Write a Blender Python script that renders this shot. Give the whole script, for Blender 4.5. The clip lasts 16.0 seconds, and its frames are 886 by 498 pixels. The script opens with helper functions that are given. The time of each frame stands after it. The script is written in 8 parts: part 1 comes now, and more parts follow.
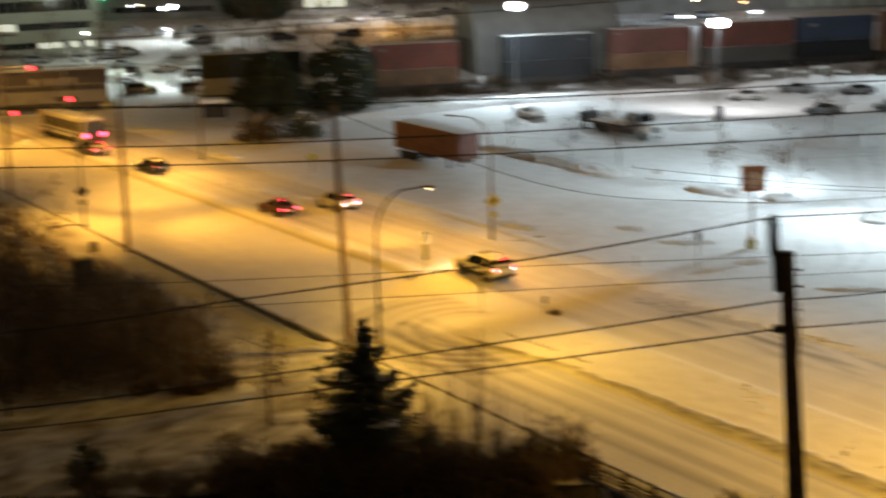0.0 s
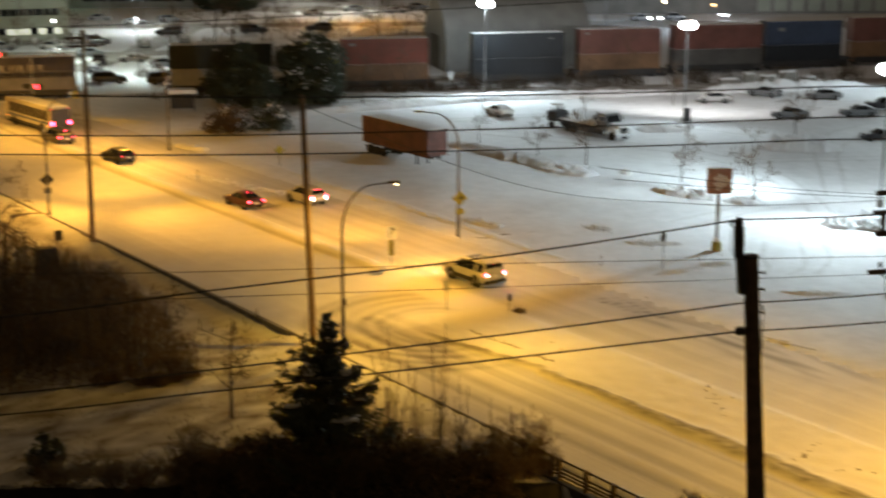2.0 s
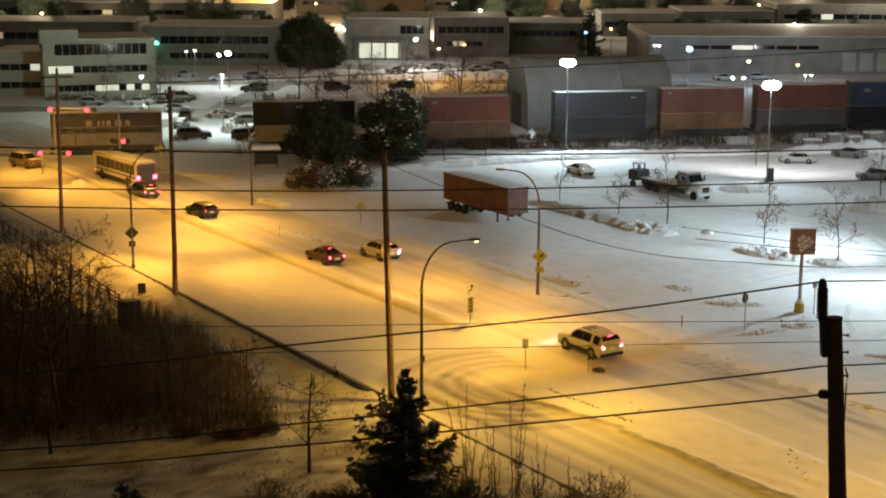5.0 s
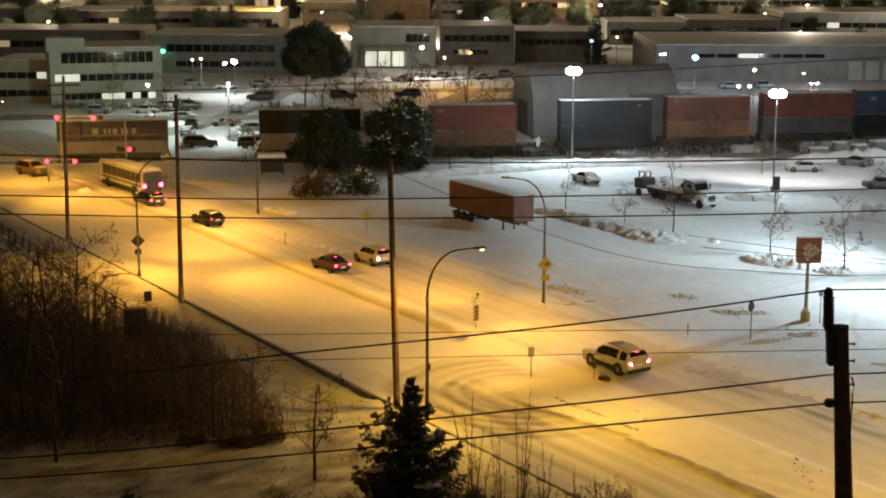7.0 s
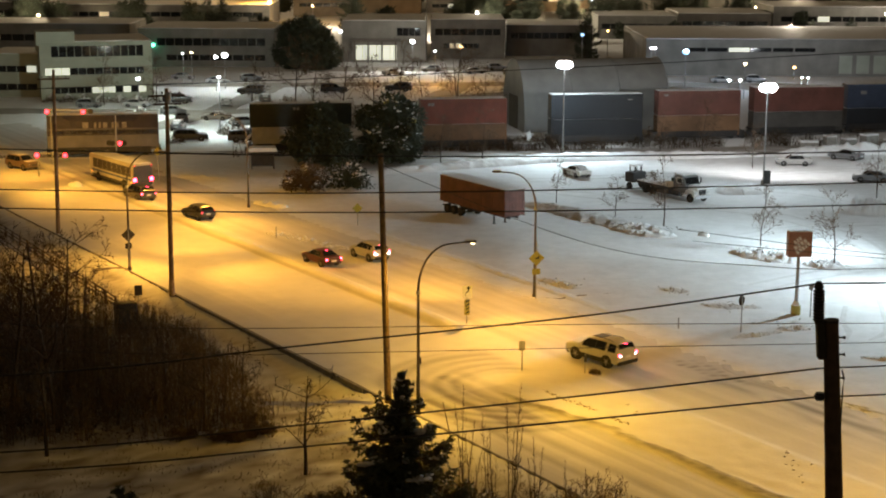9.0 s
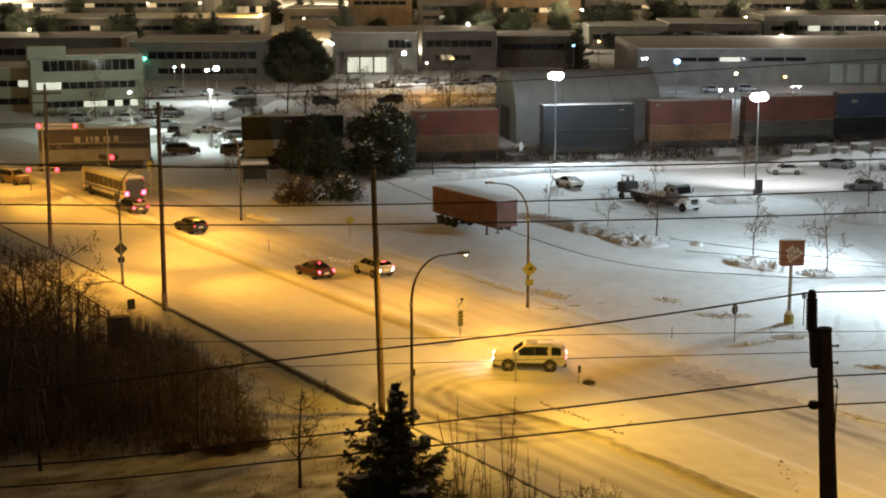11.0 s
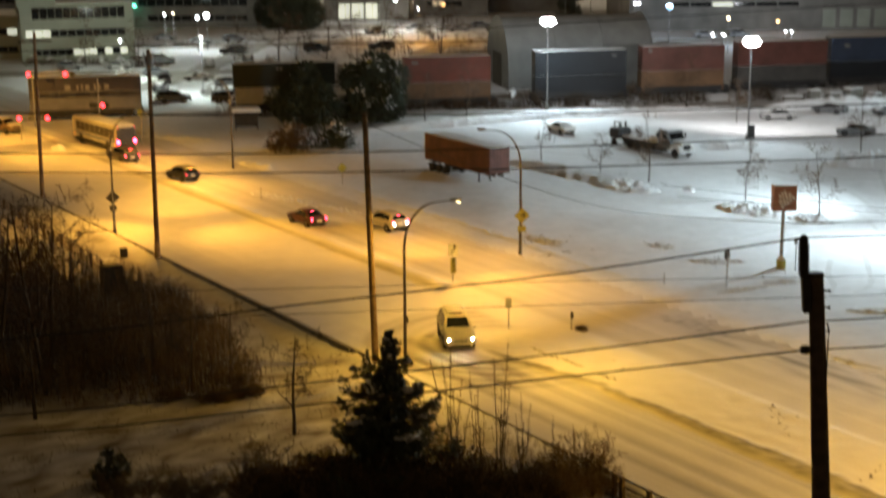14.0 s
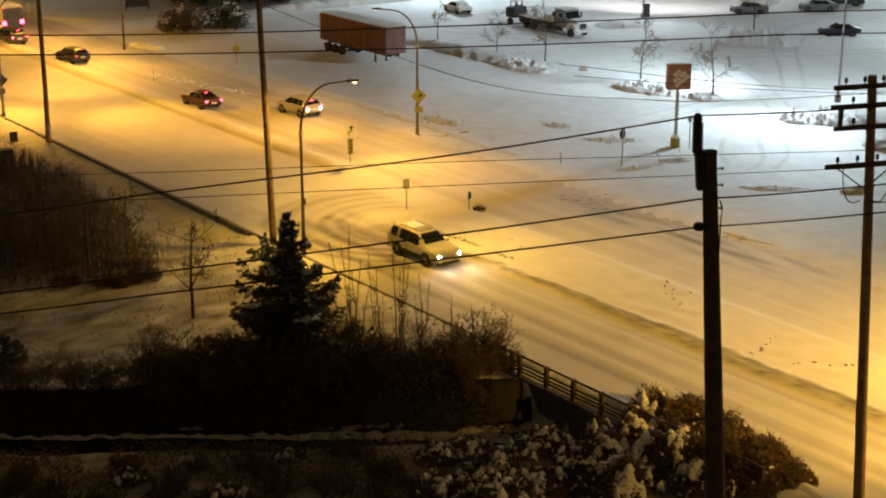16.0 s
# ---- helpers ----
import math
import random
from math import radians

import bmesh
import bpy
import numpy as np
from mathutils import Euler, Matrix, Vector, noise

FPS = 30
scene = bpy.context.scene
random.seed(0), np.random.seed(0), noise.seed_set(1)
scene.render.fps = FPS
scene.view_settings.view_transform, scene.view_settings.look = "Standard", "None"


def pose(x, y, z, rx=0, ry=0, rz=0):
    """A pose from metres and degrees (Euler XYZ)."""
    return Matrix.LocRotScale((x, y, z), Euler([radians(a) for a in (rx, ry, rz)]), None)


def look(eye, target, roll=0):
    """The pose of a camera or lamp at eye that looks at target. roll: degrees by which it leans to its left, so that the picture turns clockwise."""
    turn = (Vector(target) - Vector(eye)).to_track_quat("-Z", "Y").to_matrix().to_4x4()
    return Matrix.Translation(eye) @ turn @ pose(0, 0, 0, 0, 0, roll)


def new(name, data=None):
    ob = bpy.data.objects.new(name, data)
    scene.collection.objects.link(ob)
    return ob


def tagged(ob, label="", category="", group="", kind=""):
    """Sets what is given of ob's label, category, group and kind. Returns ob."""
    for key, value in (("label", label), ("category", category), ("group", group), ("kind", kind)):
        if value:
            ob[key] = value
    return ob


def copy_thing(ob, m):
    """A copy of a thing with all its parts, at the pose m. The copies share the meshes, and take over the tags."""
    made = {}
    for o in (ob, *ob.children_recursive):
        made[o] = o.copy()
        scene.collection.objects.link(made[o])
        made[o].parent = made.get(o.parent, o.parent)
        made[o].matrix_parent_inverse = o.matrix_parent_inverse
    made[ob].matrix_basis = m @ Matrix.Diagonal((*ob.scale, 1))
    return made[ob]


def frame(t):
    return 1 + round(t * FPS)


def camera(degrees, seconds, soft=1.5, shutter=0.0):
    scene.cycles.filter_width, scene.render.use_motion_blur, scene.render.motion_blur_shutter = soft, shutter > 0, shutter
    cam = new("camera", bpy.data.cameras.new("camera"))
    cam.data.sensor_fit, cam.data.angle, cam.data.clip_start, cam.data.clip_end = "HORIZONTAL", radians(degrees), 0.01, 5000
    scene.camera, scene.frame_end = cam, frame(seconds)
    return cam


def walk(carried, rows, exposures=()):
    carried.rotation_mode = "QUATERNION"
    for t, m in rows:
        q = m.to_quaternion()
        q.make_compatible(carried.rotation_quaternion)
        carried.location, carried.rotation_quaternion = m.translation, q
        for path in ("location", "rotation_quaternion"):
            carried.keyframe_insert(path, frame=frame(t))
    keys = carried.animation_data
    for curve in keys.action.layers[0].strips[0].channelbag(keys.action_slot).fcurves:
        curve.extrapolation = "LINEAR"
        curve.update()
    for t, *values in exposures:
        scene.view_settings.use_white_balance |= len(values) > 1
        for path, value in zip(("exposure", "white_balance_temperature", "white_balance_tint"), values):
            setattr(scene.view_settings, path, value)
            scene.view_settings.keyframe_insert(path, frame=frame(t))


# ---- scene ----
cam = camera(32.4, 16.0, soft=2.0, shutter=1.0)
EYE = (0.0, 0.0, 31.0)
# seconds, tilt, lean, turn of the hand-held camera on its balcony
ROWS = [
    (0.0, 75.884, 1.258, -2.049),
    (0.5, 75.307, 0.730, -5.910),
    (1.0, 75.042, 0.697, -6.219),
    (1.5, 75.174, 0.027, -5.401),
    (2.0, 75.733, -0.177, -3.002),
    (2.5, 76.195, -0.116, -0.936),
    (3.0, 76.953, -0.400, -0.116),
    (3.5, 77.264, -0.287, 0.140),
    (4.0, 77.441, -0.214, -0.138),
    (6.5, 78.282, -0.188, 0.476),
    (7.0, 78.182, -0.202, 0.298),
    (7.5, 77.975, -0.415, 0.226),
    (8.0, 77.858, -0.145, 0.491),
    (8.5, 78.201, -0.563, -0.136),
    (9.0, 77.955, -0.252, -0.041),
    (11.5, 78.582, 0.178, -0.399),
    (12.0, 78.720, 0.045, -0.136),
    (12.5, 78.608, -0.000, 0.000),
    (13.0, 78.515, 0.081, 0.270),
    (13.5, 77.557, 0.300, -0.473),
    (14.0, 76.396, 0.335, -0.727),
    (14.5, 73.791, -0.157, -1.643),
    (15.0, 72.540, 0.038, -2.161),
    (15.5, 72.030, -0.324, -3.657),
    (16.0, 71.919, -0.107, -4.591),
]
walk(cam, [(t, pose(*EYE, rx, ry, rz)) for t, rx, ry, rz in ROWS])

# ---- night sky, lamps ----
world = bpy.data.worlds.new("night")
scene.world = world
world.use_nodes = True
bg = world.node_tree.nodes["Background"]
bg.inputs[0].default_value = (1.0, 0.68, 0.34, 1)
bg.inputs[1].default_value = 0.064

SODIUM = (1.0, 0.465, 0.052)
YELLOW = (1.0, 0.54, 0.052)
PEACH = (1.0, 0.535, 0.075)
WHITE = (0.76, 0.94, 1.0)


def lamp(name, place, color, watts, cone=155, target=None, radius=0.25, blend=0.6):
    data = bpy.data.lights.new(name, "SPOT")
    data.color, data.energy, data.shadow_soft_size = color, watts, radius
    data.spot_size, data.spot_blend = radians(cone), blend
    ob = new(name, data)
    ob.matrix_world = look(place, target or (place[0], place[1] + 0.01, 0))
    return ob


# the road's own axes: s runs down the road, q across it from the near kerb
K0 = Vector((-5.0, 99.6, 0))
U = Vector((0.545, -0.838, 0))
N = Vector((0.838, 0.545, 0))


def road(s, q, z=0.0):
    return K0 + U * s + N * q + Vector((0, 0, z))


def sq(x, y):
    d = Vector((x, y, 0)) - K0
    return d.dot(U), d.dot(N)


ROAD_TURN = math.degrees(math.atan2(U.y, U.x))

# sodium street lamps, one every 49.4 m on the near kerb: each head throws up and down the road, little straight down
def street_light(s, q, z, across, up, down, under, color=SODIUM, reach=15.5, cone=88):
    for along, watts in ((-reach, up), (reach, down)):
        lamp("street_light", road(s, q, z - 0.5), color, watts * 1.12, cone, road(s + along, across), blend=1.0)
    lamp("street_light", road(s, q, z - 0.5), color, under * 1.1, 112, road(s, 0.55 * across + 0.45 * q), blend=1.0)


street_light(-92.2, 2.9, 11.25, 14, 15000, 16000, 4500)
street_light(-42.8, 2.9, 10.8, 14, 12500, 13500, 3600)
street_light(6.6, 2.9, 11.25, 14, 9000, 12500, 2400, YELLOW)
street_light(62, 2.9, 11.25, 10, 36000, 1500, 1000, PEACH, 28, 66)
street_light(-65.4, 20.0, 10.2, 13, 12000, 13000, 4000)
street_light(-14.8, 22.1, 10.6, 15, 12500, 13500, 4500)
# added unseen lamp that brightens the far lanes
street_light(56, 21.8, 10.6, 18, 31000, 2500, 2500, PEACH, 15.5, 74)
# spill behind the nearest heads
for s, q, w in ((-14.8, 22.1, 850), (-65.4, 20.0, 1300), (56, 21.8, 600)):
    lamp("street_light", road(s, q, 9.9), SODIUM, w, 168, road(s, q + 3.0))
for s, w, color in ((-42.8, 8500, SODIUM), (6.6, 4300, YELLOW), (62, 4600, PEACH)):
    lamp("street_light", road(s, 2.9, 9.9), color, w, 128, road(s, -9.0))
lamp("street_light", road(62, 2.9, 10.85), PEACH, 1900, 150, road(60, 0), 0.15, 0.5)
# white lamps of the parking lot
LOT = [(16.8, 208.5, 12.2, 21000, -38), (39.0, 182.0, 12.0, 3800, -20), (75.0, 165.0, 12.5, 9000, 0), (78.0, 205.0, 12.5, 9000, -8)]
for x, y, z, w, dy in LOT:
    lamp("lot_light", (x, y, z - 0.9), WHITE, w, 150, (x - 8, y + dy + 0.01, 0), 2.2)
lamp("lot_light", (47.0, 135.2, 12.0), WHITE, 40000, 104, (26, 113, 0), 1.5, 1.0)
lamp("lot_light", (47.6, 136.0, 12.0), WHITE, 6500, 150, (47, 140, 0), 1.5, 0.8)
lamp("lot_light", (47.0, 136.8, 12.0), WHITE, 44000, 96, (13, 156, 0), 1.5, 1.0)
lamp("lot_light", (16.8, 209.6, 11.6), WHITE, 3400, 130, (23, 238, 5), 0.8)
lamp("lot_light", (39.0, 183.2, 11.4), (1.0, 0.98, 0.95), 12000, 140, (50, 216, 3), 0.8)
lamp("yard_light", (-33.0, 226.0, 8.5), (0.85, 1.0, 0.92), 5000, 140)


# ---- materials ----
def mat(name, col, rough=0.6, var=0.25, scale=2.0, bump=0.2, bscale=25.0, metal=0.0, emit=None, strength=0.0, col2=None, coat=0.0, dist=0.02):
    m = bpy.data.materials.new(name)
    m.use_nodes = True
    nt = m.node_tree
    b = nt.nodes["Principled BSDF"]
    b.inputs["Roughness"].default_value = rough
    b.inputs["Metallic"].default_value = metal
    if coat:
        b.inputs["Coat Weight"].default_value = coat
    geo = nt.nodes.new("ShaderNodeNewGeometry")
    tc = nt.nodes.new("ShaderNodeTexCoord")
    n1 = nt.nodes.new("ShaderNodeTexNoise")
    n1.inputs["Scale"].default_value = scale
    n1.inputs["Detail"].default_value = 6
    nt.links.new(tc.outputs["Object"], n1.inputs["Vector"])
    mix = nt.nodes.new("ShaderNodeMix")
    mix.data_type = "RGBA"
    a = [c * (1 - var) for c in col]
    c2 = col2 or [min(1.0, c * (1 + var)) for c in col]
    mix.inputs["A"].default_value = (*a, 1)
    mix.inputs["B"].default_value = (*c2, 1)
    ramp = nt.nodes.new("ShaderNodeMapRange")
    ramp.inputs["From Min"].default_value, ramp.inputs["From Max"].default_value = 0.32, 0.68
    nt.links.new(n1.outputs["Fac"], ramp.inputs["Value"])
    nt.links.new(ramp.outputs["Result"], mix.inputs["Factor"])
    nt.links.new(mix.outputs["Result"], b.inputs["Base Color"])
    if bump:
        n2 = nt.nodes.new("ShaderNodeTexNoise")
        n2.inputs["Scale"].default_value = bscale
        n2.inputs["Detail"].default_value = 4
        nt.links.new(tc.outputs["Object"], n2.inputs["Vector"])
        bp = nt.nodes.new("ShaderNodeBump")
        bp.inputs["Strength"].default_value = bump
        bp.inputs["Distance"].default_value = dist
        nt.links.new(n2.outputs["Fac"], bp.inputs["Height"])
        nt.links.new(bp.outputs["Normal"], b.inputs["Normal"])
    if emit:
        b.inputs["Emission Color"].default_value = (*emit, 1)
        b.inputs["Emission Strength"].default_value = strength
    return m


def snow_mat(name, base, dirt, wear_shade=False, scale=0.35, amount=0.5):
    """Snow with dirt patches; optionally a mesh attribute darkens wheel tracks and painted-in shade."""
    m = mat(name, base, 0.75, 0.06, 0.6, 0.28, 3.5, dist=0.06)
    nt = m.node_tree
    b = nt.nodes["Principled BSDF"]
    old = b.inputs["Base Color"].links[0].from_socket
    mix = nt.nodes.new("ShaderNodeMix")
    mix.data_type = "RGBA"
    nt.links.new(old, mix.inputs["A"])
    mix.inputs["B"].default_value = (*dirt, 1)
    n = nt.nodes.new("ShaderNodeTexNoise")
    n.inputs["Scale"].default_value = scale
    n.inputs["Detail"].default_value = 9
    n.inputs["Roughness"].default_value = 0.65
    geo = nt.nodes.new("ShaderNodeNewGeometry")
    nt.links.new(geo.outputs["Position"], n.inputs["Vector"])
    r = nt.nodes.new("ShaderNodeMapRange")
    r.inputs["From Min"].default_value, r.inputs["From Max"].default_value = 0.5, 0.78
    r.inputs["To Max"].default_value = amount
    nt.links.new(n.outputs["Fac"], r.inputs["Value"])
    out = r.outputs["Result"]
    if wear_shade:
        at = nt.nodes.new("ShaderNodeAttribute")
        at.attribute_name = "wear_shade"
        add = nt.nodes.new("ShaderNodeMath")
        add.operation, add.use_clamp = "ADD", True
        nt.links.new(out, add.inputs[0])
        nt.links.new(at.outputs["Fac"], add.inputs[1])
        out = add.outputs["Value"]
    nt.links.new(out, mix.inputs["Factor"])
    nt.links.new(mix.outputs["Result"], b.inputs["Base Color"])
    return m


SNOW = snow_mat("snow", (0.80, 0.81, 0.83), (0.60, 0.59, 0.57), amount=0.35)
SNOW_GROUND = snow_mat("ground_snow", (0.78, 0.79, 0.81), (0.16, 0.12, 0.07), wear_shade=True, scale=1.6, amount=0.14)
SNOW_ROAD = snow_mat("packed_snow", (0.72, 0.71, 0.69), (0.20, 0.185, 0.17), wear_shade=True, scale=0.3, amount=0.18)
SNOW_DIRTY = snow_mat("dirty_snow", (0.66, 0.66, 0.67), (0.13, 0.125, 0.115), scale=1.8, amount=0.62)
CHURNED = snow_mat("churned_snow", (0.70, 0.71, 0.73), (0.17, 0.17, 0.17), scale=4.5, amount=0.6)
WOOD_POLE = mat("pole_wood", (0.17, 0.115, 0.07), 0.85, 0.35, 3.0, 0.5, 40)
DARK_POLE = mat("creosoted_wood", (0.085, 0.060, 0.043), 0.85, 0.3, 3.0, 0.5, 40)
FENCE_WOOD = mat("weathered_wood", (0.11, 0.08, 0.055), 0.85, 0.3, 4.0, 0.4, 40)
WIRE = mat("black_cable", (0.02, 0.02, 0.02), 0.6, 0.1, 5, 0)
STEEL = mat("galvanised_steel", (0.33, 0.34, 0.35), 0.45, 0.15, 6, 0.1, 60, metal=0.6)
# pale foot wrap, and pole wood lightened to paint in lamplight
PALE_POLE = mat("pale_lit_pole_wood", (0.30, 0.21, 0.13), 0.75, 0.25, 3.0, 0.4, 40)
LAMP_POLE = mat("painted_lamp_pole", (0.06, 0.053, 0.046), 0.5, 0.15, 6, 0.1, 60)
DARK = mat("dark_rubber", (0.018, 0.018, 0.018), 0.8, 0.2, 8, 0.1, 60)
DARK_METAL = mat("dark_steel", (0.04, 0.04, 0.042), 0.55, 0.3, 4, 0.2, 40, metal=0.3)
RIM = mat("alloy_rim", (0.35, 0.35, 0.36), 0.35, 0.1, 8, 0.05, 40, metal=0.8)
GLASS = mat("dark_glass", (0.012, 0.014, 0.016), 0.08, 0.1, 4, 0)
CONCRETE = mat("concrete", (0.24, 0.23, 0.21), 0.85, 0.2, 2, 0.4, 30)
BARK = mat("bark", (0.050, 0.036, 0.026), 0.9, 0.3, 6, 0.5, 30)
TWIG = mat("twigs", (0.105, 0.065, 0.037), 0.9, 0.3, 3, 0)
RED_TWIG = mat("red_brown_twigs", (0.058, 0.033, 0.022), 0.9, 0.4, 3, 0)
STEM = mat("thicket_stems", (0.046, 0.028, 0.018), 0.9, 0.45, 1.1, 0, col2=(0.24, 0.17, 0.105))
NEEDLE = mat("needles", (0.066, 0.078, 0.052), 0.8, 0.4, 2, 0)
LEAF_DARK = mat("evergreen_leaves", (0.042, 0.052, 0.032), 0.8, 0.4, 1.5, 0)
BRAMBLE = mat("bramble_leaves", (0.095, 0.066, 0.042), 0.8, 0.4, 3, 0)
YELLOW_SIGN = mat("yellow_sign", (0.30, 0.28, 0.05), 0.5, 0.08, 6, 0)
WHITE_PAINT = mat("white_paint", (0.75, 0.75, 0.73), 0.5, 0.06, 6, 0.05, 40)
BLACK_PAINT = mat("black_paint", (0.02, 0.02, 0.02), 0.5, 0.1, 6, 0)
ORANGE_SIGN = mat("orange_sign", (0.33, 0.17, 0.125), 0.5, 0.08, 6, 0)
WATER = mat("creek_water", (0.010, 0.011, 0.012), 0.12, 0.2, 1, 0.15, 6)
HEAD_DIM = mat("dipped_headlight", (0.9, 0.9, 0.9), 0.3, 0, 5, 0, emit=(1.0, 0.94, 0.82), strength=6)
HEADLIGHT = mat("headlight", (0.9, 0.9, 0.9), 0.3, 0, 5, 0, emit=(1.0, 0.96, 0.88), strength=600)
REVERSE = mat("reversing_light", (0.9, 0.9, 0.9), 0.3, 0, 5, 0, emit=(1.0, 0.80, 0.78), strength=20)
TAIL = mat("tail_light", (0.4, 0.02, 0.03), 0.3, 0, 5, 0, emit=(1.0, 0.022, 0.05), strength=38)
TAIL_DIM = mat("tail_light_dim", (0.4, 0.02, 0.03), 0.3, 0, 5, 0, emit=(1.0, 0.05, 0.08), strength=2.5)
SIGNAL_RED = mat("signal_red", (0.5, 0.02, 0.02), 0.3, 0, 5, 0, emit=(1.0, 0.02, 0.03), strength=14)
LENS_SODIUM = mat("sodium_lens", (0.9, 0.7, 0.4), 0.3, 0, 5, 0, emit=(1.0, 0.72, 0.36), strength=6)
LENS_WHITE = mat("white_lens", (0.9, 0.9, 0.9), 0.3, 0, 5, 0, emit=(0.92, 0.97, 1.0), strength=60)


# ---- building blocks ----
def link_mesh(name, bm, material, parent=None, smooth=None):
    me = bpy.data.meshes.new(name)
    bm.to_mesh(me)
    bm.free()
    me.materials.append(material)
    if smooth:
        me.shade_smooth()
        me.set_sharp_from_angle(angle=radians(smooth))
    ob = new(name, me)
    if parent:
        ob.parent = parent
    return ob


def part(name, bm, material, parent, label="", smooth=None):
    ob = link_mesh(name, bm, material, parent, smooth)
    if label:
        ob["label"] = label
    return ob


def thing(name, label, category, group="", m=None):
    ob = new(name)
    ob.empty_display_size = 0.3
    tagged(ob, label, category, group)
    if m:
        ob.matrix_basis = m
    return ob


def box(bm, c, size, turn=0.0, bevel=0.0, tip=0.0):
    r = bmesh.ops.create_cube(bm, size=1.0)
    vs = r["verts"]
    bmesh.ops.transform(bm, matrix=Matrix.Translation(c) @ pose(0, 0, 0, 0, tip, turn) @ Matrix.Diagonal((*size, 1)), verts=vs)
    if bevel:
        es = list({e for v in vs for e in v.link_edges})
        bmesh.ops.bevel(bm, geom=es, offset=bevel, segments=1, affect="EDGES", clamp_overlap=True)
    return bm


def rod(bm, a, b, r0, r1=None, n=8):
    a, b = Vector(a), Vector(b)
    r1 = r0 if r1 is None else r1
    d = b - a
    m = Matrix.Translation((a + b) / 2) @ d.to_track_quat("Z", "Y").to_matrix().to_4x4()
    bmesh.ops.create_cone(bm, cap_ends=True, segments=n, radius1=r0, radius2=r1, depth=d.length, matrix=m)
    return bm


def tube(bm, pts, radii, n=6):
    """A bent tube through pts."""
    pts = [Vector(p) for p in pts]
    rings = []
    for i, p in enumerate(pts):
        d = (pts[min(i + 1, len(pts) - 1)] - pts[max(i - 1, 0)]).normalized()
        q = d.to_track_quat("Z", "Y")
        r = radii[i] if hasattr(radii, "__len__") else radii
        rings.append([bm.verts.new(p + q @ Vector((r * math.cos(6.2832 * k / n), r * math.sin(6.2832 * k / n), 0))) for k in range(n)])
    for a, b in zip(rings, rings[1:]):
        for k in range(n):
            bm.faces.new((a[k], a[(k + 1) % n], b[(k + 1) % n], b[k]))
    bm.faces.new(rings[0][::-1])
    bm.faces.new(rings[-1])
    return bm


def prism(bm, outline, axis_from, axis_to):
    """A side outline pushed along y."""
    a = [bm.verts.new((x, axis_from, z)) for x, z in outline]
    b = [bm.verts.new((x, axis_to, z)) for x, z in outline]
    n = len(outline)
    bm.faces.new(a)
    bm.faces.new(b[::-1])
    for i in range(n):
        bm.faces.new((a[(i + 1) % n], a[i], b[i], b[(i + 1) % n]))
    bmesh.ops.recalc_face_normals(bm, faces=bm.faces)
    return bm


def BM():
    return bmesh.new()


def mesh_from(name, verts, faces, material, parent=None, smooth=True):
    me = bpy.data.meshes.new(name)
    me.from_pydata(verts, [], faces)
    me.materials.append(material)
    if smooth:
        me.shade_smooth()
    ob = new(name, me)
    if parent:
        ob.parent = parent
    return ob


def nz(x, y, z=0.0):
    return noise.noise(Vector((x, y, z)))


def step(a, b, v):
    t = min(1.0, max(0.0, (v - a) / (b - a)))
    return t * t * (3 - 2 * t)


# ---- ground ----
ROAD_W = 24.0


def creek_line(x):
    return 70.7 - 0.077 * x + 0.12 * math.sin(x * 0.6)


def creek(x, y):
    """Depth of the creek's trench at a place, 0 to 1."""
    v = y - creek_line(x)
    return step(2.5, 0.9, v) * step(-4.6, -1.6, v)


def ground_z(x, y):
    s, q = sq(x, y)
    z = 0.10 + 0.03 * nz(x * 0.5, y * 0.5)
    if q < 0:
        near = step(0.0, -0.75, q)
        wall = step(0.9, 0.1, s) * min(1.0, max(0.0, (s + 37) / 34))
        z = (0.05 - 0.15 * step(-0.5, -3.0, q)) * (1 - wall) - 0.30 * wall - 0.03 * min(-q, 30) * near
        z += 0.10 * near * (nz(x * 0.35, y * 0.35, 3) + 0.5 * nz(x * 1.1, y * 1.1, 5))
        z -= 2.3 * creek(x, y) * step(-1.7, -2.15, q)
        if y < 66:
            z += 0.35 * nz(x * 0.3, y * 0.3, 9) * near
    elif q < ROAD_W + 0.5:
        z = -0.08
    else:
        z += 0.05 * step(ROAD_W + 1, ROAD_W + 3, q)
        z += 0.05 * nz(x * 0.25, y * 0.25, 2)
    return z


def axis(lo, hi, d, far_lo, far_hi):
    a = list(np.arange(lo, hi, d))
    k = d
    while a[-1] < far_hi:
        k *= 1.35
        a.append(a[-1] + k)
    k = d
    while a[0] > far_lo:
        k *= 1.35
        a.insert(0, a[0] - k)
    return a


EDGE = [(-10.6, 95.0), (-12.9, 100.4), (-15.8, 108.4), (-19.6, 115.1), (-23.6, 119.0), (-27.5, 117.0), (-52, 134), (-60, 130), (-46, 90.5), (-20, 90.5), (-12.2, 91.8)]


def inside(x, y, poly):
    c = False
    for i in range(len(poly)):
        (x0, y0), (x1, y1) = poly[i], poly[i - 1]
        if (y0 > y) != (y1 > y) and x < (x1 - x0) * (y - y0) / (y1 - y0) + x0:
            c = not c
    return c


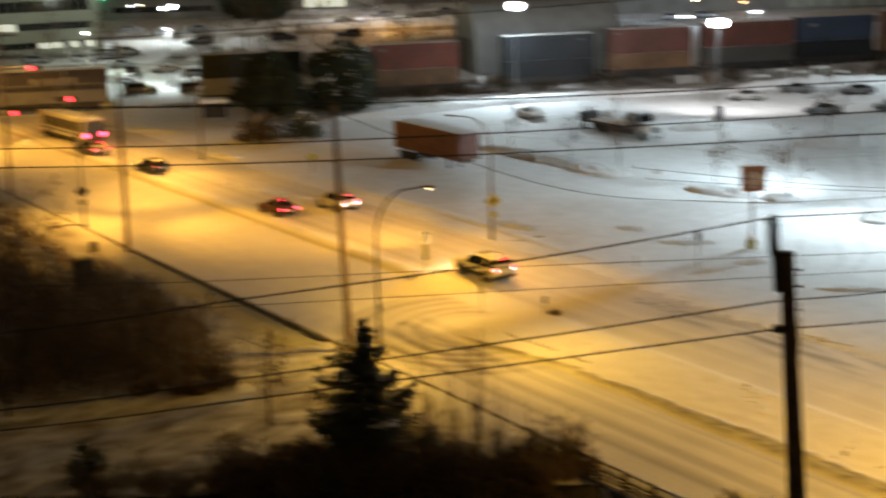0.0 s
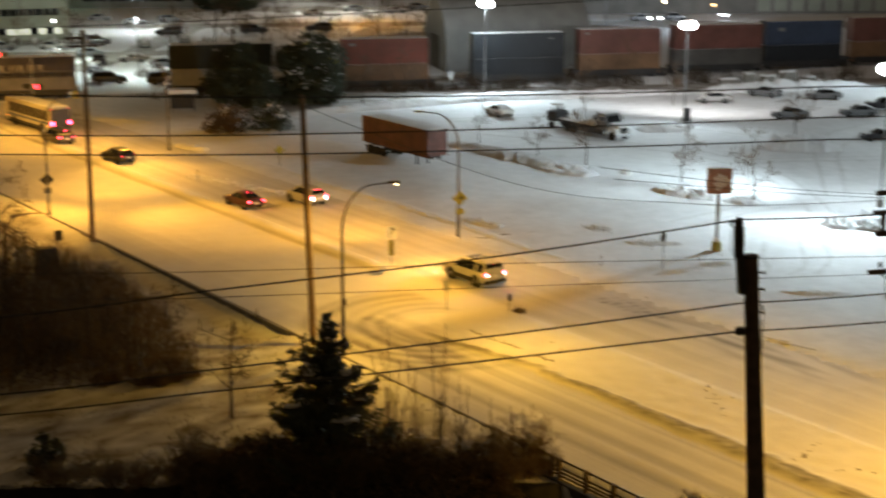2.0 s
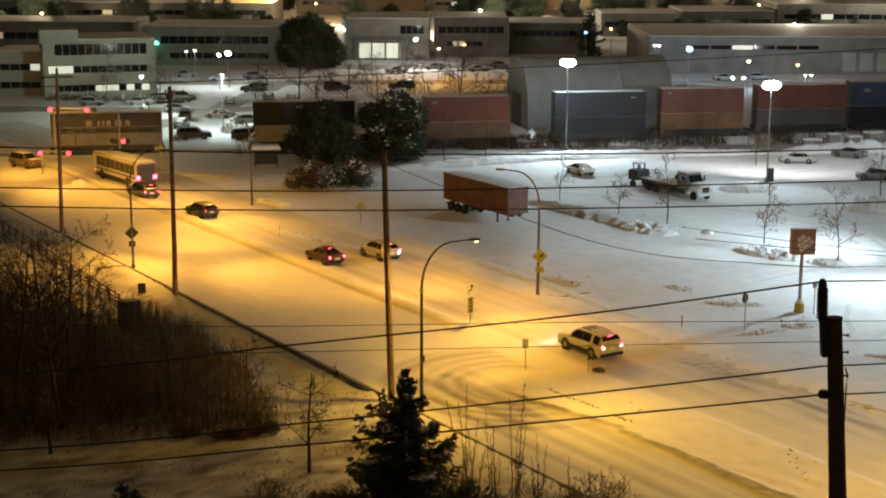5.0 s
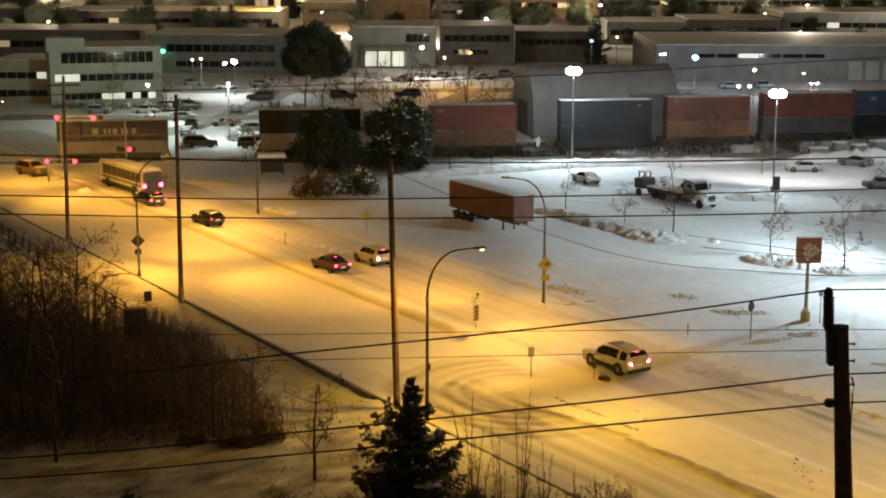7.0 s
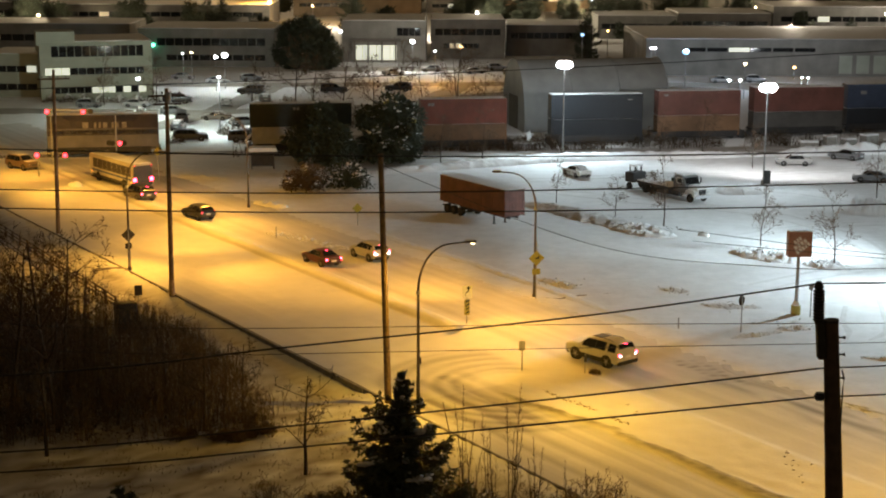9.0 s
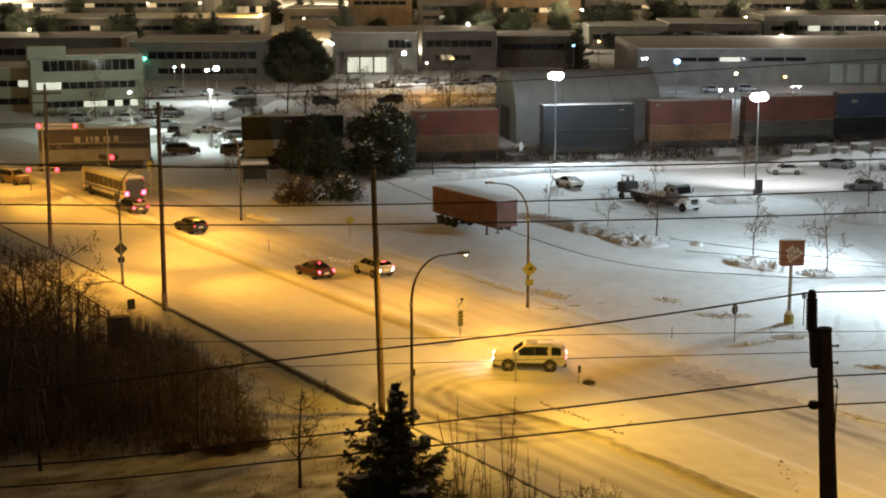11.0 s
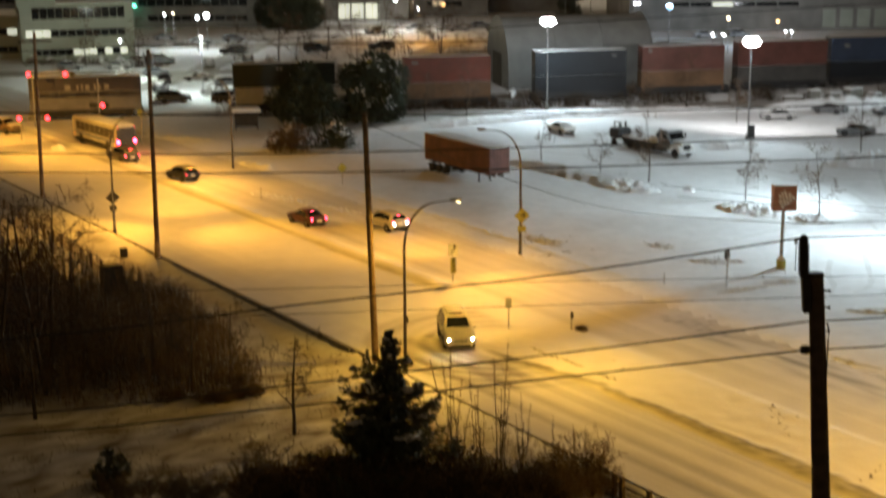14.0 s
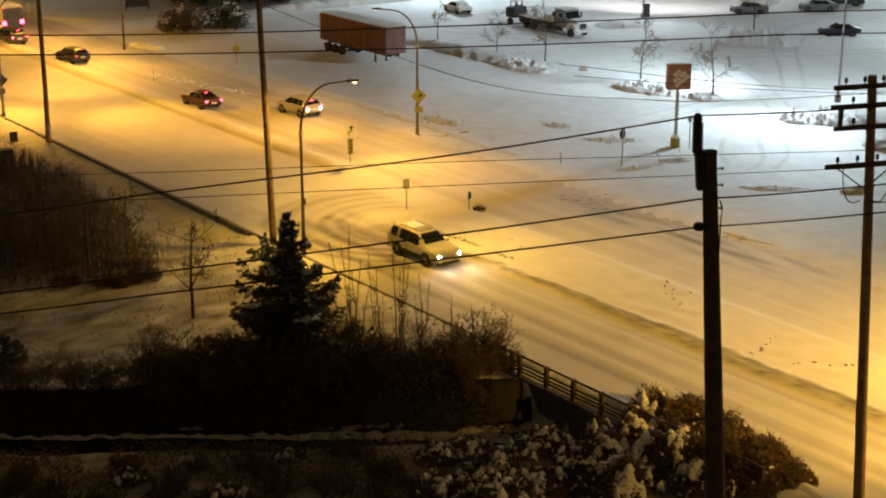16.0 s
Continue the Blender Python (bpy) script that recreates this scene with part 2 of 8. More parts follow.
def build_ground():
    xs = axis(-62, 74, 0.75, -4000, 4000)
    ys = axis(52, 226, 0.75, -3000, 4500)
    verts = [(x, y, ground_z(x, y)) for y in ys for x in xs]
    n = len(xs)
    faces = [(j * n + i, j * n + i + 1, (j + 1) * n + i + 1, (j + 1) * n + i) for j in range(len(ys) - 1) for i in range(n - 1)]
    ob = mesh_from("ground", verts, faces, SNOW_GROUND)
    at = ob.data.attributes.new("wear_shade", "FLOAT", "POINT")
    w = []
    for x, y, z in verts:
        s, q = sq(x, y)
        v = 0.0
        if q < -1 and y < 200:
            v = max(0.0, 0.6 * nz(x * 0.45, y * 0.8, 7) + 0.45 * nz(x * 1.6, y * 2.2, 8) + 0.36 + 0.22 * step(93, 86, y)) * step(-1, -4, q)
            # the creek's trench is darkened to paint in its shade
            v = max(v, step(0.15, 0.5, creek(x, y)) * (0.75 + 0.4 * nz(x * 0.8, y * 0.8, 15)))
            if y < creek_line(x) - 0.6:
                v = max(v, 0.56 + 0.75 * nz(x * 0.5, y * 0.5, 16) - 0.25 * step(2, 9, x))
            if s < 2:
                v = max(v, (0.42 + 0.8 * nz(s * 0.3, q * 1.2, 14)) * step(-0.8, -2.5, q) * step(-13, -8, q))
            if inside(x, y, EDGE) and y > 92:
                v = max(v, 0.62 + 0.5 * nz(x * 0.9, y * 0.9, 12))
        elif q > ROAD_W + 4 and y < 226:
            v = 0.18 * max(0.0, nz(x * 0.12, y * 0.12, 4))
            # brown grass of the railway bank
            back = y - (194 + 0.27 * x) if x > 0 else y - (194 + 0.44 * x)
            v = max(v, step(0.5, 3.0, back) * step(-20, -10, x) * (0.62 + 0.5 * nz(x * 0.3, y * 0.7, 41)))
        w.append(v)
    at.data.foreach_set("value", w)
    tagged(ob, "uneven snow-covered ground with stubble showing through", "ground", kind="structure")


build_ground()

TURN_C = road(5.0, 9.0)


def road_shape(s, q):
    """Height of the packed snow at a place of the road, and its wear with painted-in shade."""
    p = road(s, q)
    soft = nz(p.x * 0.8, p.y * 0.8)
    wear_shade = 0.04 + 0.08 * max(0.0, nz(s * 0.05, q * 0.5, 3))
    z = 0.02 + 0.012 * soft
    # wheel tracks of the lanes
    for c, k in ((2.2, 0.5), (3.9, 0.5), (5.8, 0.35), (7.4, 0.3), (16.2, 0.4), (17.9, 0.4), (20.3, 0.25), (22.0, 0.25)):
        c2 = c + 0.35 * nz(s * 0.03, c)
        d = abs(q - c2)
        t = step(0.75, 0.15, d) * k * (0.75 + 0.6 * nz(s * 0.05, c * 3, 8))
        if s < 0 and q < 13:
            t *= 0.1
        if q > 15:
            t *= 0.45 - 0.2 * step(12, 26, s)
        wear_shade += 0.72 * max(0, t)
        z -= 0.035 * max(0, t)
        z += 0.02 * step(0.3, 0.0, abs(d - 0.75)) * k
    if q < 9 and s > 4:
        wear_shade += 0.13 + 0.5 * max(0.0, nz(s * 0.015, q * 1.7, 21)) + 0.14 * max(0.0, nz(s * 0.04, q * 5.0, 22))
    elif q > 15:
        wear_shade += (1 - 0.8 * step(12, 28, s)) * step(15.0, 15.9, q) * (0.20 + 0.06 * nz(s * 0.06, q * 0.3, 24) + 0.22 * max(0.0, nz(s * 0.02, q * 1.3, 23)))
    # arcs of the turn
    r = (p - TURN_C).length
    ang = math.atan2(p.y - TURN_C.y, p.x - TURN_C.x)
    turned = step(10.5, 8.8, r) * step(2.8, 3.8, r) * step(2.4, 1.4, abs(abs(ang) - math.pi)) * step(0.2, 1.2, q) * step(12.8, 11.6, q)
    if turned > 0:
        ring = (0.5 + 0.5 * math.sin(r * 4.8 + 1.6 * nz(ang * 1.3, r * 0.5))) * max(0.0, 0.7 + 0.7 * nz(ang * 1.6, r * 1.1, 17))
        wear_shade += (0.22 + 0.46 * ring) * turned
        z -= 0.016 * ring * turned
    # windrow beside the median upstream
    m = step(1.1, 0.2, abs(q - 14.0 - 0.3 * nz(s * 0.1, 2))) * step(-8, -12, s)
    z += (0.24 + 0.08 * nz(s * 0.9, q)) * m
    # dark line along its near side paints in the windrow's shade
    wear_shade += 0.55 * step(0.45, 0.1, abs(q - 13.0 - 0.3 * nz(s * 0.1, 2))) * step(-8, -12, s) * (0.7 + 0.9 * nz(s * 0.12, 5, 27))
    # snow-covered island downstream
    isl = step(8.2, 9.4, q + 0.35 * nz(s * 0.3, 4) + 1.6 * step(18, 4, s)) * step(15.4, 14.4, q) * step(2.0, 6.0, s - abs(q - 12.5) * 0.4)
    z += (0.15 + 0.05 * nz(p.x * 0.9, p.y * 0.9, 6)) * isl
    wear_shade *= 1 - 0.85 * isl
    mid = 8.6 - 0.35 * nz(s * 0.3, 4) - 0.25 * nz(s * 1.1, 5) - 1.6 * step(18, 4, s)
    wide = 0.35 + 0.5 * step(14, 34, s)
    edge = step(wide, 0.3 * wide, abs(q - mid)) * step(4, 8, s)
    z += (0.10 + 0.05 * step(14, 34, s) + 0.03 * nz(p.x * 1.4, p.y * 1.4, 6) + 0.015 * nz(p.x * 4.3, p.y * 4.3, 7)) * edge
    wear_shade += 0.8 * edge * (0.68 + 0.4 * nz(p.x * 0.9, p.y * 0.9, 2) + 0.45 * nz(p.x * 4.7, p.y * 4.7, 4))
    # thrown-up snow along the far kerb
    m = step(1.15, 0.2, abs(q - 24.15 + 0.25 * nz(s * 0.35, 9))) * step(2.5, 0.0, s)
    z += (0.06 + 0.05 * nz(s * 0.5, q * 0.7, 3) + 0.05 * nz(s * 2.1, q * 2.1, 4)) * m
    # churned slush and the herringbone of spun tyres at the driveway
    churn = step(1.5, 0.5, abs(q - 22.7 - 0.06 * (s - 9))) * step(5.0, 7.0, s) * step(14.0, 11.5, s)
    bar = max(0.0, math.sin((s - 0.35 * q) * 7.4 + 1.2 * nz(s * 0.8, q * 0.8, 35)))
    wear_shade += churn * (0.10 + 0.62 * bar * (0.6 + 0.8 * nz(s * 1.3, q * 1.3, 36)))
    z -= 0.03 * churn * bar
    slush = step(19.5, 21.5, q) * step(8, 14, s) * step(34, 24, s)
    wear_shade += slush * max(0.0, 0.16 + 0.75 * nz(s * 0.22, q * 1.1, 37))
    return z, min(1.0, max(0.0, wear_shade))


def build_road():
    ss = list(np.arange(-150, -60, 1.2)) + list(np.arange(-60, 64, 0.4)) + list(np.arange(64, 110, 2))
    qs = list(np.arange(-0.1, ROAD_W + 1.6, 0.16))
    verts, w = [], []
    for s in ss:
        for q in qs:
            z, k = road_shape(s, q)
            verts.append(tuple(road(s, q, z)))
            w.append(k)
    n = len(qs)
    faces = [(j * n + i, (j + 1) * n + i, (j + 1) * n + i + 1, j * n + i + 1) for j in range(len(ss) - 1) for i in range(n - 1)]
    ob = mesh_from("road", verts, faces, SNOW_ROAD)
    at = ob.data.attributes.new("wear_shade", "FLOAT", "POINT")
    at.data.foreach_set("value", w)
    tagged(ob, "wide road under packed snow with wheel tracks", "road", kind="structure")


build_road()


def slab(name, s0, s1, q0, q1, z0, z1, material, label, category, bevel=0.03):
    bm = BM()
    box(bm, ((s0 + s1) / 2, (q0 + q1) / 2, (z0 + z1) / 2), (s1 - s0, q1 - q0, z1 - z0), 0, bevel)
    ob = link_mesh(name, bm, material)
    ob.matrix_basis = Matrix(((U.x, N.x, 0, K0.x), (U.y, N.y, 0, K0.y), (0, 0, 1, 0), (0, 0, 0, 1)))
    return tagged(ob, label, category, kind="structure")


slab("kerb_wall", -35, 0.0, -0.42, -0.12, -0.95, 0.11, CONCRETE, "low dark concrete retaining kerb between road and bank", "kerb")
slab("kerb", 0.0, 60, -0.32, -0.12, -0.4, 0.09, CONCRETE, "snow-edged concrete kerb along the road", "kerb")
slab("kerb", -150, -35, -0.32, -0.12, -0.4, 0.10, CONCRETE, "snow-edged concrete kerb along the road", "kerb")
slab("kerb", -150, 110, ROAD_W + 0.12, ROAD_W + 0.3, -0.4, -0.02, CONCRETE, "snow-edged concrete kerb along the road", "kerb")
# headwall darkened to paint in its shade, run left over a lit slope
slab("headwall", 24.9, 48, -2.12, -1.66, -3.2, -0.02, mat("shaded_concrete", (0.085, 0.080, 0.072), 0.8, 0.3, 1.2, 0.4, 30), "concrete headwall above the creek, coloured as dark as its shade", "wall")
bm = BM()
box(bm, (-18, 71.6, -2.45), (110, 4.2, 0.3), -4.4)
tagged(link_mesh("water", bm, WATER), "black still creek water between snowy banks", "water", kind="structure")


# leaf-covered slope of the creek's far bank, its shade put into the colour
CREEK_SHADE = mat("shaded_bank", (0.018, 0.015, 0.012), 0.8, 0.5, 1.5, 0.6, 12, dist=0.1)
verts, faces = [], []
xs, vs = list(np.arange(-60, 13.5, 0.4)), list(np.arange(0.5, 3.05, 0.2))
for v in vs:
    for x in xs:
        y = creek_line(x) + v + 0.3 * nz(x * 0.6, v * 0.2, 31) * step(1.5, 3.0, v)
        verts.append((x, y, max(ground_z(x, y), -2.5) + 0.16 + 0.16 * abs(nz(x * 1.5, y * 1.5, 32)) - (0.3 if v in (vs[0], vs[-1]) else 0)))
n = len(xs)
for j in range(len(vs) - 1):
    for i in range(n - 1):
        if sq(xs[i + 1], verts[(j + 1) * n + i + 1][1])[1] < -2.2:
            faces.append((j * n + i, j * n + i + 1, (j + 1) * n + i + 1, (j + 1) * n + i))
tagged(mesh_from("creek_bank", verts, faces, CREEK_SHADE), "bank of the creek under leaves, coloured as dark as its shade", "bank", kind="structure")

# lumpy snow shelf at the water's edge, wider by the headwall
verts, faces = [], []
for x in list(np.arange(-60, 12.0, 0.16)):
    c = creek_line(x)
    w = 0.55 + 1.3 * step(-7, 6, x) * step(12.0, 9.5, x) + 0.7 * nz(x * 0.35, 2, 41) + 0.5 * nz(x * 1.6, 2, 42)
    for k in range(9):
        f = k / 8
        hump = math.sin(math.pi * min(1.0, 0.08 + f * 0.92)) ** 0.7
        verts.append((x, c + 0.25 - 0.5 * step(-4, 6, x) + 0.3 * nz(x * 0.9, 3, 43) + max(0.05, w) * f, -2.42 + (0.16 + 0.14 * nz(x * 1.3, f * 3, 44) + 0.10 * nz(x * 3.4, f * 5, 45)) * hump + 0.06 * f))
n = len(verts) // 9
faces = [(i * 9 + k, (i + 1) * 9 + k, (i + 1) * 9 + k + 1, i * 9 + k + 1) for i in range(n - 1) for k in range(8)]
# snow colour lowered to stand in for the weak light on the shelf
tagged(mesh_from("snow_ledge", verts, faces, snow_mat("dimmed_snow", (0.40, 0.40, 0.40), (0.10, 0.09, 0.08), scale=1.2, amount=0.8)), "lumpy shelf of snow, coloured dim, at the water's edge", "snow", kind="stuff")


# ---- lamps, poles, wires ----
def street_lamp(s, q, reach, top, label):
    """Davit lamp: tapered pole, bent arm over the road, cobra head."""
    ob = thing("street_lamp", label, "street lamp", "street lamps along the road")
    ob.matrix_basis = Matrix.Translation(road(s, q))
    h = top
    bm = BM()
    tube(bm, [(0, 0, -0.3), (0, 0, 2.5), (0, 0, h * 0.72)], [0.13, 0.11, 0.085], 10)
    part("pole", bm, LAMP_POLE, ob, smooth=60)
    bm = BM()
    d = Vector((math.copysign(1, reach), 0, 0))
    r = abs(reach)
    pts = []
    for i in range(11):
        a = i / 10 * math.pi / 2
        pts.append(d * (r * 0.72 * (1 - math.cos(a))) + Vector((0, 0, h * 0.72 + (h * 0.27) * math.sin(a))))
    pts.append(d * r + Vector((0, 0, h)))
    tube(bm, pts, [0.085 - 0.004 * i for i in range(12)], 8)
    part("arm", bm, LAMP_POLE, ob, smooth=60)
    bm = BM()
    box(bm, d * (r + 0.3) + Vector((0, 0, h + 0.02)), (0.75, 0.32, 0.16), 0, 0.06)
    part("lamp_head", bm, LAMP_POLE, ob, smooth=40)
    bm = BM()
    bmesh.ops.create_uvsphere(bm, u_segments=10, v_segments=6, radius=0.12, matrix=Matrix.Translation(d * (r + 0.45) + Vector((0, 0, h - (0.12 if reach > 0 else 0.03)))) @ Matrix.Diagonal((1.1, 0.8, 0.5, 1)))
    part("lens", bm, LENS_SODIUM, ob, "glowing amber lens", smooth=60)
    bm = BM()
    rod(bm, (0, 0, -0.1), (0, 0, 0.35), 0.19, 0.16, 10)
    part("base_cover", bm, LAMP_POLE, ob, smooth=60)
    bm = BM()
    box(bm, (0.13, 0, 3.6), (0.16, 0.14, 0.42), 0, 0.02)
    part("control_box", bm, LAMP_POLE, ob)
    bm = BM()
    rod(bm, (0, 0, h * 0.70), (0, 0, h * 0.72), 0.15, 0.13, 12)
    part("collar", bm, STEEL, ob, "pale steel collar", smooth=50)
    bm = BM()
    box(bm, d * (r + 0.25) + Vector((0, 0, h + 0.12)), (0.6, 0.26, 0.06), 0, 0.025)
    part("head_snow", bm, SNOW, ob, "snow on the lamp head")
    return ob


for s, q, reach, top in ((-92.2, -0.5, 3.2, 11.4), (-42.7, 0.0, 3.0, 10.9), (6.6, 0.0, 3.0, 11.4), (62, -0.5, 3.2, 11.4)):
    street_lamp(s, q, reach, top, "tall curved street lamp with amber head at the near kerb")
# the last of these, at s 56, is the added unseen lamp's post
for s, q, reach, top in ((-14.8, 25.1, -3.0, 10.8), (-65.4, 23.0, -3.0, 10.4), (56, 24.8, -3.0, 10.8)):
    street_lamp(s, q, reach, top, "tall curved street lamp on the far side of the road")


def pole_sign(name, at, h, plates, label, category, r=0.045, z=None, group=""):
    """Post with plates: (shape, z, width, height, material, turn)."""
    ob = thing(name, label, category, group)
    ob.matrix_basis = Matrix.Translation((at[0], at[1], 0.02 if z is None else z))
    bm = BM()
    rod(bm, (0, 0, -0.3), (0, 0, h), r, r, 8)
    part("post", bm, STEEL, ob)
    for shape, pz, w, hh, material, turn in plates:
        bm = BM()
        rot = pose(0, 0, 0, 0, 45 if shape == "diamond" else 0, 0)
        if shape == "octagon":
            bmesh.ops.create_cone(bm, cap_ends=True, segments=8, radius1=0.54, radius2=0.54, depth=1.0, matrix=pose(0, 0, 0, 90, 0, 0) @ pose(0, 0, 0, 0, 0, 22.5))
        else:
            bmesh.ops.create_cube(bm, size=1.0)
        bmesh.ops.transform(bm, matrix=pose(0, 0, pz, 0, 0, turn) @ Matrix.Translation((0, -r - 0.015, 0)) @ rot @ Matrix.Diagonal((w, 0.02, hh, 1)), verts=bm.verts)
        part("sign_plate", bm, material, ob)
    return ob


# yellow diamond sign on the far lamp, with an arrow and a tab
ws = pole_sign("warning_sign", road(-14.4, 24.95), 5.0, [("diamond", 3.5, 0.95, 0.95, YELLOW_SIGN, 12), ("rect", 2.35, 0.7, 0.5, YELLOW_SIGN, 12)], "yellow diamond warning sign with tab on a post", "road sign")
bm = BM()
box(bm, (-0.02, -0.085, 3.5), (0.55, 0.01, 0.13))
box(bm, (0.16, -0.085, 3.58), (0.14, 0.01, 0.3), 0, 0, 40)
part("arrow", bm, BLACK_PAINT, ws, "black arrow")
pole_sign("warning_sign", (-28.27, 135.28), 4.4, [("diamond", 3.6, 0.9, 0.9, LAMP_POLE, 200), ("rect", 2.6, 0.6, 0.5, LAMP_POLE, 200)], "diamond road sign seen from its back", "road sign", z=-0.3)
pole_sign("small_sign", (-24.9, 122.2), 2.2, [("rect", 1.85, 0.62, 0.85, LAMP_POLE, 20)], "small dark sign plate on a thin post by the bank", "road sign", z=-0.5)
pole_sign("warning_sign", (-8.7, 156.5), 2.0, [("diamond", 1.9, 0.75, 0.75, YELLOW_SIGN, 10)], "small yellow diamond sign half sunk in snow", "road sign")
pole_sign("warning_sign", (-34.1, 182.0), 4.4, [("diamond", 4.0, 0.8, 0.8, YELLOW_SIGN, 10)], "yellow diamond sign beyond the bus", "road sign")
ks = pole_sign("traffic_sign", (2.1, 116.8), 3.0, [("rect", 2.55, 0.80, 1.0, WHITE_PAINT, 12), ("rect", 1.3, 0.42, 1.25, YELLOW_SIGN, 12)], "white curved-arrow sign over a striped yellow marker", "road sign", z=0.1)
for i in range(4):
    bm = BM()
    box(bm, (0, -0.085, 0.86 + 0.30 * i), (0.48, 0.012, 0.13), 0, 0, -35)
    part("stripe", bm, BLACK_PAINT, ks)
bm = BM()
tube(bm, [(-0.12, -0.085, 2.2), (-0.12, -0.085, 2.45), (0.12, -0.085, 2.6), (0.12, -0.085, 2.85)], 0.05, 4)
box(bm, (0.12, -0.085, 2.86), (0.22, 0.012, 0.22), 0, 0, 45)
part("arrow", bm, BLACK_PAINT, ks, "black curved arrow")
pole_sign("marker_sign", (5.8, 103.9), 2.15, [("rect", 1.75, 0.45, 0.7, STEEL, 190)], "sign seen from its back on the snowy island", "road sign", z=0.1)
pole_sign("marker_post", (10.2, 103.2), 1.35, [("rect", 1.05, 0.24, 0.5, BLACK_PAINT, 20)], "short dark marker post on the snowy island", "marker", z=0.1)
pole_sign("marker_post", (18.6, 115.2), 1.0, [], "thin bollard post in the snow", "marker", r=0.05)
pole_sign("stop_sign", (23.3, 114.2), 3.0, [("octagon", 2.65, 0.62, 0.78, DARK_METAL, 215)], "stop sign seen from its back at the lot's exit", "road sign")
pole_sign("small_sign", (29.8, 119.0), 2.9, [("rect", 2.6, 0.4, 0.5, STEEL, 200)], "small grey sign at the lot entrance", "road sign")
pole_sign("marker_post", (-29.5, 164.0), 2.2, [], "thin steel marker post in the snow", "marker", r=0.05)
pole_sign("marker_post", (-16.5, 150.0), 1.2, [], "thin steel marker post in the snow", "marker", r=0.04)

ob = thing("marker_stake", "thin leaning wooden stake at the kerb", "stake", m=pose(0.8, 88.6, -0.3))
bm = BM()
rod(bm, (0, 0, 0), (-0.62, 0, 2.9), 0.03, 0.022, 6)
part("stake", bm, FENCE_WOOD, ob)

# the shop's sign on its pole
st = thing("store_sign", "square orange store sign with slanted white writing on a pole", "sign", m=pose(28.8, 119.8, 0.1, 0, 0, 5))
bm = BM()
rod(bm, (0, 0, -0.2), (0, 0, 4.9), 0.15, 0.14, 10)
part("pole", bm, STEEL, st, smooth=50)
bm = BM()
box(bm, (0, 0, 5.9), (1.9, 0.75, 2.05), 0, 0.03)
part("sign_box", bm, ORANGE_SIGN, st)
for row, count, size in ((0.42, 3, 0.24), (0.03, 4, 0.30), (-0.36, 5, 0.27)):
    for i in range(count):
        c = pose(0, 0, 0, 0, -36, 0) @ Vector(((i - (count - 1) / 2) * size * 1.02, 0, row))
        bm = BM()
        box(bm, (c.x, -0.385, 5.9 + c.z), (size * 0.78, 0.02, 0.33), 0, 0.005, -36)
        part("lettering_bar", bm, WHITE_PAINT, st, "slanted white bar")
bm = BM()
box(bm, (0, 0, 6.95), (1.86, 0.72, 0.07), 0, 0.03)
part("top_snow", bm, SNOW, st)
bm = BM()
rod(bm, (0, 0, -0.1), (0, 0, 0.82), 0.40, 0.38, 14)
part("pole_guard", bm, YELLOW_SIGN, st, "yellow concrete guard")
bm = BM()
rod(bm, (0, 0, 0.80), (0, 0, 1.15), 0.37, 0.20, 14)
part("snow_cap", bm, SNOW, st, smooth=60)


def power_pole(at, top, lean, r0, r1, material, label, z=-0.6, foot=0.0):
    ob = thing("utility_pole", label, "utility pole", "utility poles")
    ob.matrix_basis = Matrix.Translation((at[0], at[1], z))
    bm = BM()
    pts = [(foot + (lean - foot) * k / 8, 0, (top - z) * k / 8) for k in range(9)]
    tube(bm, pts, [r0 + (r1 - r0) * k / 8 for k in range(9)], 12)
    part("pole", bm, material, ob, smooth=50)
    return ob


def crossarm(ob, c, length, turn, material=DARK_POLE, pins=4, tilt=0.0):
    bm = BM()
    box(bm, c, (length, 0.14, 0.16), turn, 0.01, tilt)
    arm = part("crossarm", bm, material, ob)
    for i in range(pins):
        k = (i + 0.5) / pins - 0.5
        p = Vector(c) + pose(0, 0, 0, 0, tilt, turn) @ Vector((k * length * 0.95, 0, 0.08))
        bm = BM()
        rod(bm, p, p + Vector((0, 0, 0.14)), 0.02, 0.02, 6)
        rod(bm, p + Vector((0, 0, 0.1)), p + Vector((0, 0, 0.26)), 0.075, 0.05, 8)
        part("insulator", bm, DARK_METAL, arm)


power_pole((-3.4, 96.5), 16.6, -0.45, 0.24, 0.17, WOOD_POLE, "tall bare wooden utility pole at the kerb")
p1 = power_pole((-22.8, 125.9), 17.6, 0.1, 0.22, 0.15, WOOD_POLE, "tall wooden utility pole with crossarm and snow at its foot")
bm = BM()
tube(bm, [(0, 0, 0.45), (0.005, 0, 1.2), (0.01, 0, 2.0)], [0.26, 0.25, 0.235], 12)
part("foot_wrap", bm, PALE_POLE, p1, "pale wrap round the pole's foot", smooth=50)
bm = BM()
rod(bm, (0.25, -0.1, 17.0), (0.32, -0.1, 17.9), 0.22, 0.22, 14)
part("transformer", bm, STEEL, p1, smooth=40)
crossarm(p1, (0.1, 0, 17.6), 3.0, 20, pins=4)
crossarm(p1, (0.1, 0, 16.9), 2.4, 20, pins=2)
pl = power_pole((-38.9, 152.1), 16.6, 0.3, 0.22, 0.15, WOOD_POLE, "far wooden utility pole with crossarm")
crossarm(pl, (0.3, 0, 16.3), 3.2, 20, pins=4)

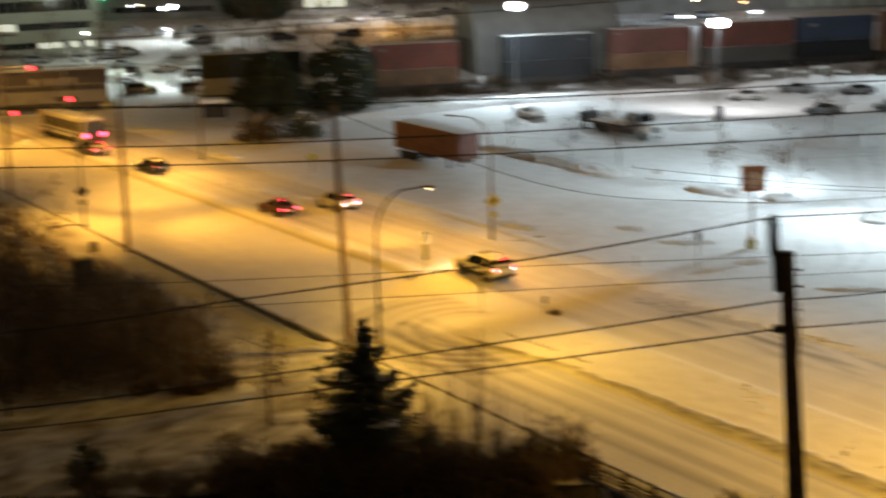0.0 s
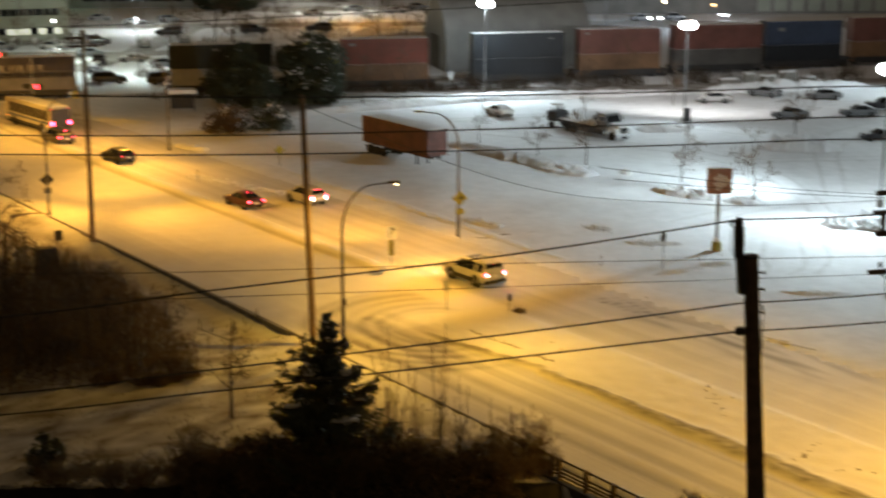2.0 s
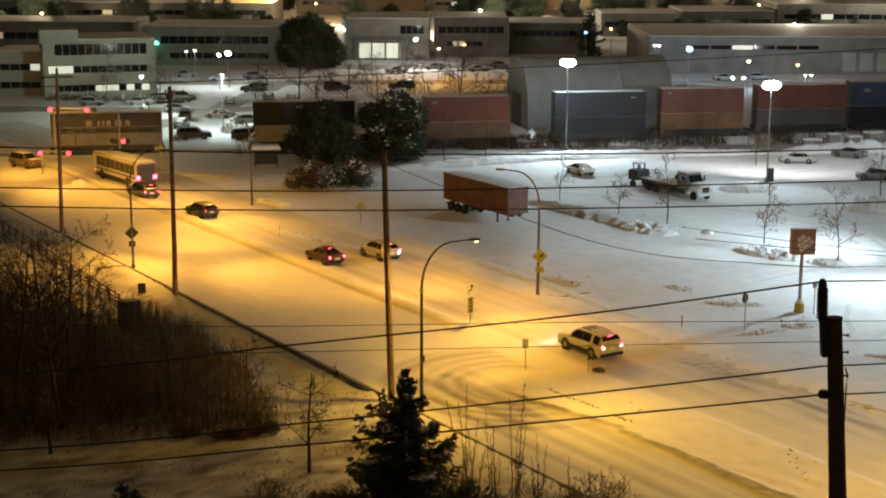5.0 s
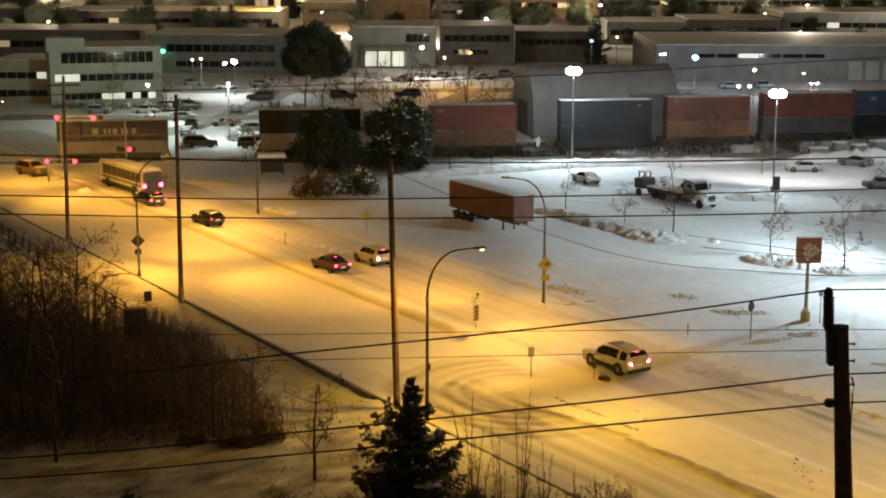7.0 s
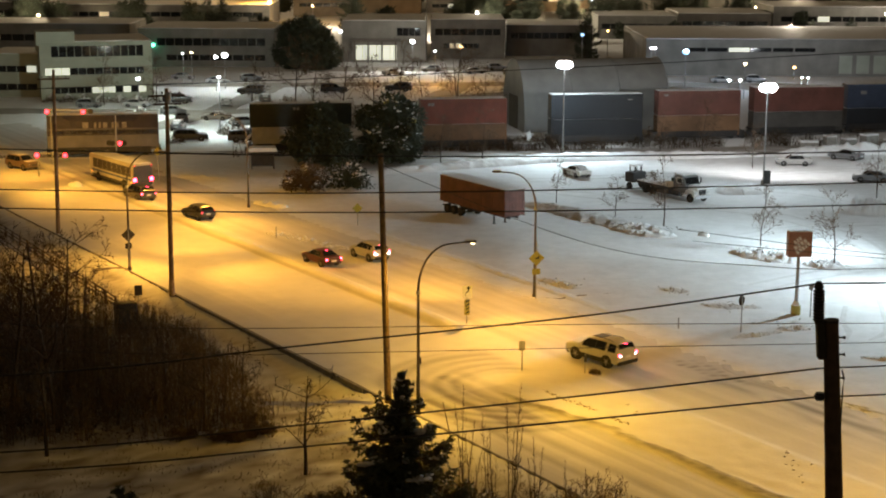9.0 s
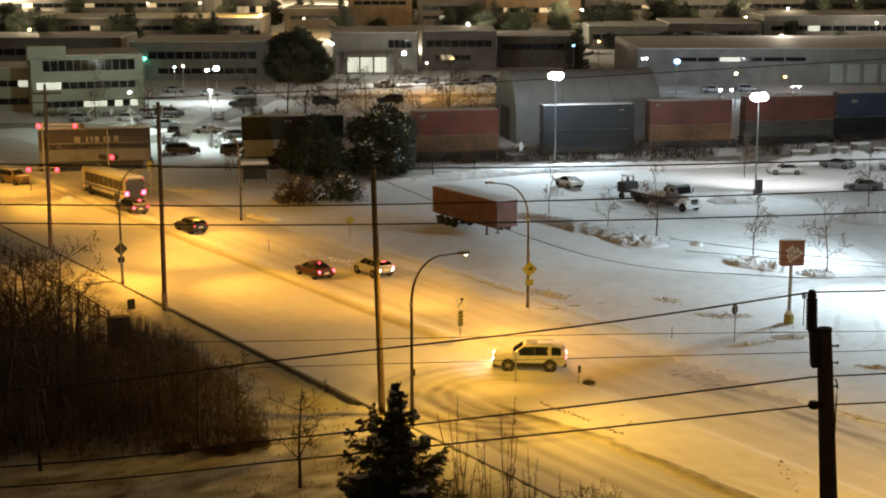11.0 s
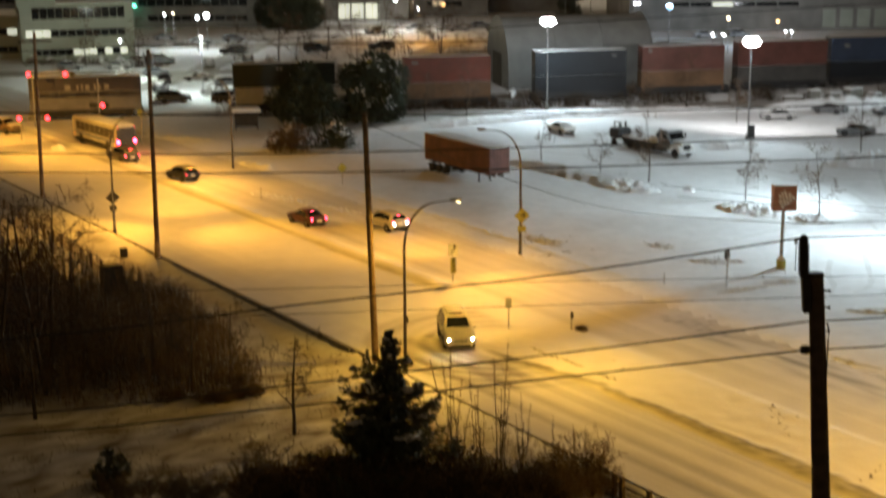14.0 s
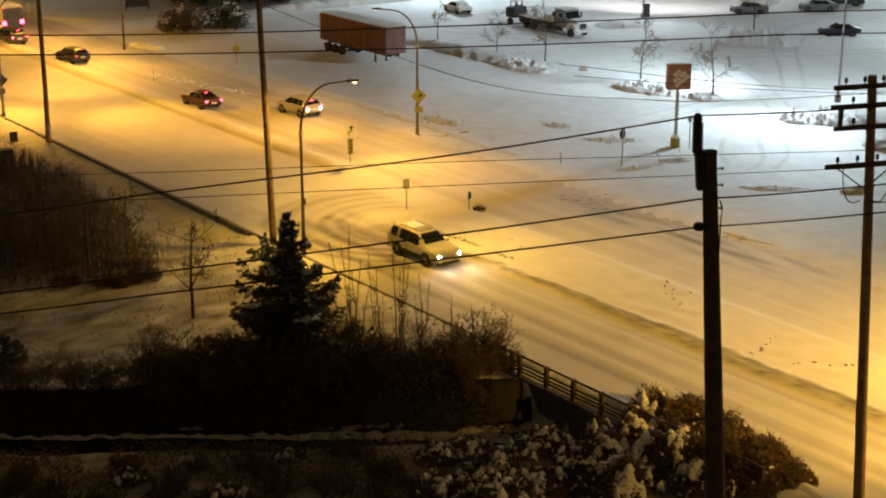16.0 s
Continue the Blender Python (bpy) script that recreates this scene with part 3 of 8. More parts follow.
# thick pole before the balcony, with its capped bracket
pa = power_pole((10.5, 36.0), 21.55, -0.97, 0.385, 0.185, DARK_POLE, "thick dark wooden pole with ribbed insulator on its top", z=-0.8, foot=0.69)
bm = BM()
rod(bm, (-1.27, 0, 22.30), (-1.31, 0, 23.22), 0.10, 0.09, 12)
post = part("post_insulator", bm, DARK_METAL, pa, "ribbed dark insulator", smooth=40)
for i in range(10):
    bm = BM()
    rod(bm, (-1.275 - 0.003 * i, 0, 22.38 + i * 0.08), (-1.275 - 0.003 * i, 0, 22.42 + i * 0.08), 0.145, 0.13, 14)
    part("shed", bm, DARK_METAL, post, smooth=40)
bm = BM()
rod(bm, (-1.31, 0, 23.2), (-1.315, 0, 23.36), 0.13, 0.06, 12)
part("clamp_cap", bm, DARK_METAL, post, smooth=40)
bm = BM()
box(bm, (-1.20, -0.04, 21.88), (0.20, 0.24, 0.92), 0, 0.03, -5)
part("bracket", bm, DARK_METAL, pa)
bm = BM()
rod(bm, (-0.97, 0, 22.35), (-0.972, 0, 22.40), 0.205, 0.19, 14)
part("pole_cap", bm, DARK_METAL, pa, smooth=40)
for z, x in ((20.46, -1.13),):
    bm = BM()
    rod(bm, (x, -0.05, z), (x + 0.45, 0.0, z), 0.035, 0.035, 6)
    rod(bm, (x - 0.02, -0.05, z - 0.09), (x - 0.02, -0.05, z + 0.09), 0.11, 0.11, 12)
    rod(bm, (x - 0.02, -0.05, z - 0.04), (x - 0.02, -0.05, z + 0.04), 0.14, 0.14, 12)
    part("side_insulator", bm, DARK_METAL, pa, smooth=40)
for z in (21.95, 21.52, 20.92):
    bm = BM()
    rod(bm, (-0.8, 0, z), (-0.60 + 0.03 * (22 - z), 0, z), 0.022, 0.022, 6)
    rod(bm, (-0.63 + 0.03 * (22 - z), 0, z), (-0.60 + 0.03 * (22 - z), 0, z), 0.045, 0.045, 8)
    part("bolt", bm, DARK_METAL, pa)
bm = BM()
tube(bm, [(-0.66, -0.1, 21.15), (-0.60, -0.14, 20.95), (-0.62, -0.14, 20.7), (-0.60, -0.12, 14.0)], 0.018, 6)
part("ground_lead", bm, WIRE, pa, smooth=60)

# pole with four crossarms; its paler wood paints in the amber lamplight
pb = power_pole((20.0, 50.0), 20.5, -1.25, 0.24, 0.15, PALE_POLE, "wooden utility pole with four crossarms, braces and hanging leads", z=-0.8)
for z, w, n in ((20.98, 2.8, 4), (20.3, 2.9, 2), (19.55, 2.6, 2), (18.2, 3.0, 4)):
    crossarm(pb, (-1.22, -0.16, z), w, 2, pins=n, tilt=-2.5)
for x0 in (-2.3, -0.4):
    bm = BM()
    box(bm, (x0, -0.16, 19.92), (0.14, 0.14, 0.75))
    part("arm_link", bm, DARK_METAL, pb)
    bm = BM()
    rod(bm, (x0, -0.2, 18.1), (-1.22, -0.1, 17.3), 0.025, 0.025, 6)
    part("brace", bm, DARK_METAL, pb)
for x0, x1 in ((-2.1, -1.4), (-0.35, -1.1), (0.1, -1.0)):
    bm = BM()
    pts = [(x0 + (x1 - x0) * (k / 8) ** 2, -0.28, 18.2 - 1.35 * math.sin(math.pi * 0.62 * k / 8)) for k in range(9)]
    tube(bm, pts, 0.02, 5)
    part("lead", bm, WIRE, pb, smooth=60)


def wire(points, r, label="black overhead cable strung between poles"):
    """A cable through points (x, y, z), eased between them."""
    pts = [Vector(p) for p in points]
    out = []
    n = 10
    for i in range(len(pts) - 1):
        p0, p1 = pts[max(i - 1, 0)], pts[i]
        p2, p3 = pts[i + 1], pts[min(i + 2, len(pts) - 1)]
        for k in range(n):
            t = k / n
            out.append(0.5 * ((2 * p1) + (p2 - p0) * t + (2 * p0 - 5 * p1 + 4 * p2 - p3) * t * t + (3 * p1 - p0 - 3 * p2 + p3) * t ** 3))
    out.append(pts[-1])
    bm = BM()
    tube(bm, out, r, 6)
    tagged(link_mesh("overhead_wire", bm, WIRE, smooth=60), label, "cable", "overhead wires")


def span(y, flat, r):
    """Cable at the distance y through (x, z) places, carried on to the line's end poles."""
    (xa, za), (xb, zb) = flat[0], flat[1]
    (xc, zc), (xd, zd) = flat[-2], flat[-1]
    pts = [(x, y, z) for x, z in flat]
    def left(x):
        return za + (zb - za) / (xb - xa) * (x - xa) + 0.004 * (x - xa) ** 2

    def right(x):
        return zd + (zd - zc) / (xd - xc) * (x - xd) + 0.002 * (x - xd) ** 2

    x0, x1 = min(-17, xa - 2), max(24, xd + 5)
    pts = [(-28, 60, left(-28)), (x0, y, left(x0))] + pts + [(x1, y, right(x1)), (36, 60, right(36))]
    wire(pts, r)


power_pole((-28, 60), 26.5, 0.0, 0.26, 0.17, WOOD_POLE, "tall wooden utility pole carrying the upper cables")
power_pole((36, 60), 28.0, 0.0, 0.26, 0.17, WOOD_POLE, "tall wooden utility pole carrying the upper cables")
span(70, [(-20.36, 23.44), (-6.77, 23.98), (6.78, 24.63), (20.25, 25.4)], 0.022)
span(50, [(-14.65, 23.65), (-4.88, 23.48), (4.9, 23.5), (14.65, 23.71)], 0.026)
span(50, [(-14.73, 22.29), (-4.91, 22.21), (4.92, 22.38), (14.71, 22.67)], 0.024)
span(50, [(-14.77, 21.66), (-4.92, 21.56), (4.93, 21.67), (14.75, 21.92)], 0.024)
span(60, [(-11.12, 14.86), (-5.99, 14.88), (6.01, 15.09), (17.99, 15.19)], 0.014)
span(60, [(-8.39, 13.76), (-6.01, 13.79), (6.03, 14.1), (18.03, 14.38)], 0.014)
wire([(-3.8, 96.5, 15.9), (7.93, 80, 14.26), (17.49, 80, 13.05), (23.81, 80, 12.96), (34, 80, 13.4)], 0.018)
wire([(12.66, 80, 15.07), (23.76, 80, 13.74), (34, 80, 13.2)], 0.016)
wire([(13.5, 80, 14.42), (23.77, 80, 13.52), (34, 80, 13.0)], 0.016)
wire([(-30, 36, 19.0), (-10.87, 36, 20.08), (-3.61, 36, 20.86), (3.6, 36, 21.68), (9.18, 36, 22.5)], 0.023)
wire([(-30, 36, 17.0), (-10.99, 36, 18.1), (-3.64, 36, 18.83), (3.64, 36, 19.65), (9.3, 36, 20.36)], 0.023)
wire([(-30, 36, 16.5), (-11.02, 36, 17.57), (-3.65, 36, 18.26), (3.65, 36, 19.02), (9.24, 36, 19.62)], 0.023)
wire([(9.18, 36, 22.5), (13.5, 36.5, 22.52), (24, 38, 22.9)], 0.02)
wire([(9.3, 36, 20.36), (13.5, 36.5, 20.45), (24, 38, 20.9)], 0.02)
wire([(9.24, 36, 19.62), (13.5, 36.5, 19.7), (24, 38, 20.1)], 0.02)


# ---- wooden rail fences ----
def rail_fence(places, label, h=1.15, rails=(0.35, 0.7, 1.05), thick=0.17):
    ob = thing("rail_fence", label, "fence")
    for i, (x, y, z) in enumerate(places):
        bm = BM()
        box(bm, (x, y, z + h / 2 - 0.2), (thick, thick, h + 0.4), ROAD_TURN, 0.02)
        part("post", bm, FENCE_WOOD, ob)
    for (x, y, z), (x2, y2, z2) in zip(places, places[1:]):
        for hz in rails:
            a, b = Vector((x, y, z + hz)), Vector((x2, y2, z2 + hz))
            bm = BM()
            d = b - a
            m = Matrix.Translation((a + b) / 2) @ d.to_track_quat("X", "Z").to_matrix().to_4x4()
            r = bmesh.ops.create_cube(bm, size=1.0)
            bmesh.ops.transform(bm, matrix=m @ Matrix.Diagonal((d.length, 0.06, 0.10, 1)), verts=bm.verts)
            part("rail", bm, FENCE_WOOD, ob)
    return ob


rail_fence([tuple(road(v, -1.85, -0.05)) for v in (28.0, 28.25, 29.7, 30.3, 32.4, 34.45, 36.5, 38.55, 40.6, 42.65, 44.7, 46.75)], "dark wooden rail fence along the headwall by the road", 1.2, (0.28, 0.47, 0.68, 1.14), 0.24)
ob = thing("wooden_bollard", "short dark wooden bollard at the road's edge", "bollard", m=pose(19.37, 59.78, -0.1, 0, 0, 20))
bm = BM()
box(bm, (0, 0, 0.45), (0.3, 0.3, 1.1), 0, 0.03)
part("post", bm, FENCE_WOOD, ob)
bm = BM()
box(bm, (0, 0, 1.03), (0.3, 0.3, 0.08), 0, 0.03)
part("snow_cap", bm, SNOW, ob)
rail_fence([(-45.9 - 10 + 19.4 * 1.5 * k / 22, 155 + 16.4 - 32.8 * 1.5 * k / 22, -0.3) for k in range(23)], "snow-dusted wooden rail fence along the path by the thicket")


# ---- vehicles ----
def paint(name, col, rough=0.35):
    return mat(name, col, rough, 0.08, 3, 0.03, 60, coat=0.2)


PAINT_WHITE = paint("white_car_paint", (0.74, 0.74, 0.73))
PAINT_SILVER = paint("silver_car_paint", (0.33, 0.33, 0.33))
PAINT_IVORY = mat("ivory_car_paint", (0.40, 0.40, 0.39), 0.5, 0.10, 2.5, 0.05, 50)
PAINT_WINE = mat("wine_car_paint", (0.045, 0.009, 0.010), 0.42, 0.08, 3, 0.03, 60)
PAINT_DARK = paint("dark_car_paint", (0.030, 0.032, 0.04))
PAINT_GREY = paint("grey_car_paint", (0.16, 0.17, 0.18))
PAINT_RED = paint("maroon_car_paint", (0.10, 0.02, 0.02))
PAINT_TAN = paint("tan_car_paint", (0.16, 0.11, 0.07))
PLATE = mat("plate", (0.6, 0.62, 0.65), 0.5, 0.05, 8, 0)

# stations: x, low z, belt z, top z, half width low, belt, top; then roof start and end, cowl, tail
SUV = dict(st=[(-2.50, .52, .90, .98, .80, .90, .82), (-2.46, .36, 1.07, 1.20, .88, .96, .86), (-2.38, .32, 1.12, 1.38, .90, .98, .80),
               (-2.16, .32, 1.13, 1.70, .92, .99, .72), (-1.80, .32, 1.12, 1.77, .92, .99, .71), (-0.6, .30, 1.10, 1.80, .92, .99, .72),
               (0.40, .30, 1.08, 1.76, .92, .99, .71), (1.18, .30, 1.06, 1.20, .92, .98, .86), (1.80, .32, 1.04, 1.16, .92, .98, .84),
               (2.22, .36, 1.00, 1.10, .90, .96, .80), (2.40, .40, .94, 1.03, .87, .93, .76), (2.48, .44, .84, .90, .83, .89, .74), (2.50, .50, .72, .76, .78, .84, .70)],
           roof=(-2.0, 0.40), cowl=1.18, back=(-2.38, -2.16), panes=[(-2.05, -1.42), (-1.36, -0.46), (-0.38, 0.78)],
           wheels=(-1.42, 1.44), wr=0.385, W=1.98, L=5.0)
SEDAN = dict(st=[(-2.30, .48, .78, .84, .72, .80, .70), (-2.24, .34, .90, .97, .82, .87, .76), (-1.75, .28, .94, 1.02, .85, .90, .74),
                 (-0.95, .26, .93, 1.38, .86, .90, .58), (-0.35, .25, .92, 1.43, .86, .90, .60), (0.25, .25, .91, 1.40, .86, .90, .59),
                 (1.05, .25, .89, .97, .86, .90, .76), (1.75, .28, .82, .88, .84, .88, .72), (2.18, .32, .70, .76, .78, .84, .66), (2.30, .42, .60, .63, .70, .76, .62)],
             roof=(-0.95, 0.25), cowl=1.05, back=(-1.75, -0.95), panes=[(-1.45, -0.36), (-0.28, 0.72)], wheels=(-1.38, 1.38), wr=0.325, W=1.80, L=4.6)
HATCH = dict(st=[(-2.10, .50, .85, .92, .74, .84, .76), (-2.05, .36, 1.00, 1.08, .84, .90, .78), (-1.70, .30, 1.04, 1.42, .87, .91, .64),
                 (-1.30, .28, 1.02, 1.52, .88, .91, .63), (-0.4, .27, 1.00, 1.56, .88, .91, .64), (0.30, .27, .98, 1.52, .88, .91, .63),
                 (1.10, .27, .95, 1.04, .88, .91, .76), (1.70, .30, .88, .95, .86, .89, .72), (2.02, .34, .75, .82, .80, .85, .66), (2.12, .44, .62, .66, .72, .78, .62)],
             roof=(-1.50, 0.30), cowl=1.10, back=(-2.05, -1.70), panes=[(-1.62, -1.05), (-0.98, -0.22), (-0.15, 0.76)], wheels=(-1.28, 1.30), wr=0.34, W=1.82, L=4.2)


def scaled(spec, k, kz):
    """The same car, longer and taller."""
    out = dict(spec)
    out["st"] = [(x * k, a * kz, b * kz, c * kz, d * k, e * k, f * k) for x, a, b, c, d, e, f in spec["st"]]
    for key in ("roof", "back", "wheels"):
        out[key] = tuple(v * k for v in spec[key])
    out["cowl"], out["wr"], out["W"], out["L"] = spec["cowl"] * k, spec["wr"] * k, spec["W"] * k, spec["L"] * k
    out["panes"] = [(a * k, b * k) for a, b in spec["panes"]]
    return out


CROSSOVER = scaled(HATCH, 1.07, 1.08)
BIG_SUV = scaled(SUV, 1.06, 1.06)
BIG_SUV.update(panes=[(-2.26, -1.62), (-1.30, -0.42), (-0.34, 0.84)], dark=[(-2.30, -1.58), (-1.36, 0.94)], wr=0.435, lamp_up=0.06, back_wide=1.08)


def station(spec, x):
    st = spec["st"]
    for a, b in zip(st, st[1:]):
        if a[0] <= x <= b[0]:
            k = (x - a[0]) / (b[0] - a[0])
            return [a[i] + (b[i] - a[i]) * k for i in range(7)]
    return list(st[0] if x < st[0][0] else st[-1])


def wheel_meshes(r, w=0.22):
    bm = BM()
    prof = [(r * 0.62, -w / 2), (r * 0.92, -w / 2), (r, -w * 0.32), (r, w * 0.32), (r * 0.92, w / 2), (r * 0.62, w / 2)]
    n = 20
    rings = [[bm.verts.new((rr * math.cos(6.2832 * k / n), y, rr * math.sin(6.2832 * k / n))) for rr, y in prof] for k in range(n)]
    for k in range(n):
        a, b = rings[k], rings[(k + 1) % n]
        for i in range(len(prof)):
            j = (i + 1) % len(prof)
            bm.faces.new((a[i], a[j], b[j], b[i]))
    bmesh.ops.recalc_face_normals(bm, faces=bm.faces)
    rim = BM()
    rod(rim, (0, -w * 0.36, 0), (0, w * 0.36, 0), r * 0.63, r * 0.63, 16)
    rod(rim, (0, -w * 0.48, 0), (0, w * 0.48, 0), r * 0.17, r * 0.17, 10)
    for k in range(5):
        a = k * 1.2566
        for sgn in (-1, 1):
            box(rim, (r * 0.36 * math.cos(a), sgn * w * 0.40, r * 0.36 * math.sin(a)), (r * 0.5, 0.03, r * 0.13), 0, 0, -math.degrees(a))
    return bm, rim


def vehicle(name, label, category, spec, paint_mat, m, tail=TAIL, head=True, extra="", snow=False, reverse=False, group=""):
    ob = thing(name, label, category, group, m)
    bm = BM()
    rings = []
    for x, zl, zb, zt, wl, wb, wt in spec["st"]:
        zm = zl + (zb - zl) * 0.45
        zs = zb + (zt - zb) * 0.93
        half = [(wl * 0.93, zl), (wb, zl + 0.10), (wb + 0.01, zm), (wb, zb), (wt + (wb - wt) * 0.07, zs), (wt * 0.88, zt), (wt * 0.45, zt + 0.018)]
        ring = [(y, z) for y, z in half] + [(-y, z) for y, z in half[::-1]]
        rings.append([bm.verts.new((x, y, z)) for y, z in ring])
    k = len(rings[0])
    for a, b in zip(rings, rings[1:]):
        for i in range(k):
            bm.faces.new((a[i], a[(i + 1) % k], b[(i + 1) % k], b[i]))
    bm.faces.new(rings[0])
    bm.faces.new(rings[-1][::-1])
    bmesh.ops.recalc_face_normals(bm, faces=bm.faces)
    part("body", bm, paint_mat, ob, smooth=38)
    L, W = spec["L"], spec["W"]
    # side windows
    for x0, x1 in spec["panes"]:
        for sgn in (-1, 1):
            bm = BM()
            cols = []
            for i in range(7):
                x = x0 + (x1 - x0) * i / 6
                _, zl, zb, zt, wl, wb, wt = station(spec, x)
                col = []
                zs = zb + (zt - zb) * 0.93
                ws = wt + (wb - wt) * 0.07
                for v in (0.10, 0.5, 0.90):
                    col.append(bm.verts.new((x, sgn * (wb + (ws - wb) * v + 0.012), zb + (zs - zb) * v)))
                cols.append(col)
            for a, b in zip(cols, cols[1:]):
                for i in range(2):
                    f = (a[i], b[i], b[i + 1], a[i + 1])
                    bm.faces.new(f if sgn < 0 else f[::-1])
            part("side_window", bm, GLASS, ob)
    # dark surround between and round the side windows
    runs = spec.get("dark") or [(spec["panes"][0][0] - 0.04, spec["panes"][-1][1] + 0.10)]
    for x0, x1, sgn in [(*run, s) for run in runs for s in (-1, 1)]:
        bm = BM()
        cols = []
        for i in range(17):
            x = x0 + (x1 - x0) * i / 16
            _, zl, zb, zt, wl, wb, wt = station(spec, x)
            zs, ws = zb + (zt - zb) * 0.93, wt + (wb - wt) * 0.07
            cols.append([bm.verts.new((x, sgn * (wb + (ws - wb) * v + 0.006), zb + (zs - zb) * v)) for v in (0.05, 0.5, 0.94)])
        for a, b in zip(cols, cols[1:]):
            for i in range(2):
                f = (a[i], b[i], b[i + 1], a[i + 1])
                bm.faces.new(f if sgn < 0 else f[::-1])
        part("window_surround", bm, BLACK_PAINT, ob, "black window surround")
    # front and rear glass
    for pname, xa, xb in (("windscreen", spec["roof"][1], spec["cowl"]), ("rear_window", spec["back"][1], spec["back"][0])):
        bm = BM()
        a, b = station(spec, xa), station(spec, xb)
        rows = []
        for v in (0.07, 0.5, 0.92):
            x = xa + (xb - xa) * v
            z = a[3] + (b[3] - a[3]) * v
            w = (a[6] + (b[6] - a[6]) * v) * (spec.get("back_wide", 1.0) if pname == "rear_window" else 1.0)
            rows.append([bm.verts.new((x + math.copysign(0.014, xb - xa), w * f, z + 0.03 - 0.016 * abs(f))) for f in (-0.88, -0.45, 0.45, 0.88)])
        for p, q in zip(rows, rows[1:]):
            for i in range(3):
                bm.faces.new((p[i], p[i + 1], q[i + 1], q[i]))
        bmesh.ops.recalc_face_normals(bm, faces=bm.faces)
        part(pname, bm, GLASS, ob)
    # wheels and arches
    r = spec["wr"]
    wheels = []
    for x in spec["wheels"]:
        for sgn in (-1, 1):
            bm = BM()
            rod(bm, (x, sgn * (W / 2 - 0.25), r), (x, sgn * (W / 2 + 0.012), r), r * 1.17, r * 1.17, 22)
            part("wheel_arch", bm, DARK, ob, "dark wheel arch", smooth=40)
            tyre, rim = wheel_meshes(r)
            wh = part("wheel", tyre, DARK, ob, "black tyre", smooth=40)
            wh.location = (x, sgn * (W / 2 - 0.075), r)
            part("rim", rim, RIM, wh, "alloy rim", smooth=30)
            wheels.append(wh)
    # bumpers, grille, lamps, plate, mirrors
    a = spec["st"]
    f, b = a[-2], a[1]
    bm = BM()
    box(bm, (L / 2 - 0.12, 0, 0.36), (0.3, W * 0.80, 0.2), 0, 0.04)
    part("front_bumper", bm, DARK, ob, "dark lower bumper")
    bm = BM()
    box(bm, (-L / 2 + 0.12, 0, 0.42), (0.28, W * 0.80, 0.22), 0, 0.04) if extra != "rails" else box(bm, (-L / 2 + 0.13, 0, 0.49), (0.34, W * 0.99, 0.30), 0, 0.06)
    part("rear_bumper", bm, DARK, ob, "dark lower bumper")
    bm = BM()
    box(bm, (L / 2 - 0.02, 0, (f[1] + f[2]) / 2 + 0.06), (0.06, W * 0.42, 0.2), 0, 0.02)
    part("grille", bm, DARK_METAL, ob, "dark grille")
    zh = f[2] - 0.06
    zt = b[2] - 0.10 + spec.get("lamp_up", 0.0)
    for sgn in (-1, 1):
        # headlight box enlarged to build some of its glare into the shape
        bm = BM()
        box(bm, (L / 2 - 0.075, sgn * (W / 2 - 0.33), zh), (0.13, 0.36, 0.24), sgn * -6, 0.05)
        part("headlight", bm, HEADLIGHT if head is True else head or PLATE, ob, "white headlight")
        bm = BM()
        box(bm, (-L / 2 + 0.07, sgn * (W / 2 - 0.18), zt), (0.16, 0.26, 0.22), sgn * 12, 0.05)
        part("tail_light", bm, tail, ob, "red tail light")
        if reverse:
            bm = BM()
            box(bm, (-L / 2 + 0.02, sgn * (W / 2 - 0.27), zt - (0.08 if extra == "rails" else 0.18)), (0.1, 0.26, 0.19) if extra != "rails" else (0.14, 0.13, 0.10), 0, 0.04)
            part("reversing_light", bm, REVERSE, ob, "white reversing light")
        bm = BM()
        box(bm, (spec["cowl"] - 0.32, sgn * (W / 2 + 0.11), a[6][2] + 0.07), (0.14, 0.24, 0.16), 0, 0.04)
        part("wing_mirror", bm, paint_mat, ob)
    bm = BM()
    box(bm, (-L / 2 - 0.015, 0, zt - 0.18), (0.03, 0.5, 0.16))
    part("plate", bm, PLATE, ob, "pale number plate")
    bm = BM()
    box(bm, (spec["back"][1] - 0.02, 0, station(spec, spec["back"][1])[3] - 0.01), (0.05, 0.34, 0.05))
    part("brake_light", bm, tail, ob, "red high brake light")
    if extra == "rails":
        for sgn in (-1, 1):
            bm = BM()
            tube(bm, [(-1.7, sgn * 0.6, 1.87), (-1.6, sgn * 0.6, 1.96), (0.1, sgn * 0.6, 1.95), (0.25, sgn * 0.6, 1.86)], 0.022, 6)
            part("roof_rail", bm, DARK_METAL, ob, smooth=50)
        for x in (-0.42, 0.42):
            for sgn in (-1, 1):
                bm = BM()
                box(bm, (x - 0.2, sgn * 1.06, 1.06), (0.2, 0.03, 0.035))
                part("door_handle", bm, paint_mat, ob)
        bm = BM()
        box(bm, (-0.15, 0, 1.925), (0.85, 0.95, 0.03), 0, 0.01)
        part("sunroof", bm, BLACK_PAINT, ob, "dark sunroof dusted with snow")
        bm = BM()
        box(bm, (-2.28, 0, 1.86), (0.34, 1.35, 0.05), 0, 0.02, 6)
        part("rear_spoiler", bm, paint_mat, ob)
        for dz in (-0.11, 0.0, 0.11):
            bm = BM()
            box(bm, (L / 2 + 0.03, 0, 0.82 + dz), (0.05, 0.95, 0.05), 0, 0.01)
            part("grille_bar", bm, RIM, ob, "chrome grille bar")
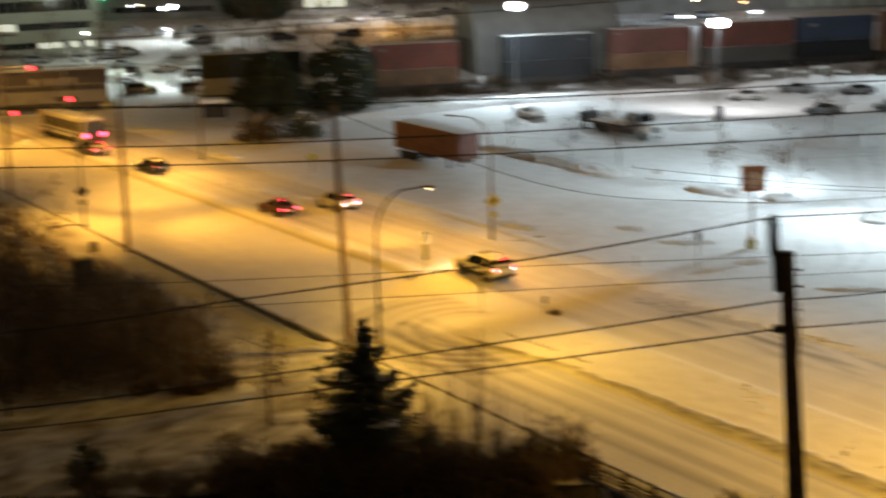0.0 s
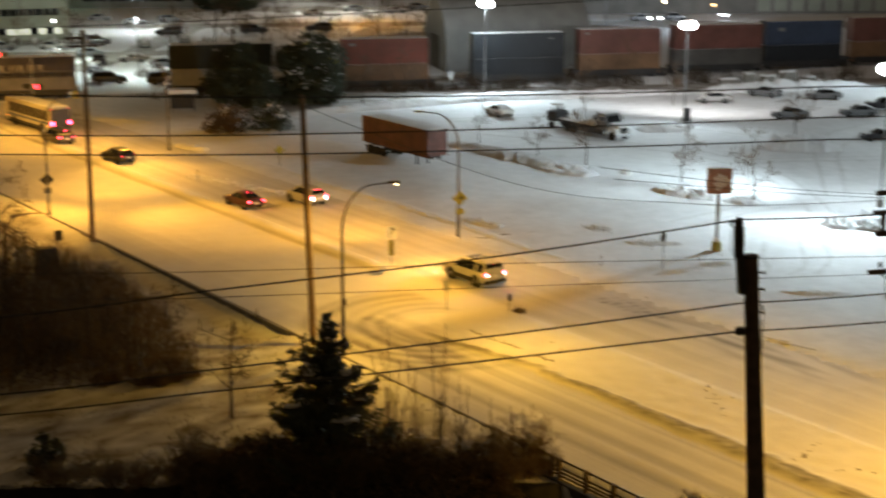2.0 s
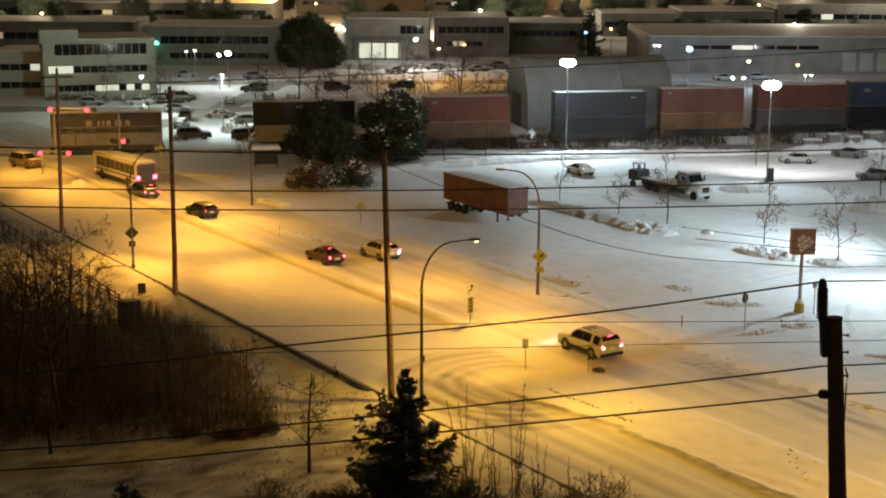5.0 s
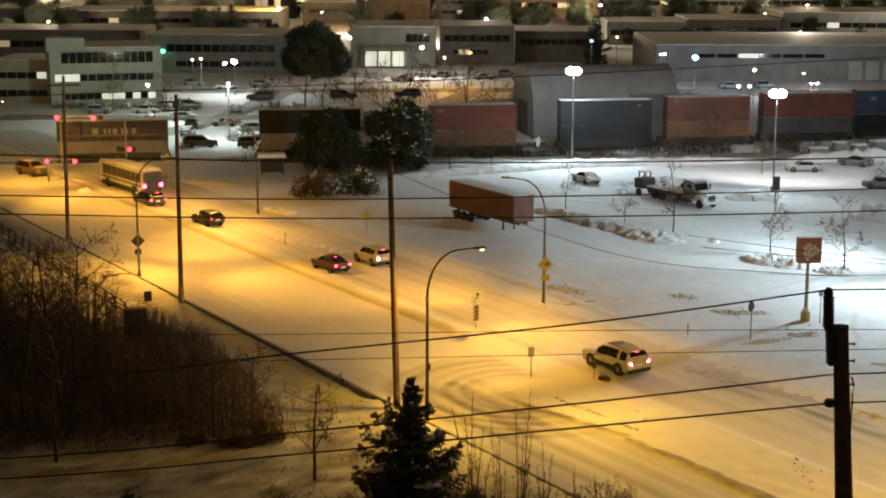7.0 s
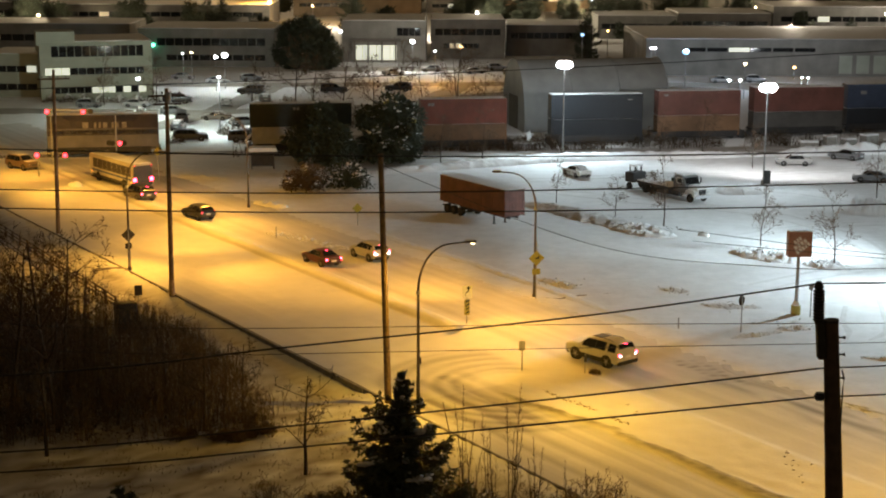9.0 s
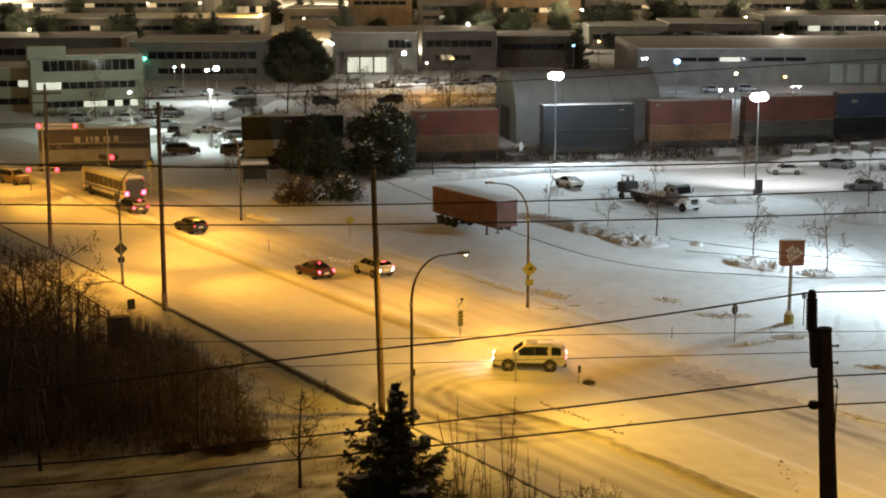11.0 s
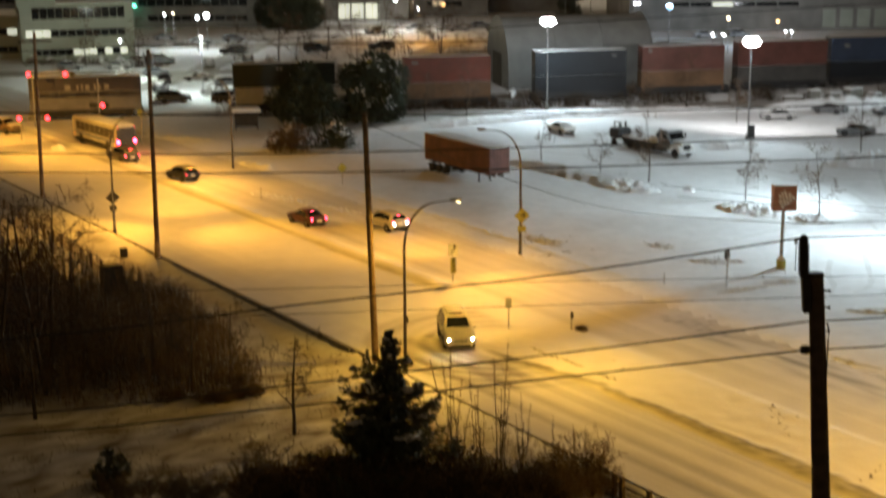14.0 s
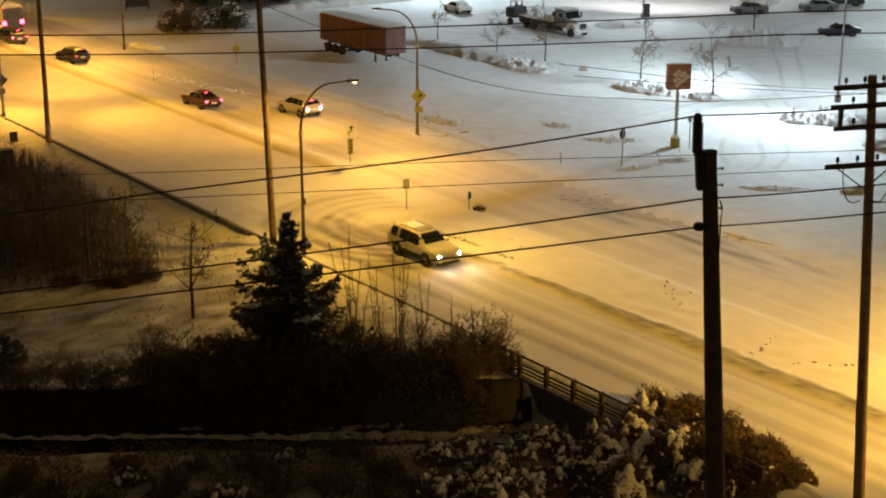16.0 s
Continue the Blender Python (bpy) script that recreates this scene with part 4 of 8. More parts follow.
        for sgn in (-1, 1):
            bm = BM()
            rod(bm, (L / 2 - 0.02, sgn * 0.72, 0.5), (L / 2 + 0.04, sgn * 0.72, 0.5), 0.09, 0.09, 10)
            part("fog_lamp", bm, PLATE, ob)
        for sgn in (-1, 1):
            bm = BM()
            box(bm, (0.0, sgn * 1.03, 0.48), (2.2, 0.10, 0.36), 0, 0.03)
            part("sill_trim", bm, DARK, ob, "dark sill trim")
    if snow:
        for pname, xa, xb, side, lift in (("roof_snow", spec["roof"][0] - 0.1, spec["roof"][1] + 0.05, 0.93, 0.05), ("bonnet_snow", spec["cowl"] + 0.1, L / 2 - 0.25, 0.95, 0.035), ("rear_snow", spec["back"][0] + 0.02, spec["back"][1], 0.85, 0.05)):
            bm = BM()
            rows = []
            for i in range(9):
                x = xa + (xb - xa) * i / 8
                st_ = station(spec, x)
                edge = 0.0 if 0 < i < 8 else -0.05
                rows.append([bm.verts.new((x, st_[6] * side * f, st_[3] + 0.012 + edge + (lift + 0.02 * nz(x * 3, f * 3, L)) * (1 - abs(f) ** 3))) for f in (-1, -0.75, -0.4, 0, 0.4, 0.75, 1)])
            for p, q in zip(rows, rows[1:]):
                for i in range(6):
                    bm.faces.new((p[i], q[i], q[i + 1], p[i + 1]))
            part(pname, bm, SNOW, ob, "snow lying on the car", smooth=60)
    return ob, wheels


def on_road(x, y, turn):
    return pose(x, y, 0.03, 0, 0, turn)


suv, suv_wheels = vehicle("suv", "white sport utility car turning across the snowy road", "car", BIG_SUV, PAINT_IVORY, on_road(6.6, 114.2, 128), extra="rails", reverse=True)
white_car, white_wheels = vehicle("crossover_car", "pale silver crossover car creeping on the snow, lights on", "car", CROSSOVER, PAINT_SILVER, on_road(-5.6, 139.9, 126), reverse=True, head=False)
vehicle("sedan_car", "dark wine-red sedan stopped on the snowy road, tail lights on", "car", SEDAN, PAINT_WINE, on_road(-11.1, 138.6, 125), head=False)
vehicle("hatchback_car", "dark hatchback waiting in the queue on the snow", "car", HATCH, PAINT_DARK, on_road(-26.0, 160.7, 130), tail=TAIL_DIM, head=HEAD_DIM)
vehicle("crossover_car", "dark crossover waiting behind the bus, brake lights on", "car", SUV, PAINT_DARK, on_road(-34.5, 172.0, 126), head=False)
vehicle("parked_car", "white car parked in the snowy lot", "car", SEDAN, PAINT_WHITE, pose(17.0, 188.9, 0.12, 0, 0, 114), head=False, tail=PLATE, snow=True)
vehicle("parked_car", "silver car parked in the snowy lot", "car", SEDAN, PAINT_SILVER, pose(46.4, 198.5, 0.12, 0, 0, 175), head=False, tail=PAINT_RED, snow=True)
vehicle("parked_car", "dark car parked in the snowy lot", "car", SEDAN, PAINT_GREY, pose(54.6, 203.7, 0.12, 0, 0, 140), head=False, tail=PAINT_RED, snow=True)
vehicle("parked_car", "dark snow-dusted car parked in the lot", "car", SEDAN, PAINT_GREY, pose(53.1, 185.6, 0.12, 0, 0, 168), head=False, tail=PAINT_RED, snow=True)
vehicle("parked_car", "dark car with a lit interior in the lot", "car", SEDAN, PAINT_DARK, pose(59.2, 169.5, 0.12, 0, 0, 172), head=False, tail=PAINT_RED, snow=True)
vehicle("parked_car", "grey snow-dusted car parked in the lot", "car", SEDAN, PAINT_GREY, pose(62.3, 187.0, 0.12, 0, 0, 170), head=False, tail=PAINT_RED, snow=True)
vehicle("parked_car", "dark estate car parked in the lot", "car", SUV, PAINT_DARK, pose(67.0, 191.0, 0.12, 0, 0, 165), head=False, tail=PAINT_RED, snow=True)
vehicle("parked_car", "grey car far in the lot", "car", SEDAN, PAINT_GREY, pose(62.0, 201.0, 0.12, 0, 0, 172), head=False, tail=PAINT_RED, snow=True)
vehicle("pickup_car", "tan snow-dusted car waiting beyond the crossing", "car", SUV, PAINT_TAN, pose(-53.6, 193.5, 0.05, 0, 0, -40), head=False, tail=PAINT_RED, snow=True)


def plain_wheel(ob, x, y, r, w=0.28):
    tyre, rim = wheel_meshes(r, w)
    wh = part("wheel", tyre, DARK, ob, smooth=40)
    wh.location = (x, y, r)
    part("rim", rim, DARK_METAL, wh)


# city bus waiting at the crossing
BUS_BODY = mat("bus_body", (0.42, 0.41, 0.38), 0.45, 0.12, 1.2, 0.05, 30)
AMBER = mat("amber_marker", (0.6, 0.3, 0.05), 0.4, 0, 5, 0, emit=(1.0, 0.35, 0.05), strength=3)
BUS_GLASS = mat("bus_glass", (0.02, 0.02, 0.022), 0.4, 0.2, 2, 0)
bus = thing("city_bus", "pale city bus waiting at the rail crossing, tail lights on", "bus", m=on_road(-38.8, 182.6, 127))
bm = BM()
box(bm, (0, 0, 1.75), (12.2, 2.55, 2.75), 0, 0.14)
part("body", bm, BUS_BODY, bus, smooth=40)
bm = BM()
box(bm, (0, 0, 0.34), (11.8, 2.4, 0.22), 0, 0.03)
part("skirt", bm, DARK, bus)
for sgn in (-1, 1):
    for i in range(8):
        bm = BM()
        box(bm, (-4.9 + i * 1.32, sgn * 1.28, 2.15), (1.22, 0.03, 1.15), 0, 0.01)
        part("side_window", bm, BUS_GLASS, bus)
    bm = BM()
    box(bm, (-0.3, sgn * 1.282, 1.25), (11.0, 0.02, 0.22))
    part("stripe", bm, mat("bus_stripe", (0.07, 0.10, 0.25), 0.5), bus, "dark blue stripe")
    for z, s2, glow in ((1.30, 0.44, TAIL), (2.95, 0.12, TAIL_DIM)):
        bm = BM()
        box(bm, (-6.14, sgn * 1.08, z), (0.06, s2, s2), 0, 0.02)
        part("tail_light", bm, glow, bus, "red tail light")
    for x in (-3.6, 3.6):
        plain_wheel(bus, x, sgn * 1.12, 0.5)
        bm = BM()
        rod(bm, (x, sgn * 1.2, 0.5), (x, sgn * 1.285, 0.5), 0.62, 0.62, 18)
        part("wheel_arch", bm, DARK, bus, smooth=40)
    for x in (-5.6, 5.4):
        bm = BM()
        box(bm, (x, sgn * 1.285, 0.95), (0.22, 0.03, 0.12), 0, 0.01)
        part("marker_lamp", bm, AMBER, bus, "amber side marker lamp")
    bm = BM()
    box(bm, (0.2, sgn * 1.285, 0.62), (9.8, 0.02, 0.30), 0, 0.01)
    part("lower_panel", bm, DARK_METAL, bus, "dark lower side panel")
bm = BM()
box(bm, (-6.11, 0, 2.1), (0.03, 1.9, 0.75), 0, 0.01)
part("rear_window", bm, BUS_GLASS, bus)
bm = BM()
box(bm, (6.11, 0, 2.0), (0.03, 2.2, 1.4), 0, 0.01)
part("windscreen", bm, GLASS, bus)
bm = BM()
box(bm, (0, 0, 3.17), (11.6, 2.3, 0.10), 0, 0.04)
part("roof_snow", bm, SNOW, bus, "thin snow on the roof")
bm = BM()
box(bm, (-6.12, 0, 1.0), (0.03, 1.7, 0.95), 0, 0.01)
part("engine_grille", bm, DARK_METAL, bus)
bm = BM()
box(bm, (-6.10, 0, 1.75), (0.03, 2.4, 2.4), 0, 0.01)
part("rear_panel", bm, DARK_METAL, bus, "dark rear panel")

# box trailer standing in the lot
RUST = mat("rust_red_trailer", (0.115, 0.045, 0.033), 0.6, 0.3, 0.8, 0.15, 14)
trailer = thing("box_trailer", "rust-red box trailer standing unhitched in the snow", "trailer", m=pose(4.35, 160.6, 0.1, 0, 0, -57))
bm = BM()
box(bm, (0, 0, 2.62), (12.2, 2.55, 2.75), 0, 0.02)
part("box", bm, RUST, trailer)
for sgn in (-1, 1):
    for i in range(30):
        bm = BM()
        box(bm, (-5.9 + i * 0.405, sgn * 1.285, 2.62), (0.17, 0.04, 2.55), 0, 0.01)
        part("wall_rib", bm, RUST, trailer)
for i in range(6):
    bm = BM()
    box(bm, (6.11, -1.05 + i * 0.42, 2.62), (0.04, 0.17, 2.5), 0, 0.01)
    part("wall_rib", bm, RUST, trailer)
for z in (1.28, 3.97):
    for sgn in (-1, 1):
        bm = BM()
        box(bm, (0, sgn * 1.28, z), (12.25, 0.09, 0.13), 0, 0.01)
        part("edge_rail", bm, RUST, trailer)
bm = BM()
box(bm, (-6.15, 0, 2.62), (0.08, 2.6, 2.8), 0, 0.01)
part("rear_door", bm, WHITE_PAINT, trailer, "pale rear door frame")
bm = BM()
box(bm, (0, 0, 4.03), (12.0, 2.4, 0.10), 0, 0.04)
part("roof_snow", bm, SNOW, trailer, "snow on the roof")
bm = BM()
for y in (-0.5, 0.5):
    box(bm, (0, y, 1.08), (12.0, 0.14, 0.3))
for i in range(12):
    box(bm, (-5.6 + i, 0, 1.12), (0.1, 2.3, 0.12))
part("chassis", bm, DARK_METAL, trailer)
for x in (-4.9, -3.6, -2.3):
    for sgn in (-1, 1):
        plain_wheel(trailer, x, sgn * 1.05, 0.5, 0.42)
for sgn in (-1, 1):
    bm = BM()
    box(bm, (3.4, sgn * 0.7, 0.6), (0.14, 0.14, 1.0))
    box(bm, (3.4, sgn * 0.7, 0.06), (0.4, 0.35, 0.06))
    part("landing_leg", bm, DARK_METAL, trailer)
bm = BM()
box(bm, (-5.9, 0, 0.7), (0.1, 2.2, 0.14))
part("rear_guard", bm, DARK_METAL, trailer)

# flatbed truck with a small loader on its tail
truck = thing("flatbed_truck", "white snow-covered flatbed truck parked in the lot", "truck", m=pose(26.95, 174.5, 0.12, 0, 0, -58))
bm = BM()
prism(bm, [(1.55, 0.95), (3.45, 0.95), (3.45, 1.85), (3.02, 2.78), (2.75, 2.92), (1.70, 2.92), (1.55, 2.7)], -1.1, 1.1)
bmesh.ops.bevel(bm, geom=list(bm.edges), offset=0.07, segments=2, affect="EDGES")
part("cab", bm, mat("grey_cab_paint", (0.16, 0.165, 0.17), 0.5, 0.2, 1.5, 0.05, 40), truck, "dark grey cab", smooth=35)
bm = BM()
box(bm, (2.25, 0, 2.95), (1.25, 2.05, 0.12), 0, 0.05)
part("roof_snow", bm, SNOW, truck, "snow on the cab roof")
bm = BM()
prism(bm, [(3.40, 0.95), (5.0, 0.95), (5.08, 1.55), (4.85, 1.72), (3.40, 1.90)], -0.72, 0.72)
bmesh.ops.bevel(bm, geom=list(bm.edges), offset=0.08, segments=2, affect="EDGES")
part("bonnet", bm, WHITE_PAINT, truck, smooth=35)
for sgn in (-1, 1):
    bm = BM()
    prism(bm, [(3.35, 1.0), (3.55, 1.38), (4.0, 1.52), (4.75, 1.45), (5.0, 1.2), (5.0, 0.8), (4.72, 0.8), (4.55, 1.08), (4.05, 1.2), (3.65, 1.05), (3.5, 0.8), (3.35, 0.8)], sgn * 0.68, sgn * 1.14)
    part("mudguard", bm, WHITE_PAINT, truck, smooth=35)
    bm = BM()
    box(bm, (2.35, sgn * 1.105, 2.33), (1.05, 0.03, 0.62), 0, 0.03)
    door = part("door", bm, WHITE_PAINT, truck)
    bm = BM()
    box(bm, (2.42, sgn * 1.125, 2.33), (0.86, 0.02, 0.52), 0, 0.02)
    part("side_window", bm, GLASS, door)
    bm = BM()
    box(bm, (3.1, sgn * 1.45, 2.25), (0.12, 0.2, 0.62), 0, 0.04)
    part("wing_mirror", bm, DARK_METAL, truck)
    bm = BM()
    box(bm, (4.99, sgn * 0.88, 1.22), (0.12, 0.30, 0.24), 0, 0.04)
    part("headlight", bm, PLATE, truck)
    bm = BM()
    rod(bm, (1.0, sgn * 1.0, 0.78), (2.5, sgn * 1.0, 0.78), 0.32, 0.32, 14)
    part("fuel_tank", bm, DARK_METAL, truck, smooth=40)
    for z in (0.55, 0.85):
        bm = BM()
        box(bm, (2.95, sgn * 1.05, z), (0.6, 0.3, 0.06))
        part("step", bm, RIM, truck)
    plain_wheel(truck, 4.15, sgn * 1.0, 0.5)
    for x in (-3.6, -2.4):
        plain_wheel(truck, x, sgn * 0.98, 0.5, 0.5)
    bm = BM()
    box(bm, (-2.0, sgn * 1.22, 1.16), (6.9, 0.06, 0.26), 0, 0.01)
    part("deck_rail", bm, DARK_METAL, truck)
    bm = BM()
    box(bm, (-0.45, sgn * 1.0, 0.72), (1.9, 0.4, 0.62), 0, 0.03)
    part("tool_box", bm, DARK_METAL, truck)
bm = BM()
box(bm, (3.24, 0, 2.33), (0.05, 1.92, 0.80), 0, 0.02, -25)
part("windscreen", bm, GLASS, truck)
for y in (-0.4, 0.45):
    bm = BM()
    rod(bm, (3.47, y, 2.0), (3.27, y + 0.3, 2.5), 0.018, 0.018, 5)
    part("wiper", bm, DARK_METAL, truck)
bm = BM()
box(bm, (5.06, 0, 1.28), (0.08, 1.05, 0.52), 0, 0.03)
part("grille", bm, DARK_METAL, truck, "dark grille")
bm = BM()
box(bm, (5.12, 0, 0.72), (0.26, 2.3, 0.34), 0, 0.06)
part("bumper", bm, PLATE, truck, "pale front bumper")
bm = BM()
rod(bm, (1.45, -1.0, 0.9), (1.45, -1.0, 3.1), 0.08, 0.08, 10)
part("exhaust_stack", bm, RIM, truck, smooth=40)
bm = BM()
box(bm, (-2.0, 0, 1.22), (6.9, 2.4, 0.14), 0, 0.02)
part("deck", bm, DARK_METAL, truck)
bm = BM()
box(bm, (1.42, 0, 2.0), (0.1, 2.3, 1.45), 0, 0.02)
part("headboard", bm, DARK_METAL, truck)
rng = random.Random(7)
verts, faces = [], []
nx_, ny_ = 40, 15
for i in range(nx_ + 1):
    for j in range(ny_ + 1):
        x, y = -5.4 + 6.7 * i / nx_, -1.16 + 2.32 * j / ny_
        pile = 0.75 * step(-2.6, 0.4, x) * step(1.2, 0.5, abs(y)) * (0.8 + 0.5 * nz(x * 1.2, y * 1.2, 4))
        rim = 0 if 0 < i < nx_ and 0 < j < ny_ else -0.12
        verts.append((x, y, 1.38 + rim + pile + 0.05 * nz(x * 2.2, y * 2.2, 6)))
faces = [(i * (ny_ + 1) + j, (i + 1) * (ny_ + 1) + j, (i + 1) * (ny_ + 1) + j + 1, i * (ny_ + 1) + j + 1) for i in range(nx_) for j in range(ny_)]
mesh_from("deck_snow", verts, faces, SNOW, truck)["label"] = "snow heaped on the deck"
bm = BM()
box(bm, (0.6, 0.25, 2.05), (1.3, 1.2, 0.55), 12, 0.12)
part("tarpaulin", bm, mat("dark_green_tarp", (0.03, 0.05, 0.035), 0.7, 0.3, 2, 0.3, 8), truck, "dark green tarpaulin bundle")
bm = BM()
for y in (-0.42, 0.42):
    box(bm, (-0.4, y, 0.95), (9.4, 0.12, 0.3))
part("chassis", bm, DARK_METAL, truck)
bm = BM()
box(bm, (2.25, 0, 2.95), (1.15, 2.0, 0.10), 0, 0.04)
part("cab_snow", bm, SNOW, truck, "snow on the cab roof")
bm = BM()
box(bm, (4.15, 0, 1.84), (1.35, 1.25, 0.08), 0, 0.03, 6)
part("bonnet_snow", bm, SNOW, truck, "snow on the bonnet")
fork = thing("forklift", "dark piggyback forklift hung on the truck's tail", "forklift", m=pose(27.1, 175.2, 0.12, 0, 0, -52) @ pose(-6.2, 0, 0))
bm = BM()
box(bm, (0, 0, 1.45), (1.5, 2.2, 1.2), 0, 0.1)
part("body", bm, DARK_METAL, fork)
for sgn in (-1, 1):
    bm = BM()
    box(bm, (0.4, sgn * 0.5, 1.9), (0.12, 0.12, 1.7))
    part("mast", bm, DARK_METAL, fork)
    bm = BM()
    box(bm, (-0.4, sgn * 0.55, 2.1), (0.08, 0.08, 1.3))
    part("cage_post", bm, DARK_METAL, fork)
    plain_wheel(fork, 0.0, sgn * 1.0, 0.42)
bm = BM()
box(bm, (0, 0, 2.8), (1.1, 1.25, 0.16), 0, 0.03)
part("cage_roof", bm, SNOW, fork, "snowy cage roof")

# ---- double-stack train held on the crossing ----
CONT = {k: mat("container_" + k, c, 0.6, 0.22, 0.5, 0.2, 9) for k, c in dict(maroon=(0.050, 0.045, 0.062), green=(0.016, 0.024, 0.02), white=(0.40, 0.40, 0.38), red=(0.20, 0.055, 0.035),
        orange=(0.20, 0.11, 0.055), blue=(0.012, 0.016, 0.022), navy=(0.035, 0.05, 0.09), brown=(0.15, 0.055, 0.042), grey=(0.085, 0.082, 0.078), pale=(0.17, 0.17, 0.18)).items()}
FADED = mat("faded_lettering", (0.24, 0.23, 0.22), 0.7, 0.3, 4, 0)
TRAIN_TURN = math.degrees(math.atan2(0.17, 1))


def train_y(x):
    return 205.0 + 0.17 * (x + 45)


def rise(x):
    """The line climbs a little along the lot."""
    return max(0.0, 0.021 * (x - 5))


def container(x, z, kind, length=12.2, h=2.9, marks=(), label=""):
    ob = thing("shipping_container", label or kind + " corrugated steel shipping container on the train", "container", "containers on the train", pose(x, train_y(x), z, 0, 0, TRAIN_TURN))
    bm = BM()
    box(bm, (0, 0, h / 2), (length - 0.1, 2.34, h - 0.1))
    part("shell", bm, CONT[kind], ob)
    n = int(length / 0.28)
    bm = BM()
    for i in range(n):
        xx = -length / 2 + 0.3 + (length - 0.6) * i / (n - 1)
        box(bm, (xx, -1.185, h / 2), (0.13, 0.04, h - 0.36))
    part("corrugation", bm, CONT[kind], ob)
    for xx in (-length / 2 + 0.06, length / 2 - 0.06):
        bm = BM()
        box(bm, (xx, -1.17, h / 2), (0.16, 0.12, h), 0, 0.01)
        part("corner_post", bm, CONT[kind], ob)
    for zz in (0.08, h - 0.08):
        bm = BM()
        box(bm, (0, -1.18, zz), (length, 0.1, 0.14), 0, 0.01)
        part("side_rail", bm, CONT[kind], ob)
    bm = BM()
    box(bm, (0, 0, h + 0.02), (length - 0.2, 2.3, 0.08), 0, 0.03)
    part("roof_snow", bm, SNOW, ob, "snow on the roof")
    for mx, mz, w, hh in marks:
        bm = BM()
        box(bm, (mx, -1.225, mz), (w, 0.02, hh))
        part("lettering_bar", bm, FADED, ob, "pale bar of lettering")
    return ob


def well_car(x, length=16):
    ob = thing("well_car", "dark steel well wagon under the stacked containers", "rail wagon", "wagons of the train", pose(x, train_y(x), 0.1 + rise(x), 0, 0, TRAIN_TURN))
    bm = BM()
    for y in (-1.35, 1.35):
        box(bm, (0, y, 0.85), (length - 2.5, 0.12, 0.9), 0, 0.02)
    for e in (-1, 1):
        box(bm, (e * (length / 2 - 1.1), 0, 1.05), (2.2, 2.4, 0.35), 0, 0.03)
    part("frame", bm, DARK_METAL, ob)
    for e in (-1, 1):
        for dx in (-0.85, 0.85):
            for y in (-0.72, 0.72):
                bm = BM()
                rod(bm, (e * (length / 2 - 1.1) + dx, y - 0.07, 0.42), (e * (length / 2 - 1.1) + dx, y + 0.07, 0.42), 0.42, 0.42, 14)
                part("wheel", bm, DARK_METAL, ob, smooth=40)


container(-45.6, 1.0, "pale", 14.6)
container(-45.6, 3.0, "maroon", 14.6, 2.75, [(-2.3, 1.35, 0.8, 0.8), (-1.0, 1.35, 0.3, 0.75), (-0.4, 1.35, 0.3, 0.75), (0.3, 1.35, 0.55, 0.75), (1.3, 1.35, 0.3, 0.75), (1.9, 1.35, 0.3, 0.75), (2.8, 1.35, 0.6, 0.75)], "dull maroon container with pale lettering bars on the train")
container(-19.4, 0.75, "white", 13.4)
container(-19.4, 3.65, "green", 13.9, 3.2, [(-0.9, 2.5, 0.35, 0.35), (-0.4, 2.5, 0.35, 0.35)])
for x, lo, hi, mk, ln in ((3.0, "orange", "red", [(-4.9, 2.75, 0.42, 0.4), (-4.4, 2.75, 0.42, 0.4)], 12.2), (21.9, "blue", "blue", [(4.8, 2.7, 0.7, 0.16)], 13.3), (36.8, "orange", "brown", [(-5.0, 2.9, 0.6, 0.3)], 12.2), (51.6, "grey", "brown", [], 13.6), (64.9, "blue", "navy", [(-3.6, 2.3, 0.9, 0.5)], 12.0), (78.6, "orange", "brown", [], 12.2), (92.5, "grey", "red", [], 12.2)):
    container(x, 0.75 + rise(x), lo, ln)
    container(x, 3.66 + rise(x), hi, ln, 3.5, mk)
for x in (-45.6, -19.4, 3.0, 21.9, 36.8, 51.6, 64.9, 78.6, 92.5):
    well_car(x, 14.0 if x > 0 else 15.0)
verts, faces = [], []
xs = list(np.arange(-75, 125, 2.0))
for x in xs:
    z = rise(x)
    for dy, dz in ((-5.5, -0.25), (-2.4, z + 0.04), (2.4, z + 0.04), (5.5, -0.25)):
        verts.append((x, train_y(x) + dy + 0.4 * nz(x * 0.2, dy), dz + 0.08 * nz(x * 0.4, dy, 3)))
faces = [(i * 4 + k, (i + 1) * 4 + k, (i + 1) * 4 + k + 1, i * 4 + k + 1) for i in range(len(xs) - 1) for k in range(3)]
tagged(mesh_from("rail_embankment", verts, faces, SNOW_GROUND), "low snowy embankment under the rails", "embankment", kind="structure")
bm = BM()
for y in (-0.72, 0.72):
    tube(bm, [(x - 10, y, 0.14 + rise(x)) for x in (-120, 5, 140)], 0.06, 4)
rail = link_mesh("rail_track", bm, DARK_METAL)
rail.matrix_basis = pose(10, train_y(10), 0.0, 0, 0, TRAIN_TURN)
tagged(rail, "steel rails under the train", "rail track", kind="structure")


